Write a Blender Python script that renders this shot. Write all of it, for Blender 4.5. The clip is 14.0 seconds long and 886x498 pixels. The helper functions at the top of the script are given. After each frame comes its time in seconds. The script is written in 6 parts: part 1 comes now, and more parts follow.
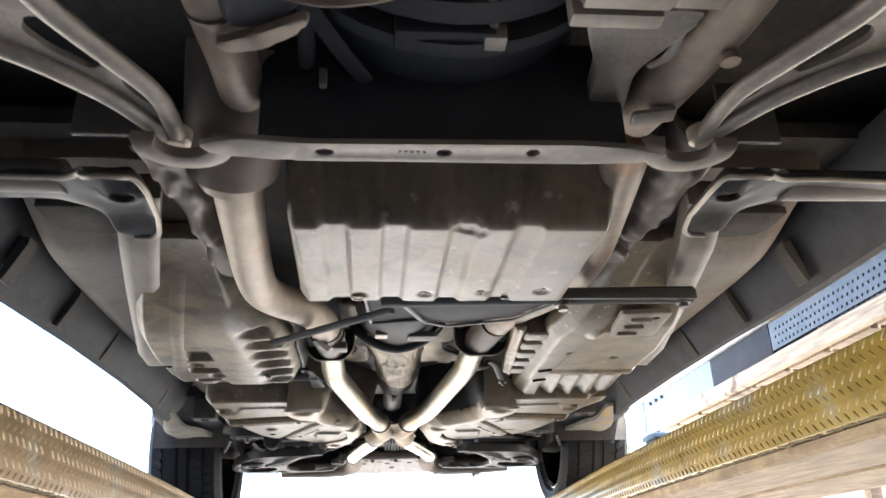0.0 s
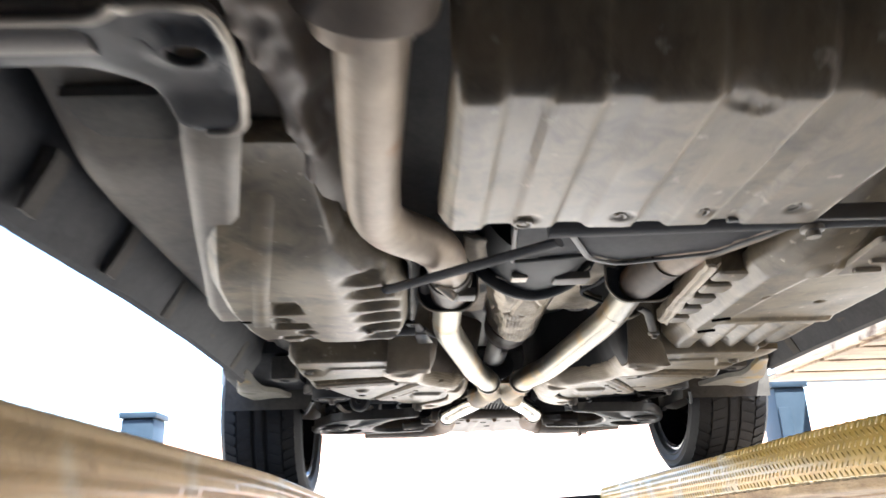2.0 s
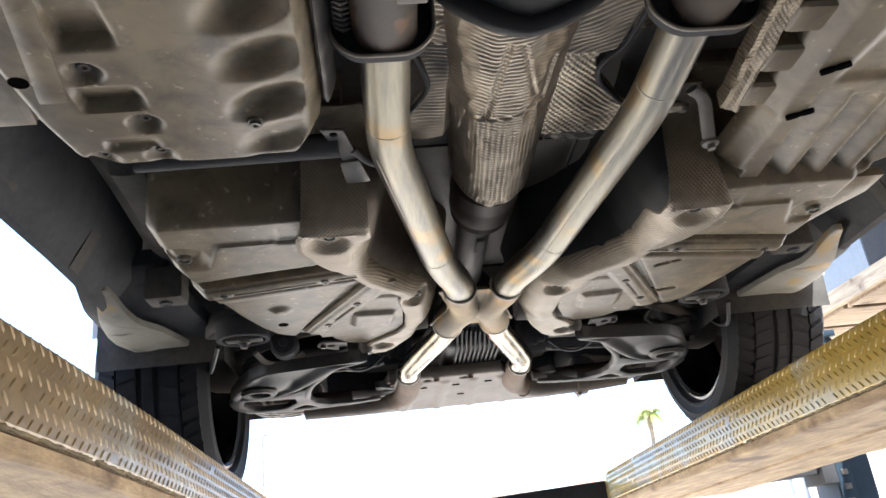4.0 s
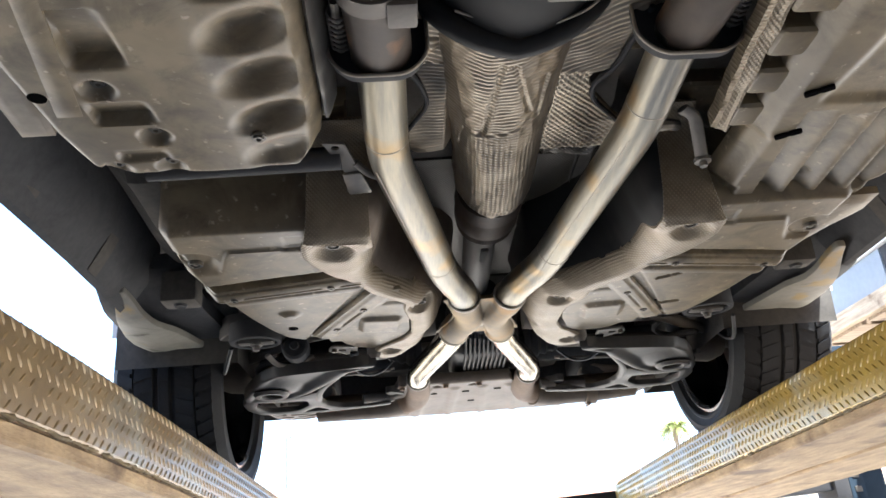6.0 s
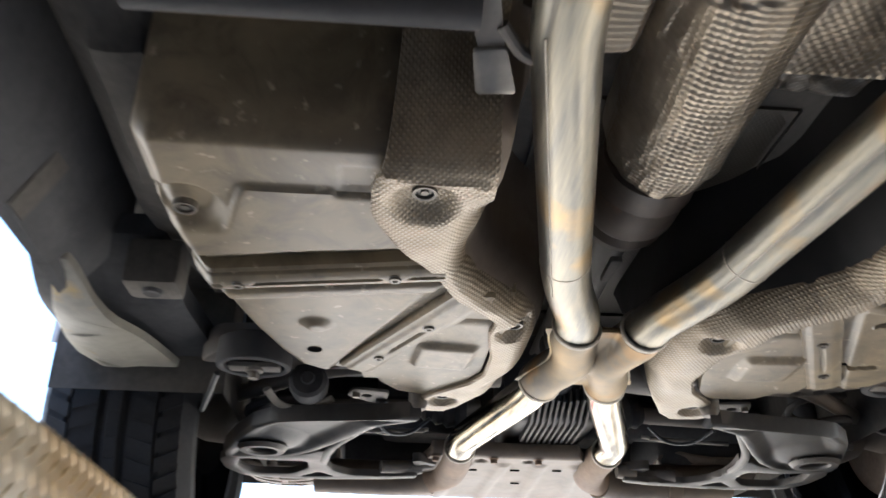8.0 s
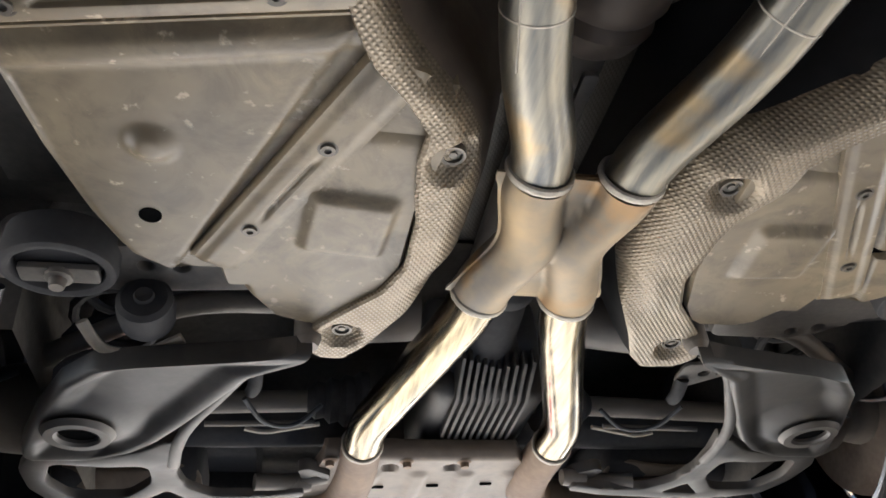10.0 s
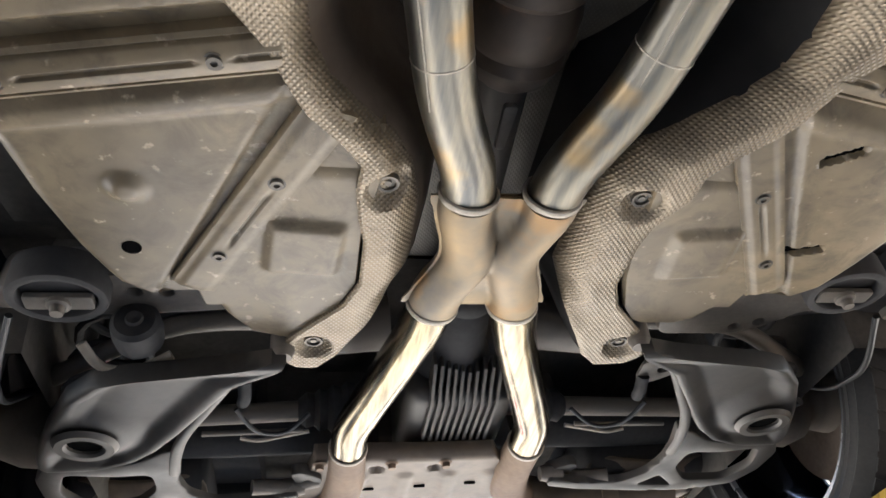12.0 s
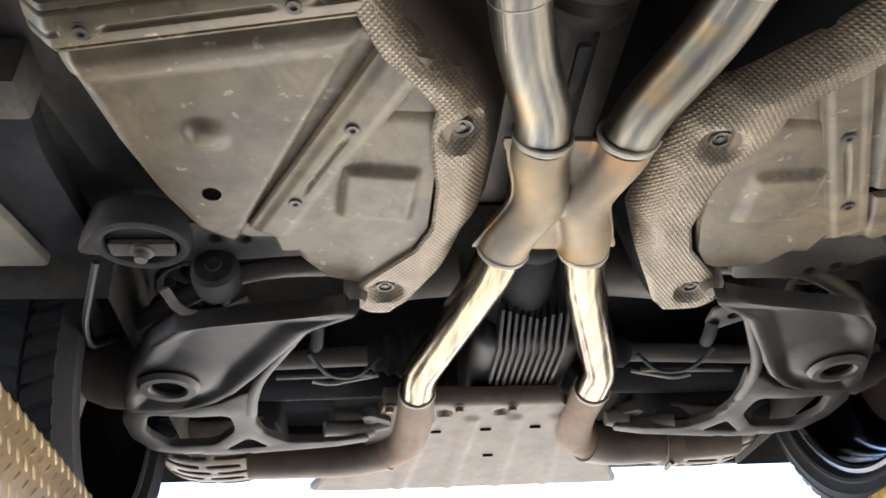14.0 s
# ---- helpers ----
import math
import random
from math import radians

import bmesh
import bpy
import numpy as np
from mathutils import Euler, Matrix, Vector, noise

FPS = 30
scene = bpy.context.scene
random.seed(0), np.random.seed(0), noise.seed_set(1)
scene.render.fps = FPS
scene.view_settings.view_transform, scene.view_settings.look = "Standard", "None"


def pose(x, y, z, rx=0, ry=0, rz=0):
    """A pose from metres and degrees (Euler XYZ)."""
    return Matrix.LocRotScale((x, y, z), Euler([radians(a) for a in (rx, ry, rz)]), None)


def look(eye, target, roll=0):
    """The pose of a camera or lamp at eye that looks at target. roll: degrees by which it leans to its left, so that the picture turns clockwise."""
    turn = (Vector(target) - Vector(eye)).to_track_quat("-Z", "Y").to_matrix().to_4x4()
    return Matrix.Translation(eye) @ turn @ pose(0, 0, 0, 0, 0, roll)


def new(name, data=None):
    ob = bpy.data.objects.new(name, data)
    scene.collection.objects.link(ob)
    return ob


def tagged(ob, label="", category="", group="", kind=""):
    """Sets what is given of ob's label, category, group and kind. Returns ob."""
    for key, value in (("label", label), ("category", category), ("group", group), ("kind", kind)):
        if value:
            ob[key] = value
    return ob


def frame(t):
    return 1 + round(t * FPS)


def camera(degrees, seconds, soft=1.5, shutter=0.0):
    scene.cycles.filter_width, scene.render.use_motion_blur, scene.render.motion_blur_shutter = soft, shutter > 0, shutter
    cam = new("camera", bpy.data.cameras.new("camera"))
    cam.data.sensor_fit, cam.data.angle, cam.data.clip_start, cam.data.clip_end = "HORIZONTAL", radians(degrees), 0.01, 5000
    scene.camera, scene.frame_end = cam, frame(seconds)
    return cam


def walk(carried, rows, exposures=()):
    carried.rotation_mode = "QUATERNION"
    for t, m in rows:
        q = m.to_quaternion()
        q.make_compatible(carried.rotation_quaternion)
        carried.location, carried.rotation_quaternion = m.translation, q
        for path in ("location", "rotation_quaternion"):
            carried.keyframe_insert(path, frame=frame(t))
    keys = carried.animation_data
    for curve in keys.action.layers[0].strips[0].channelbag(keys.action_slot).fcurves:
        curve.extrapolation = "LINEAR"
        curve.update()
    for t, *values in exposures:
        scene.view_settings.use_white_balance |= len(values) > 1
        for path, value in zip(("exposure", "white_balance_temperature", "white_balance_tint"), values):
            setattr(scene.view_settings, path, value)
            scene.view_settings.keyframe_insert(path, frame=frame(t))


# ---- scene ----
cam = camera(59.8, 14.0, 1.5, 0.45)
PATH = [
    (0, (-0.071, 0.651, 1.647), (0.115, 2.483, 2.428), -2.0),
    (0.5, (-0.084, 0.592, 1.625), (0.095, 2.402, 2.456), -3.7),
    (1, (-0.149, 0.616, 1.646), (0.027, 2.422, 2.488), -3.2),
    (1.5, (-0.311, 0.759, 1.724), (-0.17, 2.629, 2.419), -3.0),
    (1.7, (-0.3, 0.855, 1.736), (-0.209, 2.731, 2.421), -2.5),
    (2, (-0.231, 1.097, 1.782), (-0.17, 2.988, 2.431), -1.9),
    (2.3, (-0.173, 1.277, 1.796), (-0.122, 3.189, 2.38), -1.5),
    (2.5, (-0.177, 1.505, 1.782), (-0.168, 3.445, 2.266), -2.5),
    (2.7, (-0.188, 1.674, 1.777), (-0.116, 3.614, 2.259), -2.8),
    (3, (-0.234, 1.896, 1.678), (-0.092, 3.763, 2.381), -6.5),
    (5.3, (-0.156, 1.814, 1.608), (0.036, 3.655, 2.365), -6.2),
    (5.5, (-0.157, 1.821, 1.607), (0.003, 3.665, 2.364), -5.7),
    (6, (-0.159, 1.819, 1.606), (-0.058, 3.662, 2.376), -4.8),
    (6.5, (-0.161, 1.824, 1.606), (-0.082, 3.662, 2.389), -4.4),
    (7, (-0.163, 1.851, 1.601), (-0.089, 3.669, 2.432), -3.4),
    (7.5, (-0.26, 2.072, 1.572), (-0.18, 3.795, 2.584), -1.1),
    (8, (-0.306, 2.377, 1.719), (-0.178, 4.135, 2.663), 0.9),
    (8.2, (-0.301, 2.454, 1.788), (-0.112, 4.245, 2.658), 0.9),
    (8.5, (-0.271, 2.54, 1.846), (-0.097, 4.393, 2.578), -1.0),
    (8.7, (-0.292, 2.637, 1.819), (-0.08, 4.456, 2.622), -2.2),
    (9, (-0.315, 2.791, 1.71), (0.108, 4.421, 2.789), -4.7),
    (9.2, (-0.312, 2.858, 1.679), (0.127, 4.419, 2.849), -4.6),
    (11.3, (-0.228, 2.798, 1.58), (0.113, 4.358, 2.785), -7.0),
    (11.5, (-0.221, 2.782, 1.57), (0.127, 4.33, 2.788), -7.1),
    (12, (-0.219, 2.754, 1.555), (0.129, 4.296, 2.781), -6.9),
    (12.5, (-0.215, 2.747, 1.549), (0.113, 4.316, 2.745), -6.6),
    (13, (-0.216, 2.75, 1.543), (0.079, 4.353, 2.702), -5.9),
    (13.5, (-0.226, 2.758, 1.55), (0.021, 4.379, 2.694), -4.9),
    (14, (-0.244, 2.76, 1.548), (-0.029, 4.392, 2.684), -4.3),
]
walk(cam, [(t, look(eye, target, roll)) for t, eye, target, roll in PATH], [(0, 3.25, 5650, 8), (1.0, 3.4, 5650, 8), (1.6, 3.3, 5650, 8), (2.5, 2.95, 5650, 8), (3.0, 2.75, 5650, 8), (6.5, 2.9, 5650, 8), (7.5, 3.05, 5650, 8), (8.5, 3.05, 5650, 8), (11.4, 3.2, 5700, 8), (14.0, 3.15, 5700, 8)])

CX = 0.03          # the car's centre line
GZ = -0.4          # the ground

# world and sun
world = bpy.data.worlds.new("sky")
scene.world = world
world.use_nodes = True
wn = world.node_tree
sky = wn.nodes.new("ShaderNodeTexSky")
sky.sky_type, sky.sun_disc = "NISHITA", False
sky.sun_elevation, sky.sun_rotation = radians(64), radians(148)
sky.dust_density, sky.air_density = 2.0, 1.0
wn.nodes["Background"].inputs["Strength"].default_value = 0.14
wn.links.new(sky.outputs["Color"], wn.nodes["Background"].inputs["Color"])
sun = new("sun", bpy.data.lights.new("sun", "SUN"))
sun.data.energy, sun.data.angle, sun.data.color = 5.0, radians(0.5), (1.0, 0.95, 0.88)
sun.matrix_world = look((2.3, -3.7, 8.9), (0, 0, 0))

# ---- materials ----


def surface(name, dark, light, rough=0.6, metal=0.0, scale=6.0, fine=90.0, bump=0.15, spread=0.5, stretch=(1, 1, 1), spots=None, coat=0.0, edge=0.0, grime=0.0):
    """A worn surface: two tones mixed by a coarse and a fine noise, with relief; spots: (colour, scale, amount); edge:
    convex edges painted lighter, for rubbing and the light they catch; grime: broad oily patches.
    """
    m = bpy.data.materials.new(name)
    m.use_nodes = True
    nt = m.node_tree
    N, LK = nt.nodes, nt.links
    b = N["Principled BSDF"]
    tc, mp = N.new("ShaderNodeTexCoord"), N.new("ShaderNodeMapping")
    mp.inputs["Scale"].default_value = stretch
    LK.new(tc.outputs["Object"], mp.inputs["Vector"])
    n1, n2 = N.new("ShaderNodeTexNoise"), N.new("ShaderNodeTexNoise")
    n1.inputs["Scale"].default_value, n1.inputs["Detail"].default_value = scale, 6
    n2.inputs["Scale"].default_value, n2.inputs["Detail"].default_value = fine, 3
    for n in (n1, n2):
        LK.new(mp.outputs["Vector"], n.inputs["Vector"])
    add = N.new("ShaderNodeMath")
    add.operation, add.inputs[1].default_value = "MULTIPLY_ADD", 0.35
    LK.new(n2.outputs["Fac"], add.inputs[0])
    LK.new(n1.outputs["Fac"], add.inputs[2])
    ramp = N.new("ShaderNodeValToRGB")
    ramp.color_ramp.elements[0].position, ramp.color_ramp.elements[1].position = 0.67 - spread * 0.5, 0.67 + spread * 0.5
    ramp.color_ramp.elements[0].color, ramp.color_ramp.elements[1].color = (*dark, 1), (*light, 1)
    LK.new(add.outputs[0], ramp.inputs["Fac"])
    colour = ramp.outputs["Color"]
    if spots:
        n3, r3, mx = N.new("ShaderNodeTexNoise"), N.new("ShaderNodeValToRGB"), N.new("ShaderNodeMix")
        n3.inputs["Scale"].default_value, n3.inputs["Detail"].default_value = spots[1], 5
        LK.new(tc.outputs["Object"], n3.inputs["Vector"])
        r3.color_ramp.elements[0].position, r3.color_ramp.elements[1].position = 0.68 - spots[2] * 0.3, 0.76 - spots[2] * 0.3
        LK.new(n3.outputs["Fac"], r3.inputs["Fac"])
        mx.data_type = "RGBA"
        mx.inputs[7].default_value = (*spots[0], 1)
        LK.new(r3.outputs["Color"], mx.inputs[0])
        LK.new(colour, mx.inputs[6])
        colour = mx.outputs[2]
    if grime:
        n4, r4, m4 = N.new("ShaderNodeTexNoise"), N.new("ShaderNodeMapRange"), N.new("ShaderNodeMix")
        n4.inputs["Scale"].default_value, n4.inputs["Detail"].default_value, n4.inputs["Distortion"].default_value = 13, 9, 0.6
        n4.inputs["Roughness"].default_value = 0.68
        LK.new(tc.outputs["Object"], n4.inputs["Vector"])
        r4.inputs["From Min"].default_value, r4.inputs["From Max"].default_value, r4.inputs["To Max"].default_value = 0.46, 0.66, grime
        LK.new(n4.outputs["Fac"], r4.inputs["Value"])
        m4.data_type = "RGBA"
        m4.inputs[7].default_value = (dark[0] * 0.45, dark[1] * 0.45, dark[2] * 0.47, 1)
        LK.new(r4.outputs["Result"], m4.inputs[0])
        LK.new(colour, m4.inputs[6])
        colour = m4.outputs[2]
    # convex edges lightened in the colour: some rubbing, and the light they catch
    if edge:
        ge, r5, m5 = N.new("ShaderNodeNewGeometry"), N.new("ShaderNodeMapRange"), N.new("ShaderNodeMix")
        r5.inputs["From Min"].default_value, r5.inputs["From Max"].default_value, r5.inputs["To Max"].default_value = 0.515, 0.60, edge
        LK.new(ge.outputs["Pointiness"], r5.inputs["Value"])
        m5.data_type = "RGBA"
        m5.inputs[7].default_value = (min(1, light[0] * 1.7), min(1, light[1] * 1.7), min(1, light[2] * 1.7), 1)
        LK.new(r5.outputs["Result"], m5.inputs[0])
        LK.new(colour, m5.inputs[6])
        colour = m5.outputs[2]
    LK.new(colour, b.inputs["Base Color"])
    rr = N.new("ShaderNodeMapRange")
    rr.inputs["To Min"].default_value, rr.inputs["To Max"].default_value = max(0.03, rough - 0.12), min(1, rough + 0.12)
    LK.new(n1.outputs["Fac"], rr.inputs["Value"])
    LK.new(rr.outputs["Result"], b.inputs["Roughness"])
    b.inputs["Metallic"].default_value = metal
    b.inputs["Coat Weight"].default_value = coat
    if bump:
        bp = N.new("ShaderNodeBump")
        bp.inputs["Strength"].default_value, bp.inputs["Distance"].default_value = bump, 0.004
        LK.new(add.outputs[0], bp.inputs["Height"])
        LK.new(bp.outputs["Normal"], b.inputs["Normal"])
    return m


def embossed(name, dark, light, pitch, rough=0.42, metal=0.75, depth=0.9):
    """Stamped foil: a lattice of round studs over a dusty metal."""
    m = surface(name, dark, light, rough, metal, 9, 60, 0, 0.5)
    nt = m.node_tree
    N, LK = nt.nodes, nt.links
    tc, mp, sp = N.new("ShaderNodeTexCoord"), N.new("ShaderNodeMapping"), N.new("ShaderNodeSeparateXYZ")
    mp.inputs["Rotation"].default_value = (radians(35), 0, radians(45))
    LK.new(tc.outputs["Object"], mp.inputs["Vector"])
    nz, vm = N.new("ShaderNodeTexNoise"), N.new("ShaderNodeVectorMath")
    nz.inputs["Scale"].default_value = 14
    vm.operation = "MULTIPLY_ADD"
    vm.inputs[1].default_value = (pitch * 0.2,) * 3
    LK.new(tc.outputs["Object"], nz.inputs["Vector"])
    LK.new(nz.outputs["Color"], vm.inputs[0])
    LK.new(mp.outputs["Vector"], vm.inputs[2])
    LK.new(vm.outputs["Vector"], sp.inputs["Vector"])
    waves = []
    for axis in ("Y", "X"):
        mu, si = N.new("ShaderNodeMath"), N.new("ShaderNodeMath")
        mu.operation, mu.inputs[1].default_value, si.operation = "MULTIPLY", 2 * math.pi / pitch, "SINE"
        LK.new(sp.outputs[axis], mu.inputs[0])
        LK.new(mu.outputs[0], si.inputs[0])
        waves.append(si.outputs[0])
    lifted = []
    for w in waves:
        up = N.new("ShaderNodeMath")
        up.operation, up.inputs[1].default_value, up.inputs[2].default_value = "MULTIPLY_ADD", 0.5, 0.5
        LK.new(w, up.inputs[0])
        lifted.append(up.outputs[0])
    pr = N.new("ShaderNodeMath")
    pr.operation = "MULTIPLY"
    LK.new(lifted[0], pr.inputs[0])
    LK.new(lifted[1], pr.inputs[1])
    height = pr.outputs[0]
    # stud tops mixed towards a lighter tone by relief height
    tops, tone = N.new("ShaderNodeMapRange"), N.new("ShaderNodeMix")
    tops.inputs["From Min"].default_value, tops.inputs["To Max"].default_value = 0.35, 0.55
    tone.data_type = "RGBA"
    tone.inputs[7].default_value = (light[0] * 1.12, light[1] * 1.12, light[2] * 1.12, 1)
    b = N["Principled BSDF"]
    LK.new(height, tops.inputs["Value"])
    LK.new(tops.outputs["Result"], tone.inputs[0])
    LK.new(b.inputs["Base Color"].links[0].from_socket, tone.inputs[6])
    LK.new(tone.outputs[2], b.inputs["Base Color"])
    bp = N.new("ShaderNodeBump")
    bp.inputs["Strength"].default_value, bp.inputs["Distance"].default_value = depth, pitch * 0.30
    LK.new(height, bp.inputs["Height"])
    LK.new(bp.outputs["Normal"], N["Principled BSDF"].inputs["Normal"])
    return m


M = dict(
    # the dark inside of holes and slots, painted as near-black colour
    hole_black=surface("near-black hole fill", (0.002, 0.002, 0.002), (0.005, 0.005, 0.005), 0.95, 0, 5, 60, 0),
    post_paint=surface("blue-grey lift paint", (0.014, 0.024, 0.034), (0.026, 0.040, 0.054), 0.5, 0, 4, 40, 0.1),
    near_black=surface("near-black steel", (0.006, 0.006, 0.006), (0.017, 0.016, 0.015), 0.6, 0, 6, 60, 0.1),
    dark_brown=surface("rust-spotted dark brown metal", (0.035, 0.026, 0.019), (0.085, 0.062, 0.043), 0.6, 0.3, 9, 60, 0.2, 0.5, spots=((0.16, 0.085, 0.04), 10, 0.3)),
    dirt=surface("caked dirt", (0.10, 0.070, 0.032), (0.26, 0.19, 0.09), 0.9, 0, 12, 120, 0.6),
    shade_floor=surface("dark floor slab", (0.045, 0.042, 0.040), (0.09, 0.085, 0.078), 0.7, 0, 0.8, 9, 0.2, 0.7),
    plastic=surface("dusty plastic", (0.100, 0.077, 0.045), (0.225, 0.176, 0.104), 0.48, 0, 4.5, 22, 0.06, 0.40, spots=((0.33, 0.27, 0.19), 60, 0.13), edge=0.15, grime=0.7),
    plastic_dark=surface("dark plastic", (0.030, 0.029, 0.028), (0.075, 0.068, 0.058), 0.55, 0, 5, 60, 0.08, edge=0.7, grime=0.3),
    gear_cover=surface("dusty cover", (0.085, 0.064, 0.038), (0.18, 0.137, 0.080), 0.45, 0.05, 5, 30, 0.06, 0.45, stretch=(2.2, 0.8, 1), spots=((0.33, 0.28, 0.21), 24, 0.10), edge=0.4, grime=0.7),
    floor=surface("underseal", (0.055, 0.051, 0.046), (0.12, 0.108, 0.090), 0.8, 0, 4, 90, 0.3, grime=0.4),
    sill=surface("sill plastic", (0.036, 0.037, 0.040), (0.078, 0.076, 0.074), 0.68, 0, 4, 90, 0.1, grime=0.4),
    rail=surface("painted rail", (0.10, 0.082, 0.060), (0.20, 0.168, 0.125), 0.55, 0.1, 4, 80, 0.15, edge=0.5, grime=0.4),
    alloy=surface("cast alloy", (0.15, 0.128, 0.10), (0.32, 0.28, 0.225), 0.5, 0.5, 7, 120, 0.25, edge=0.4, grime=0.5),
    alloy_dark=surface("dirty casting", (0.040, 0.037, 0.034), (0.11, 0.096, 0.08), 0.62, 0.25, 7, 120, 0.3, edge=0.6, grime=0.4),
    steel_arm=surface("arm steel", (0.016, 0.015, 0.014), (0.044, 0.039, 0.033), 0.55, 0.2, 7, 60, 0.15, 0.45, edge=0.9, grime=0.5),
    pipe=surface("stainless", (0.132, 0.130, 0.121), (0.29, 0.260, 0.195), 0.40, 1.0, 7, 60, 0.10, 0.48, stretch=(5, 0.35, 5), spots=((0.285, 0.212, 0.118), 7, 0.38)),
    polished=surface("polished stainless", (0.085, 0.073, 0.048), (0.28, 0.235, 0.155), 0.20, 1.0, 5, 18, 0.07, 0.34, stretch=(14, 0.7, 14)),
    xpipe=surface("brushed stainless", (0.155, 0.152, 0.144), (0.36, 0.275, 0.165), 0.62, 0.9, 7, 40, 0.10, 0.45, spots=((0.32, 0.215, 0.115), 9, 0.34)),
    weld=surface("weld bead", (0.24, 0.21, 0.165), (0.42, 0.38, 0.31), 0.5, 0.35, 30, 300, 0.5),
    cat=surface("heated steel", (0.16, 0.122, 0.084), (0.33, 0.262, 0.19), 0.52, 0.35, 6, 60, 0.12, spots=((0.24, 0.145, 0.08), 9, 0.25), grime=0.25),
    rust=surface("rusty pipe", (0.11, 0.070, 0.045), (0.23, 0.160, 0.105), 0.7, 0.15, 8, 90, 0.2),
    guard=surface("brown guard", (0.070, 0.052, 0.037), (0.145, 0.112, 0.080), 0.55, 0.2, 5, 40, 0.08, 0.5, edge=0.4, grime=0.4),
    studs=embossed("studded heat shield", (0.105, 0.081, 0.050), (0.235, 0.19, 0.128), 0.0048, depth=0.58, metal=0.4),
    foil=surface("stamped aluminium foil", (0.16, 0.128, 0.088), (0.38, 0.318, 0.232), 0.38, 0.6, 9, 60, 0.05, 0.5, grime=0.35),
    # the studded foil again, its colour darkened for shade up in the tunnel
    studs_shaded=embossed("studded shield with shade painted in", (0.034, 0.029, 0.022), (0.076, 0.065, 0.049), 0.0046, metal=0.3, depth=0.3),
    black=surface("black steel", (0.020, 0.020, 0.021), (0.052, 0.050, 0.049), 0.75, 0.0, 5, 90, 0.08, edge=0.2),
    rubber=surface("tyre rubber", (0.017, 0.017, 0.018), (0.040, 0.039, 0.038), 0.70, 0, 9, 160, 0.2),
    rim=surface("black rim", (0.006, 0.007, 0.009), (0.012, 0.013, 0.015), 0.12, 0.2, 3, 30, 0.0, coat=0.6),
    rim_lip=surface("rim edge", (0.10, 0.105, 0.115), (0.18, 0.185, 0.20), 0.25, 0.6, 3, 30, 0.0),
    disc=surface("brake disc", (0.10, 0.08, 0.065), (0.22, 0.18, 0.15), 0.4, 0.8, 10, 90, 0.1),
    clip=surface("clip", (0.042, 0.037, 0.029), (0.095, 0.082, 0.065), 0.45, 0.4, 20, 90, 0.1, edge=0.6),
    bolt=surface("bolt", (0.12, 0.108, 0.09), (0.26, 0.235, 0.20), 0.42, 0.7, 20, 90, 0.1),
    paint=surface("white car paint", (0.66, 0.66, 0.64), (0.74, 0.74, 0.72), 0.25, 0, 2, 20, 0.0, coat=0.5),
    glass=surface("car glass", (0.02, 0.024, 0.026), (0.03, 0.034, 0.036), 0.08, 0, 2, 20, 0.0),
    flap=surface("pale flap", (0.15, 0.14, 0.115), (0.27, 0.25, 0.205), 0.5, 0, 8, 60, 0.05, spots=((0.30, 0.21, 0.08), 12, 0.35), grime=0.3),
    # grey spots: worn paint, enlarged to paint in reflected bright ground and sky
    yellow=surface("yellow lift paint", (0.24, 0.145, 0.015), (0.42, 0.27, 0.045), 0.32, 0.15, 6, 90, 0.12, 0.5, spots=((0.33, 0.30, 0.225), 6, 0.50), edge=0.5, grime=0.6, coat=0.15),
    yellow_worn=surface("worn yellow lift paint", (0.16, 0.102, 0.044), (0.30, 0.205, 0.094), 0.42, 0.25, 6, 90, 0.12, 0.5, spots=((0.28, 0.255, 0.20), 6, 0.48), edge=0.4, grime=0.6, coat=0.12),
    wood=surface("weathered plank", (0.25, 0.155, 0.072), (0.56, 0.40, 0.215), 0.8, 0, 7, 60, 1.0, 0.42, stretch=(5, 1.1, 5), spots=((0.15, 0.085, 0.04), 6, 0.25), grime=0.35),
    pale_wood=surface("bleached timber", (0.17, 0.11, 0.058), (0.38, 0.28, 0.18), 0.75, 0, 8, 50, 0.6, 0.4, stretch=(0.6, 8, 8), spots=((0.12, 0.07, 0.035), 5, 0.2)),
    pale_rail=surface("bleached timber along its grain", (0.28, 0.20, 0.115), (0.58, 0.455, 0.31), 0.75, 0, 8, 50, 0.6, 0.4, stretch=(8, 0.5, 8), spots=((0.14, 0.085, 0.045), 5, 0.2)),
    white_paint=surface("white paint", (0.55, 0.56, 0.56), (0.74, 0.74, 0.72), 0.5, 0, 5, 60, 0.05, spots=((0.36, 0.30, 0.24), 14, 0.08)),
    steel_plate=surface("perforated zinc", (0.085, 0.085, 0.082), (0.14, 0.14, 0.135), 0.5, 0.3, 5, 60, 0.05),
    white_panel=surface("white enamel panel", (0.20, 0.21, 0.215), (0.29, 0.30, 0.305), 0.45, 0, 2, 40, 0.03),
    concrete=surface("pale dusty concrete", (0.43, 0.375, 0.30), (0.57, 0.505, 0.415), 0.85, 0, 0.35, 14, 0.3, 0.7, spots=((0.33, 0.30, 0.26), 0.9, 0.1)),
    stucco=surface("cream stucco", (0.66, 0.60, 0.48), (0.78, 0.72, 0.60), 0.85, 0, 1.2, 40, 0.2),
    recess=surface("ochre stucco", (0.50, 0.36, 0.19), (0.62, 0.46, 0.26), 0.85, 0, 1.5, 40, 0.2),
    tile=surface("clay roof tile", (0.36, 0.17, 0.10), (0.50, 0.27, 0.17), 0.8, 0, 3, 30, 0.2),
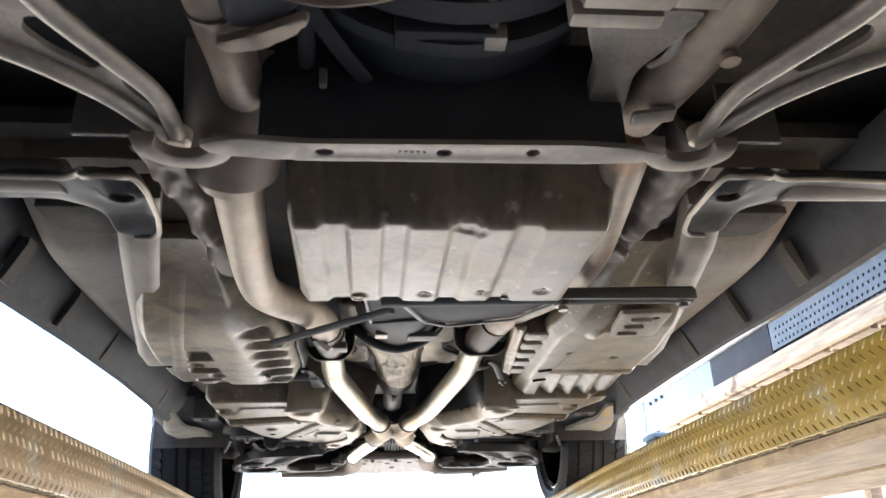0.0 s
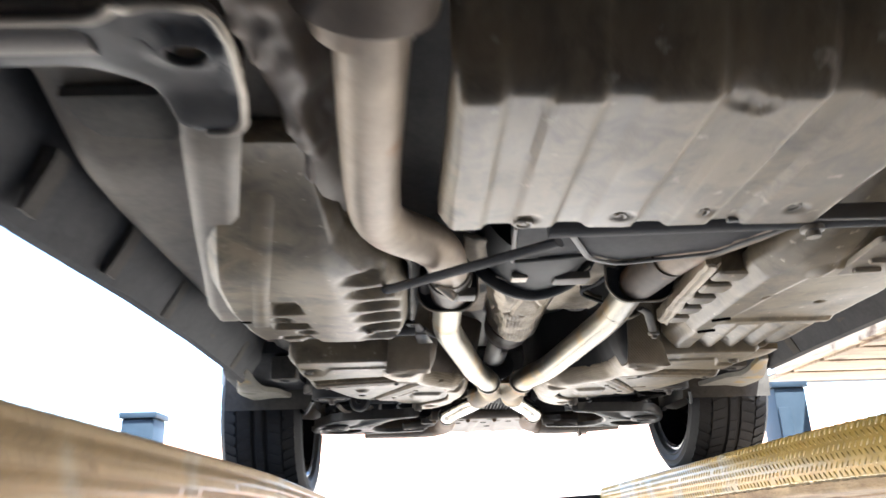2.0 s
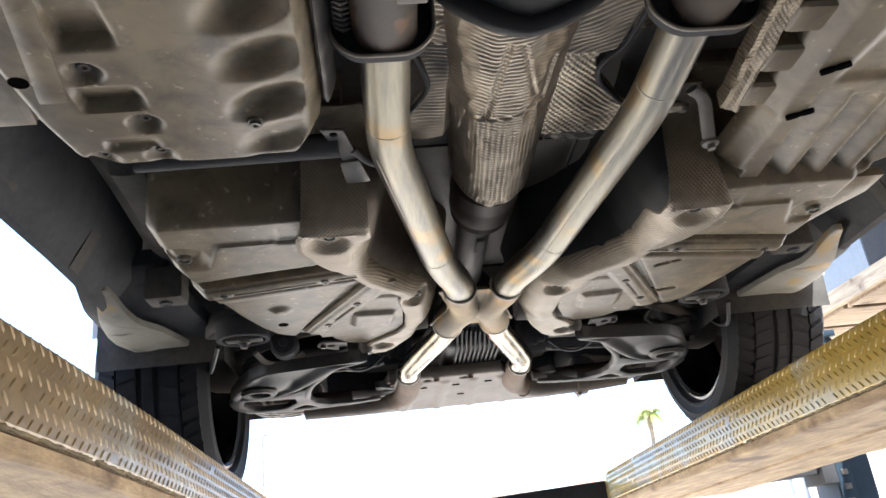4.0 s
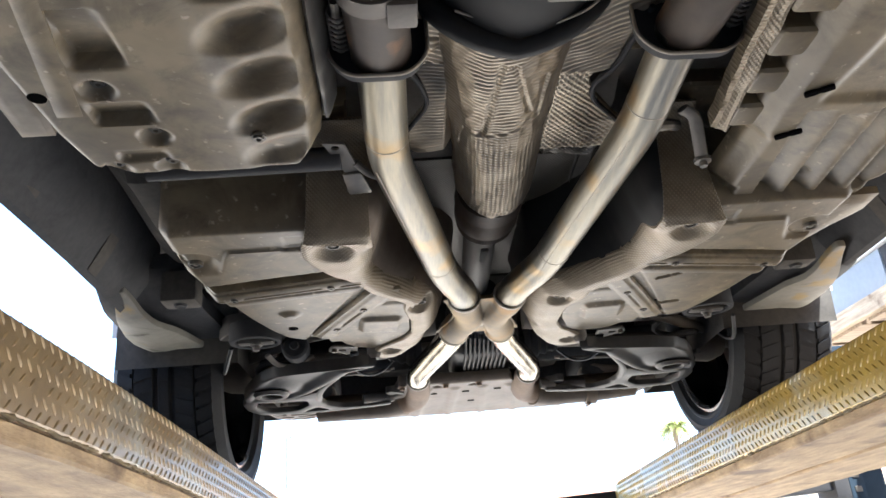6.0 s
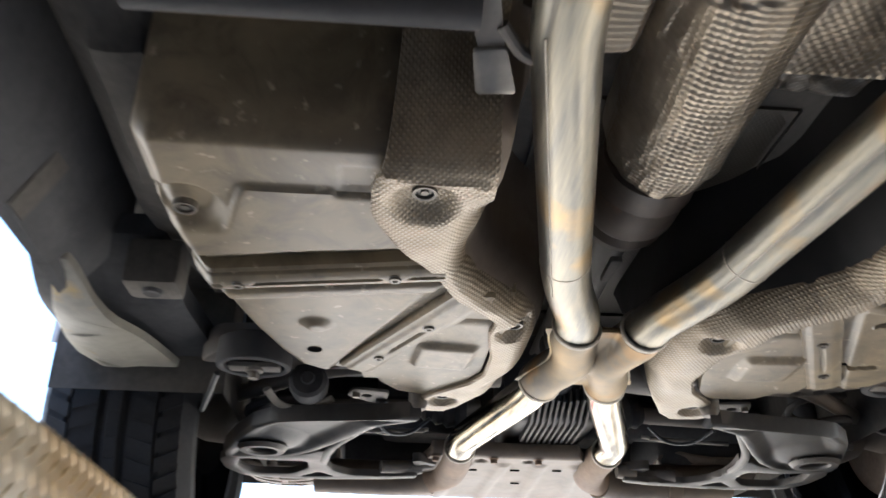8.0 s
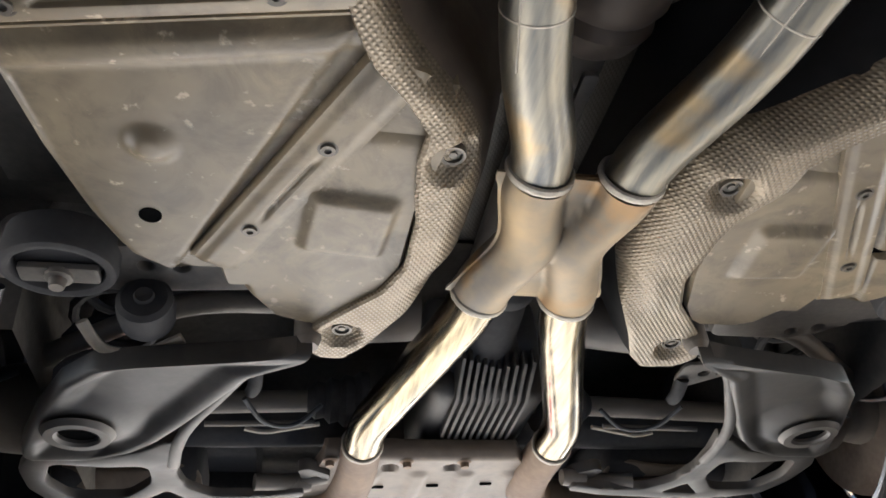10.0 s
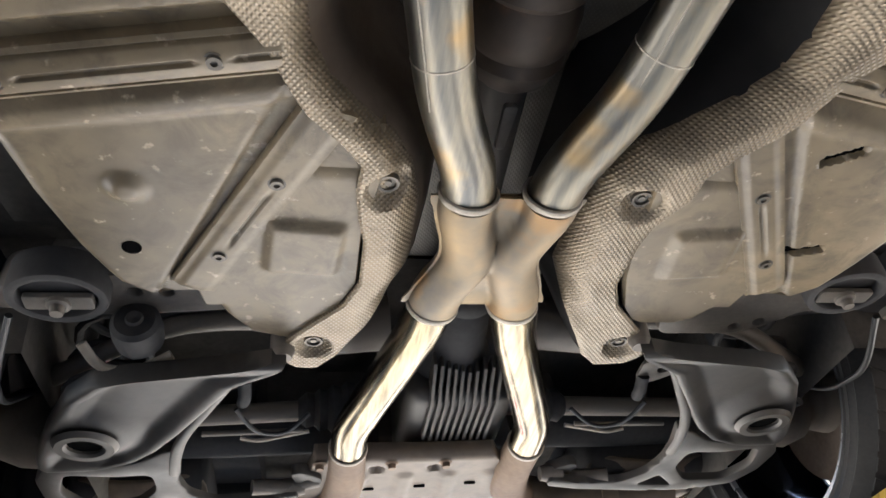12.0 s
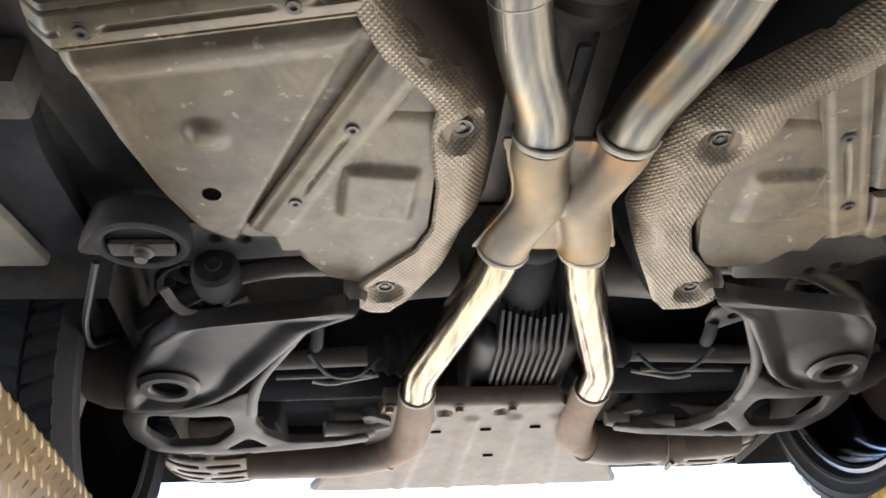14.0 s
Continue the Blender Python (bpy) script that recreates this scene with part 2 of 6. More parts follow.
    brown_frame=surface("brown joinery", (0.07, 0.045, 0.03), (0.14, 0.09, 0.06), 0.55, 0, 6, 40, 0.1),
    car_red=surface("red car paint", (0.42, 0.02, 0.02), (0.50, 0.03, 0.028), 0.25, 0, 2, 20, 0.0, coat=0.5),
    car_silver=surface("silver car paint", (0.42, 0.44, 0.46), (0.5, 0.52, 0.54), 0.3, 0.5, 2, 20, 0.0, coat=0.5),
    lamp_red=surface("tail lamp", (0.4, 0.015, 0.01), (0.5, 0.02, 0.015), 0.2, 0, 6, 40, 0.0),
    bark=surface("palm bark", (0.15, 0.115, 0.08), (0.28, 0.22, 0.16), 0.85, 0, 5, 40, 0.4),
    leaf=surface("palm leaf", (0.12, 0.15, 0.03), (0.24, 0.25, 0.06), 0.6, 0, 3, 30, 0.1),
    cable=surface("black cable", (0.012, 0.012, 0.013), (0.03, 0.03, 0.03), 0.5, 0, 20, 90, 0.1),
)
for name in ("black", "sill", "floor", "rubber", "post_paint", "near_black"):
    M[name].node_tree.nodes["Principled BSDF"].inputs["Specular IOR Level"].default_value = 0.2
M["hole_black"].node_tree.nodes["Principled BSDF"].inputs["Specular IOR Level"].default_value = 0.0

# ---- mesh helpers ----


def empty(name, at=(0, 0, 0)):
    ob = new(name)
    ob.location = at
    ob.empty_display_size = 0.1
    return ob


def finish(name, bm, mat, sharp=35):
    me = bpy.data.meshes.new(name)
    bmesh.ops.recalc_face_normals(bm, faces=bm.faces)
    bm.to_mesh(me)
    bm.free()
    me.materials.append(M[mat])
    for p in me.polygons:
        p.use_smooth = True
    me.set_sharp_from_angle(angle=radians(sharp))
    return me


def part(name, bm, mat, parent=None, label="", sharp=35):
    """Links a bmesh as ONE mesh object, under a thing or a part."""
    ob = new(name, finish(name, bm, mat, sharp))
    if parent is not None:
        ob.parent = parent
        top = parent
        while top.parent:
            top = top.parent
        ob.matrix_parent_inverse = Matrix.Translation(-parent.location)
    if label:
        tagged(ob, label)
    return ob


def place(name, me, at, parent, turn=0.0, label=""):
    """A piece on shared mesh data, at a place."""
    ob = new(name, me)
    ob.parent = parent
    ob.matrix_parent_inverse = Matrix.Translation(-parent.location)
    ob.location, ob.rotation_euler = at, (0, 0, turn)
    if label:
        tagged(ob, label)
    return ob


def rounded(pts, r=0.04, n=6):
    """A polyline with its corners turned into arcs."""
    pts = [Vector(p) for p in pts]
    out = [pts[0]]
    for a, b, c in zip(pts, pts[1:], pts[2:]):
        k = min(r, (a - b).length * 0.48, (c - b).length * 0.48)
        p, q = b + (a - b).normalized() * k, b + (c - b).normalized() * k
        out += [(1 - s) ** 2 * p + 2 * s * (1 - s) * b + s * s * q for s in (i / n for i in range(n + 1))]
    return out + [pts[-1]]


def tube(pts, r, bend=0.05, n=20, bm=None, cap=True, flat=1.0, steps=6):
    """A pipe along a polyline; r: one radius, or one for its start and one for its end."""
    bm = bm or bmesh.new()
    path = rounded(pts, bend, steps) if bend else [Vector(p) for p in pts]
    r0, r1 = r if isinstance(r, tuple) else (r, r)
    long = [0.0]
    for a, b in zip(path, path[1:]):
        long.append(long[-1] + (b - a).length)
    up, rings = None, []
    for i, p in enumerate(path):
        d = (path[min(i + 1, len(path) - 1)] - path[max(i - 1, 0)]).normalized()
        if up is None:
            up = Vector((0, 0, 1)) if abs(d.z) < 0.9 else Vector((0, 1, 0))
        side = d.cross(up).normalized()
        up = side.cross(d).normalized()
        rad = r0 + (r1 - r0) * long[i] / long[-1]
        rings.append([bm.verts.new(p + rad * (math.cos(a) * side + flat * math.sin(a) * up)) for a in (2 * math.pi * k / n for k in range(n))])
    for a, b in zip(rings, rings[1:]):
        for k in range(n):
            bm.faces.new((a[k], a[(k + 1) % n], b[(k + 1) % n], b[k]))
    if cap:
        bm.faces.new(rings[0])
        bm.faces.new(rings[-1])
    return bm


def box(x0, x1, y0, y1, z0, z1, bevel=0.0, bm=None, seg=2):
    bm = bm or bmesh.new()
    made = bmesh.ops.create_cube(bm, size=1, matrix=Matrix.Translation(((x0 + x1) / 2, (y0 + y1) / 2, (z0 + z1) / 2)) @ Matrix.Diagonal((x1 - x0, y1 - y0, z1 - z0, 1)))
    if bevel:
        es = {e for v in made["verts"] for e in v.link_edges}
        bmesh.ops.bevel(bm, geom=list(es), offset=bevel, segments=seg, affect="EDGES", profile=0.6)
    return bm


def circle(x, y, r, n=20, ry=None, turn=0.0):
    ry = ry or r
    c, s = math.cos(turn), math.sin(turn)
    return [(x + r * math.cos(a) * c - ry * math.sin(a) * s, y + r * math.cos(a) * s + ry * math.sin(a) * c) for a in (2 * math.pi * k / n for k in range(n))]


def soft_poly(pts, r=0.02, n=4):
    """A closed outline with rounded corners."""
    out, m = [], len(pts)
    P = [Vector((*p, 0)) for p in pts]
    for i in range(m):
        a, b, c = P[i - 1], P[i], P[(i + 1) % m]
        k = min(r, (a - b).length * 0.45, (c - b).length * 0.45)
        p, q = b + (a - b).normalized() * k, b + (c - b).normalized() * k
        out += [((1 - s) ** 2 * p + 2 * s * (1 - s) * b + s * s * q).xy[:] for s in (j / n for j in range(n + 1))]
    return out


def plate(outline, z, thick, holes=(), bevel=0.003, zf=None, bm=None):
    """A plate of that outline, its lower face at z, with holes through it; zf(x, y) lifts it."""
    bm = bm or bmesh.new()
    edges = []
    for loop in (outline, *holes):
        vs = [bm.verts.new((x, y, z)) for x, y in loop]
        edges += [bm.edges.new((vs[i - 1], vs[i])) for i in range(len(vs))]
    faces = [f for f in bmesh.ops.triangle_fill(bm, use_beauty=True, use_dissolve=False, edges=edges)["geom"] if isinstance(f, bmesh.types.BMFace)]
    got = bmesh.ops.extrude_face_region(bm, geom=faces)["geom"]
    for v in got:
        if isinstance(v, bmesh.types.BMVert):
            v.co.z += thick
    if bevel:
        rim = [e for e in bm.edges if len(e.link_faces) == 2 and abs(e.verts[0].co.z - z) < 1e-6 and abs(e.verts[1].co.z - z) < 1e-6 and e.calc_face_angle(0) > 1]
        bmesh.ops.bevel(bm, geom=rim, offset=bevel, segments=2, affect="EDGES", profile=0.5)
    if zf:
        for v in bm.verts:
            v.co.z += zf(v.co.x, v.co.y)
    return bm


def sm(a, b, x):
    t = min(1.0, max(0.0, (x - a) / (b - a)))
    return t * t * (3 - 2 * t)


def along(table, y):
    """Piecewise straight value of a table of (y, x)."""
    if y <= table[0][0]:
        return table[0][1]
    for (a, p), (b, q) in zip(table, table[1:]):
        if y <= b:
            return p + (q - p) * (y - a) / (b - a)
    return table[-1][1]


def dome(x, y, cx, cy, r, h, core=0.5):
    return h * (1 - sm(core * r, r, math.hypot(x - cx, y - cy)))


def ridge(x, y, a, b, w, h, core=0.3):
    dx, dy = b[0] - a[0], b[1] - a[1]
    t = min(1, max(0, ((x - a[0]) * dx + (y - a[1]) * dy) / (dx * dx + dy * dy)))
    return h * (1 - sm(core * w, w, math.hypot(x - a[0] - t * dx, y - a[1] - t * dy)))


def boss(x, y, cx, cy, hx, hy, h, soft=0.012, turn=0.0):
    c, s = math.cos(turn), math.sin(turn)
    u, v = (x - cx) * c + (y - cy) * s, (y - cy) * c - (x - cx) * s
    return h * (1 - sm(hx - soft, hx, abs(u))) * (1 - sm(hy - soft, hy, abs(v)))


def panel(left, right, y0, y1, zf, step=0.008, skirt=0.02, bm=None, edge=0.006):
    """A stamped sheet between two edges given as tables of (y, x), at height zf(x, y), with rolled borders."""
    bm = bm or bmesh.new()
    ny = max(4, round((y1 - y0) / step))
    wide = max(abs(along(right, y0 + (y1 - y0) * i / 8) - along(left, y0 + (y1 - y0) * i / 8)) for i in range(9))
    nx = max(4, round(wide / step))
    rows = []
    for j in range(-1, ny + 2):
        y = y0 + (y1 - y0) * min(ny, max(0, j)) / ny
        a, b = along(left, y), along(right, y)
        row = []
        for i in range(-1, nx + 2):
            x = a + (b - a) * min(nx, max(0, i)) / nx
            out = j in (-1, ny + 1) or i in (-1, nx + 1)
            near = min(min(nx, max(0, i)), nx - min(nx, max(0, i)), min(ny, max(0, j)), ny - min(ny, max(0, j)))
            z = zf(x, y) + (skirt if out else (edge if near == 0 else 0))
            row.append(bm.verts.new((x, y, z)))
        rows.append(row)
    for p, q in zip(rows, rows[1:]):
        for i in range(len(p) - 1):
            bm.faces.new((p[i], p[i + 1], q[i + 1], q[i]))
    return bm


def ring_bead(c, d, r, h, n=32):
    """A weld bead: an uneven ring round a pipe of radius r at c, across the direction d."""
    bm = bmesh.new()
    side = d.cross(Vector((0, 0, 1))).normalized()
    up = side.cross(d).normalized()
    rings = []
    for k in range(n):
        a = 2 * math.pi * k / n
        o = side * math.cos(a) + up * math.sin(a)
        w = 1 + 0.25 * noise.noise((c.x * 90 + 5 * math.cos(a), c.y * 90 + 5 * math.sin(a), 2))
        rings.append([bm.verts.new(c + o * (r + h * w * math.cos(b)) + d * (1.6 * h * w * math.sin(b))) for b in (2 * math.pi * q / 8 for q in range(8))])
    for p, q in zip(rings, rings[1:] + rings[:1]):
        for t in range(8):
            bm.faces.new((p[t], p[(t + 1) % 8], q[(t + 1) % 8], q[t]))
    return bm


def turned(profile, at, axis="Z", n=24, bm=None, close=False):
    """A lathed form from (radius, height) pairs round an axis."""
    bm = bm or bmesh.new()
    rings = []
    for r, h in profile:
        ring = []
        for k in range(n):
            a = 2 * math.pi * k / n
            c, s = r * math.cos(a), r * math.sin(a)
            v = (c, s, h) if axis == "Z" else (h, c, s) if axis == "X" else (c, h, s)
            ring.append(bm.verts.new(Vector(at) + Vector(v)))
        rings.append(ring)
    pairs = list(zip(rings, rings[1:])) + ([(rings[-1], rings[0])] if close else [])
    for a, b in pairs:
        for k in range(n):
            bm.faces.new((a[k], a[(k + 1) % n], b[(k + 1) % n], b[k]))
    if not close:
        for ring in (rings[0], rings[-1]):
            if (ring[0].co - ring[n // 2].co).length > 1e-5:
                bm.faces.new(ring)
    return bm


def mx(x, s):
    """A distance from the centre line, on the side s."""
    return CX + s * x


# ---- ground and surroundings ----
def sheet(name, size, z, mat):
    bm = bmesh.new()
    bmesh.ops.create_grid(bm, x_segments=40, y_segments=40, size=size)
    for v in bm.verts:
        v.co.z = z
    ob = part(name, bm, mat)
    return ob


ground = tagged(sheet("ground", 600, GZ, "concrete"), "pale sunlit concrete yard reaching the horizon", "ground", kind="structure")


def arcade():
    """A low cream building behind the yard, with arched openings."""
    b = empty("arcade_building", (4, 26, GZ))
    y0, wide, top = 26.0, 60.0, 3.3
    arches = [-11.6, -6.9, -1.6, 4.75, 9.6, 14.5, 19.4]
    outline = [(-wide / 2, GZ), (-wide / 2, top), (wide / 2, top), (wide / 2, GZ)]
    holes = []
    for c in arches:
        r = 1.45
        holes.append([(c - r, 0.32), (c + r, 0.32)] + [(c + r * math.cos(a), 0.45 + 1.25 * math.sin(a)) for a in (math.pi * k / 14 for k in range(15))])
    bm = plate(outline, 0, 0.45, holes, 0)
    for v in bm.verts:
        v.co = Vector((v.co.x + 4 - 4, y0 + v.co.z, v.co.y))
    part("wall", bm, "stucco", b)
    part("back_wall", box(-30, 30, y0 + 2.3, y0 + 2.5, GZ, top, 0), "recess", b, "ochre stucco wall behind the arches")
    part("porch_floor", box(-30, 30, y0 + 0.45, y0 + 2.3, GZ, 0.1), "recess", b)
    bm = bmesh.new()
    vs = [bm.verts.new(p) for p in ((-30.4, y0 - 0.5, top), (30.4, y0 - 0.5, top), (30.4, y0 + 3.5, top + 1.2), (-30.4, y0 + 3.5, top + 1.2), (-30.4, y0 - 0.5, top + 0.12), (30.4, y0 - 0.5, top + 0.12), (30.4, y0 + 3.5, top + 1.32), (-30.4, y0 + 3.5, top + 1.32))]
    for f in ((0, 1, 2, 3), (4, 5, 6, 7), (0, 1, 5, 4), (1, 2, 6, 5), (2, 3, 7, 6), (3, 0, 4, 7)):
        bm.faces.new([vs[i] for i in f])
    part("roof", bm, "tile", b, "clay tile roof")
    for c in arches:
        w = part("window", box(c - 0.55, c + 0.15, y0 + 2.26, y0 + 2.3, 0.75, 1.6), "glass", b)
        for k in range(3):
            x = c - 0.55 + 0.35 * k
            part("frame", box(x - 0.03, x + 0.03, y0 + 2.2, y0 + 2.26, 0.7, 1.65, 0.008), "brown_frame", w)
        part("column", box(c - 0.12, c + 0.06, y0 + 1.0, y0 + 1.18, 0.1, 2.6, 0.02), "stucco", b)
    return tagged(b, "low cream stucco building with arched porch and tile roof", "building")


arcade()


def parked_car(x, y, mat, label, wide=1.78, high=1.72, suv=True):
    c = empty("car", (x, y, GZ))
    prof = [(0.0, 0.35), (0.05, 0.75), (0.12, 0.98), (0.5 if suv else 0.95, 1.02), (0.75 if suv else 1.3, high - 0.06), (1.6, high), (2.7, high - 0.05), (3.4, 1.0), (4.3, 0.85), (4.45, 0.4), (4.4, 0.25), (0.1, 0.25)]
    if suv:
        prof[3], prof[4] = (0.16, 1.05), (0.45, high - 0.05)
    bm = bmesh.new()
    rows = []
    for k, t in enumerate((-1, -0.93, 0.93, 1)):
        inset = 0.06 if abs(t) == 1 else 0
        rows.append([bm.verts.new((x + t * wide / 2 * (0.82 if h > 1.1 else 1), y + min(4.4, max(0.05, d)) * 1 + (inset if d < 2 else -inset), GZ + h - (inset if h > 1 else 0))) for d, h in prof])
    n = len(prof)
    for p, q in zip(rows, rows[1:]):
        for i in range(n):
            bm.faces.new((p[i], p[(i + 1) % n], q[(i + 1) % n], q[i]))
    bm.faces.new(rows[0])
    bm.faces.new(rows[-1])
    part("body", bm, mat, c)
    gz0, gz1 = (1.08, high - 0.12) if suv else (1.05, high - 0.1)
    part("rear_window", box(x - wide * 0.36, x + wide * 0.36, y + (0.14 if suv else 0.5), y + (0.5 if suv else 1.2), GZ + gz0, GZ + gz1, 0.04), "glass", c)
    part("bumper", box(x - wide * 0.47, x + wide * 0.47, y - 0.08, y + 0.15, GZ + 0.35, GZ + 0.6, 0.05), mat, c)
    part("plate_panel", box(x - 0.26, x + 0.26, y - 0.015, y + 0.06, GZ + 0.7, GZ + 0.83, 0.005), "paint", c, "blank pale plate")
    for s in (-1, 1):
        part("tail_lamp", box(x + s * wide * 0.43 - 0.09, x + s * wide * 0.43 + 0.09, y - 0.01, y + 0.16, GZ + 0.78, GZ + 1.02, 0.03), "lamp_red", c)
        for d in (0.85, 3.55):
            part("wheel", turned([(0.0, -0.1), (0.2, -0.1), (0.33, -0.09), (0.34, 0), (0.33, 0.09), (0.2, 0.1), (0.0, 0.1)], (x + s * (wide / 2 - 0.1), y + d, GZ + 0.34), "X", 20), "rubber", c)
    return tagged(c, label, "car")


parked_car(-1.75, 21.0, "car_red", "red estate car parked in the sunlit yard")
parked_car(0.95, 22.0, "car_silver", "silver saloon car parked beside the porch", 1.7, 1.6, False)
parked_car(-4.7, 22.5, "paint", "white saloon car parked in the yard", 1.75, 1.55, False)


def palm(x, y, top, spread=1.5):
    p = empty("palm_tree", (x, y, GZ))
    part("trunk", tube([(x - 0.4, y, GZ), (x - 0.1, y, top * 0.5), (x, y, top)], (0.17, 0.11), 0.6, 12), "bark", p)
    # drooping fans of narrow leaflets
    bm = bmesh.new()
    for k in range(40):
        a, lift = 2.4 * k, random.uniform(-0.55, 0.95)
        d, reach = Vector((math.cos(a), math.sin(a), 0)), spread * random.uniform(0.7, 1.05)
        side = Vector((-d.y, d.x, 0))
        at = lambda t: Vector((x, y, top)) + d * reach * t + Vector((0, 0, reach * (lift * t - 0.95 * t * t)))
        for i in range(12):
            t = 0.18 + 0.8 * i / 11
            long = 0.34 * spread * math.sin(math.pi * min(1, 0.25 + 0.72 * t))
            for e in (-1, 1):
                tip = at(t) + (side * e * 0.75 + d * 0.5) * long - Vector((0, 0, long * random.uniform(0.3, 0.8)))
                bm.faces.new([bm.verts.new(v) for v in (at(t - 0.03), at(t + 0.03), tip)])
        for t in range(6):
            c, q = at(t / 6), at((t + 1) / 6)
            bm.faces.new([bm.verts.new(v) for v in (c - side * 0.025, c + side * 0.025, q + side * 0.02, q - side * 0.02)])
    part("crown", bm, "leaf", p)
    return tagged(p, "tall fan palm with a ragged green crown", "palm tree")


palm(12.6, 40, 7.4, 1.1)
lp = empty("light_pole", (-6.4, 40, GZ))
part("pole", tube([(-6.4, 40, GZ), (-6.4, 40, 8.2)], (0.07, 0.05), 0, 10), "steel_plate", lp)
part("lamp_arm", tube([(-6.4, 40, 8.1), (-6.0, 40, 8.25)], 0.04, 0, 8), "steel_plate", lp)
tagged(lp, "thin pale metal street light pole", "light pole")

# unseen dark slab, added to cut the light bounced up under the car
bay = tagged(part("floor", box(-13, 13, -4.0, 4.6, GZ - 0.1, GZ + 0.02, 0.01), "shade_floor"), "unseen dark floor slab added to cut light from below", "floor", kind="structure")
# unseen plain wall, added to close the front side and keep it dark
wall = tagged(part("shade_wall_south", box(-13, 13, -4.3, -4.0, GZ, 5.2, 0), "brown_frame"), "unseen dark wall added to close and darken the front side", "wall", kind="structure")

# unseen roof and side walls, added to shade the front
tagged(part("ceiling", box(-13, 13, -4.3, -0.9, 4.6, 4.85, 0), "brown_frame"), "unseen dark roof added to shade the ground in front", "ceiling", kind="structure")
for x in (-13.1, 13.1):
    tagged(part("shade_wall_west" if x < 0 else "shade_wall_east", box(x - 0.1, x + 0.1, -4.3, -0.9, GZ, 4.6, 0), "brown_frame"), "unseen dark side wall added under the shading roof", "wall", kind="structure")

# ---- the lift ----
def level(s, y):
    """The height of the left or right runway's upper edge."""
    bow = lambda u: 0.5 * (u + math.sqrt(u * u + 0.09))
    return 1.876 - 0.033 * bow(y - 2.8) if s < 0 else 1.930 - 0.027 * bow(y - 2.75)


def runway(s, inner, label, mat):
    deck = lambda y: level(s, y)
    r = empty("lift_runway", (s * (inner + 0.22), 2.0, deck(2) - 0.14))
    x0, x1, ya, yb, tall = inner, inner + 0.46, -1.2, 4.93, 0.096 if s < 0 else 0.106
    bm = bmesh.new()
    prof = [(x0 + 0.004, 0.0), (x0, -0.006), (x0, -tall + 0.004), (x0 + 0.004, -tall), (x0 + 0.012, -tall), (x0 + 0.012, -0.012), (x1 - 0.012, -0.012), (x1 - 0.012, -tall), (x1, -tall), (x1, 0.0)]
    stations = [ya + (yb - 0.05 - ya) * k / 40 for k in range(41)]
    rings = [[bm.verts.new((s * x, y, deck(y) + h)) for x, h in prof] for y in stations]
    n = len(prof)
    for p, q in zip(rings, rings[1:]):
        for i in range(n):
            bm.faces.new((p[i], p[(i + 1) % n], q[(i + 1) % n], q[i]))
    bm.faces.new(rings[0])
    bm.faces.new(rings[-1])
    part("channel", bm, mat, r)
    # unseen brown strip on the deck, added to cut yellow bounce light
    bm = bmesh.new()
    rings = [[bm.verts.new((s * x, y, deck(y) + h)) for x, h in ((x0 + 0.085, 0.0005), (x0 + 0.085, 0.003), (x1 - 0.01, 0.003), (x1 - 0.01, 0.0005))] for y in stations]
    for p, q in zip(rings, rings[1:]):
        for i in range(3):
            bm.faces.new((p[i], p[i + 1], q[i + 1], q[i]))
    part("deck_strip", bm, "guard", r, "brown strip on the deck, added to cut yellow bounce")
    # plain end plate of the runway
    part("end_cap", box(min(s * x0, s * x1), max(s * x0, s * x1), yb - 0.05, yb, deck(yb) - tall, deck(yb) - 0.004, 0.006), mat, r, "plain painted end of the runway")
    # raised tread on the inner face and the upper face
    verts, faces = [], []

    def lug(o, u, v, nrm, long=0.0098, wide=0.0024, high=0.0032):
        k = len(verts)
        o, u, v, nrm = Vector(o), Vector(u), Vector(v), Vector(nrm)
        for a, b, h in ((-1, 0, -0.1), (-0.45, -0.85, -0.1), (0.45, -0.85, -0.1), (1, 0, -0.1), (0.45, 0.85, -0.1), (-0.45, 0.85, -0.1), (-0.5, 0, 1), (0.5, 0, 1)):
            verts.append((o + u * a * long + v * b * wide + nrm * h * high)[:])
        faces.extend([(k, k + 1, k + 6), (k + 1, k + 2, k + 7, k + 6), (k + 2, k + 3, k + 7), (k + 3, k + 4, k + 7), (k + 4, k + 5, k + 6, k + 7), (k + 5, k, k + 6)])

    pitch, rise = 0.0215, tall / 6.15
    size = (0.0098, 0.0021, 0.0019) if s < 0 else (0.0106, 0.0022, 0.0024)
    y, i = ya + 0.02, 0
    while y < yb - 0.065:
        for j in range(6):
            a = radians(48) * (1 if j % 2 else -1)
            yy = y + (0.5 * pitch if j % 2 else 0.0)
            if random.random() > 0.015:
                lug((s * x0, yy, deck(yy) - 0.0085 - j * rise), (0, math.cos(a), math.sin(a)), (0, -math.sin(a), math.cos(a)), (-s, 0, 0), *size)
        for j in range(3):
            flip = 1 if (i + j) % 2 else -1
            a = radians(45) * flip
            lug((s * (x0 + 0.016 + 0.024 * j), y, deck(y)), (math.cos(a), math.sin(a), 0), (-math.sin(a), math.cos(a), 0), (0, 0, 1))
        y += pitch
        i += 1
    me = bpy.data.meshes.new("raised_tread")
    me.from_pydata(verts, [], faces)
    me.materials.append(M[mat])
    for p in me.polygons:
        p.use_smooth = True
    tread = new("raised_tread", me)
    tread.parent, tread.matrix_parent_inverse = r, Matrix.Translation(-r.location)
    tagged(tread, kind="stuff")
    # caked dirt along the lower edge
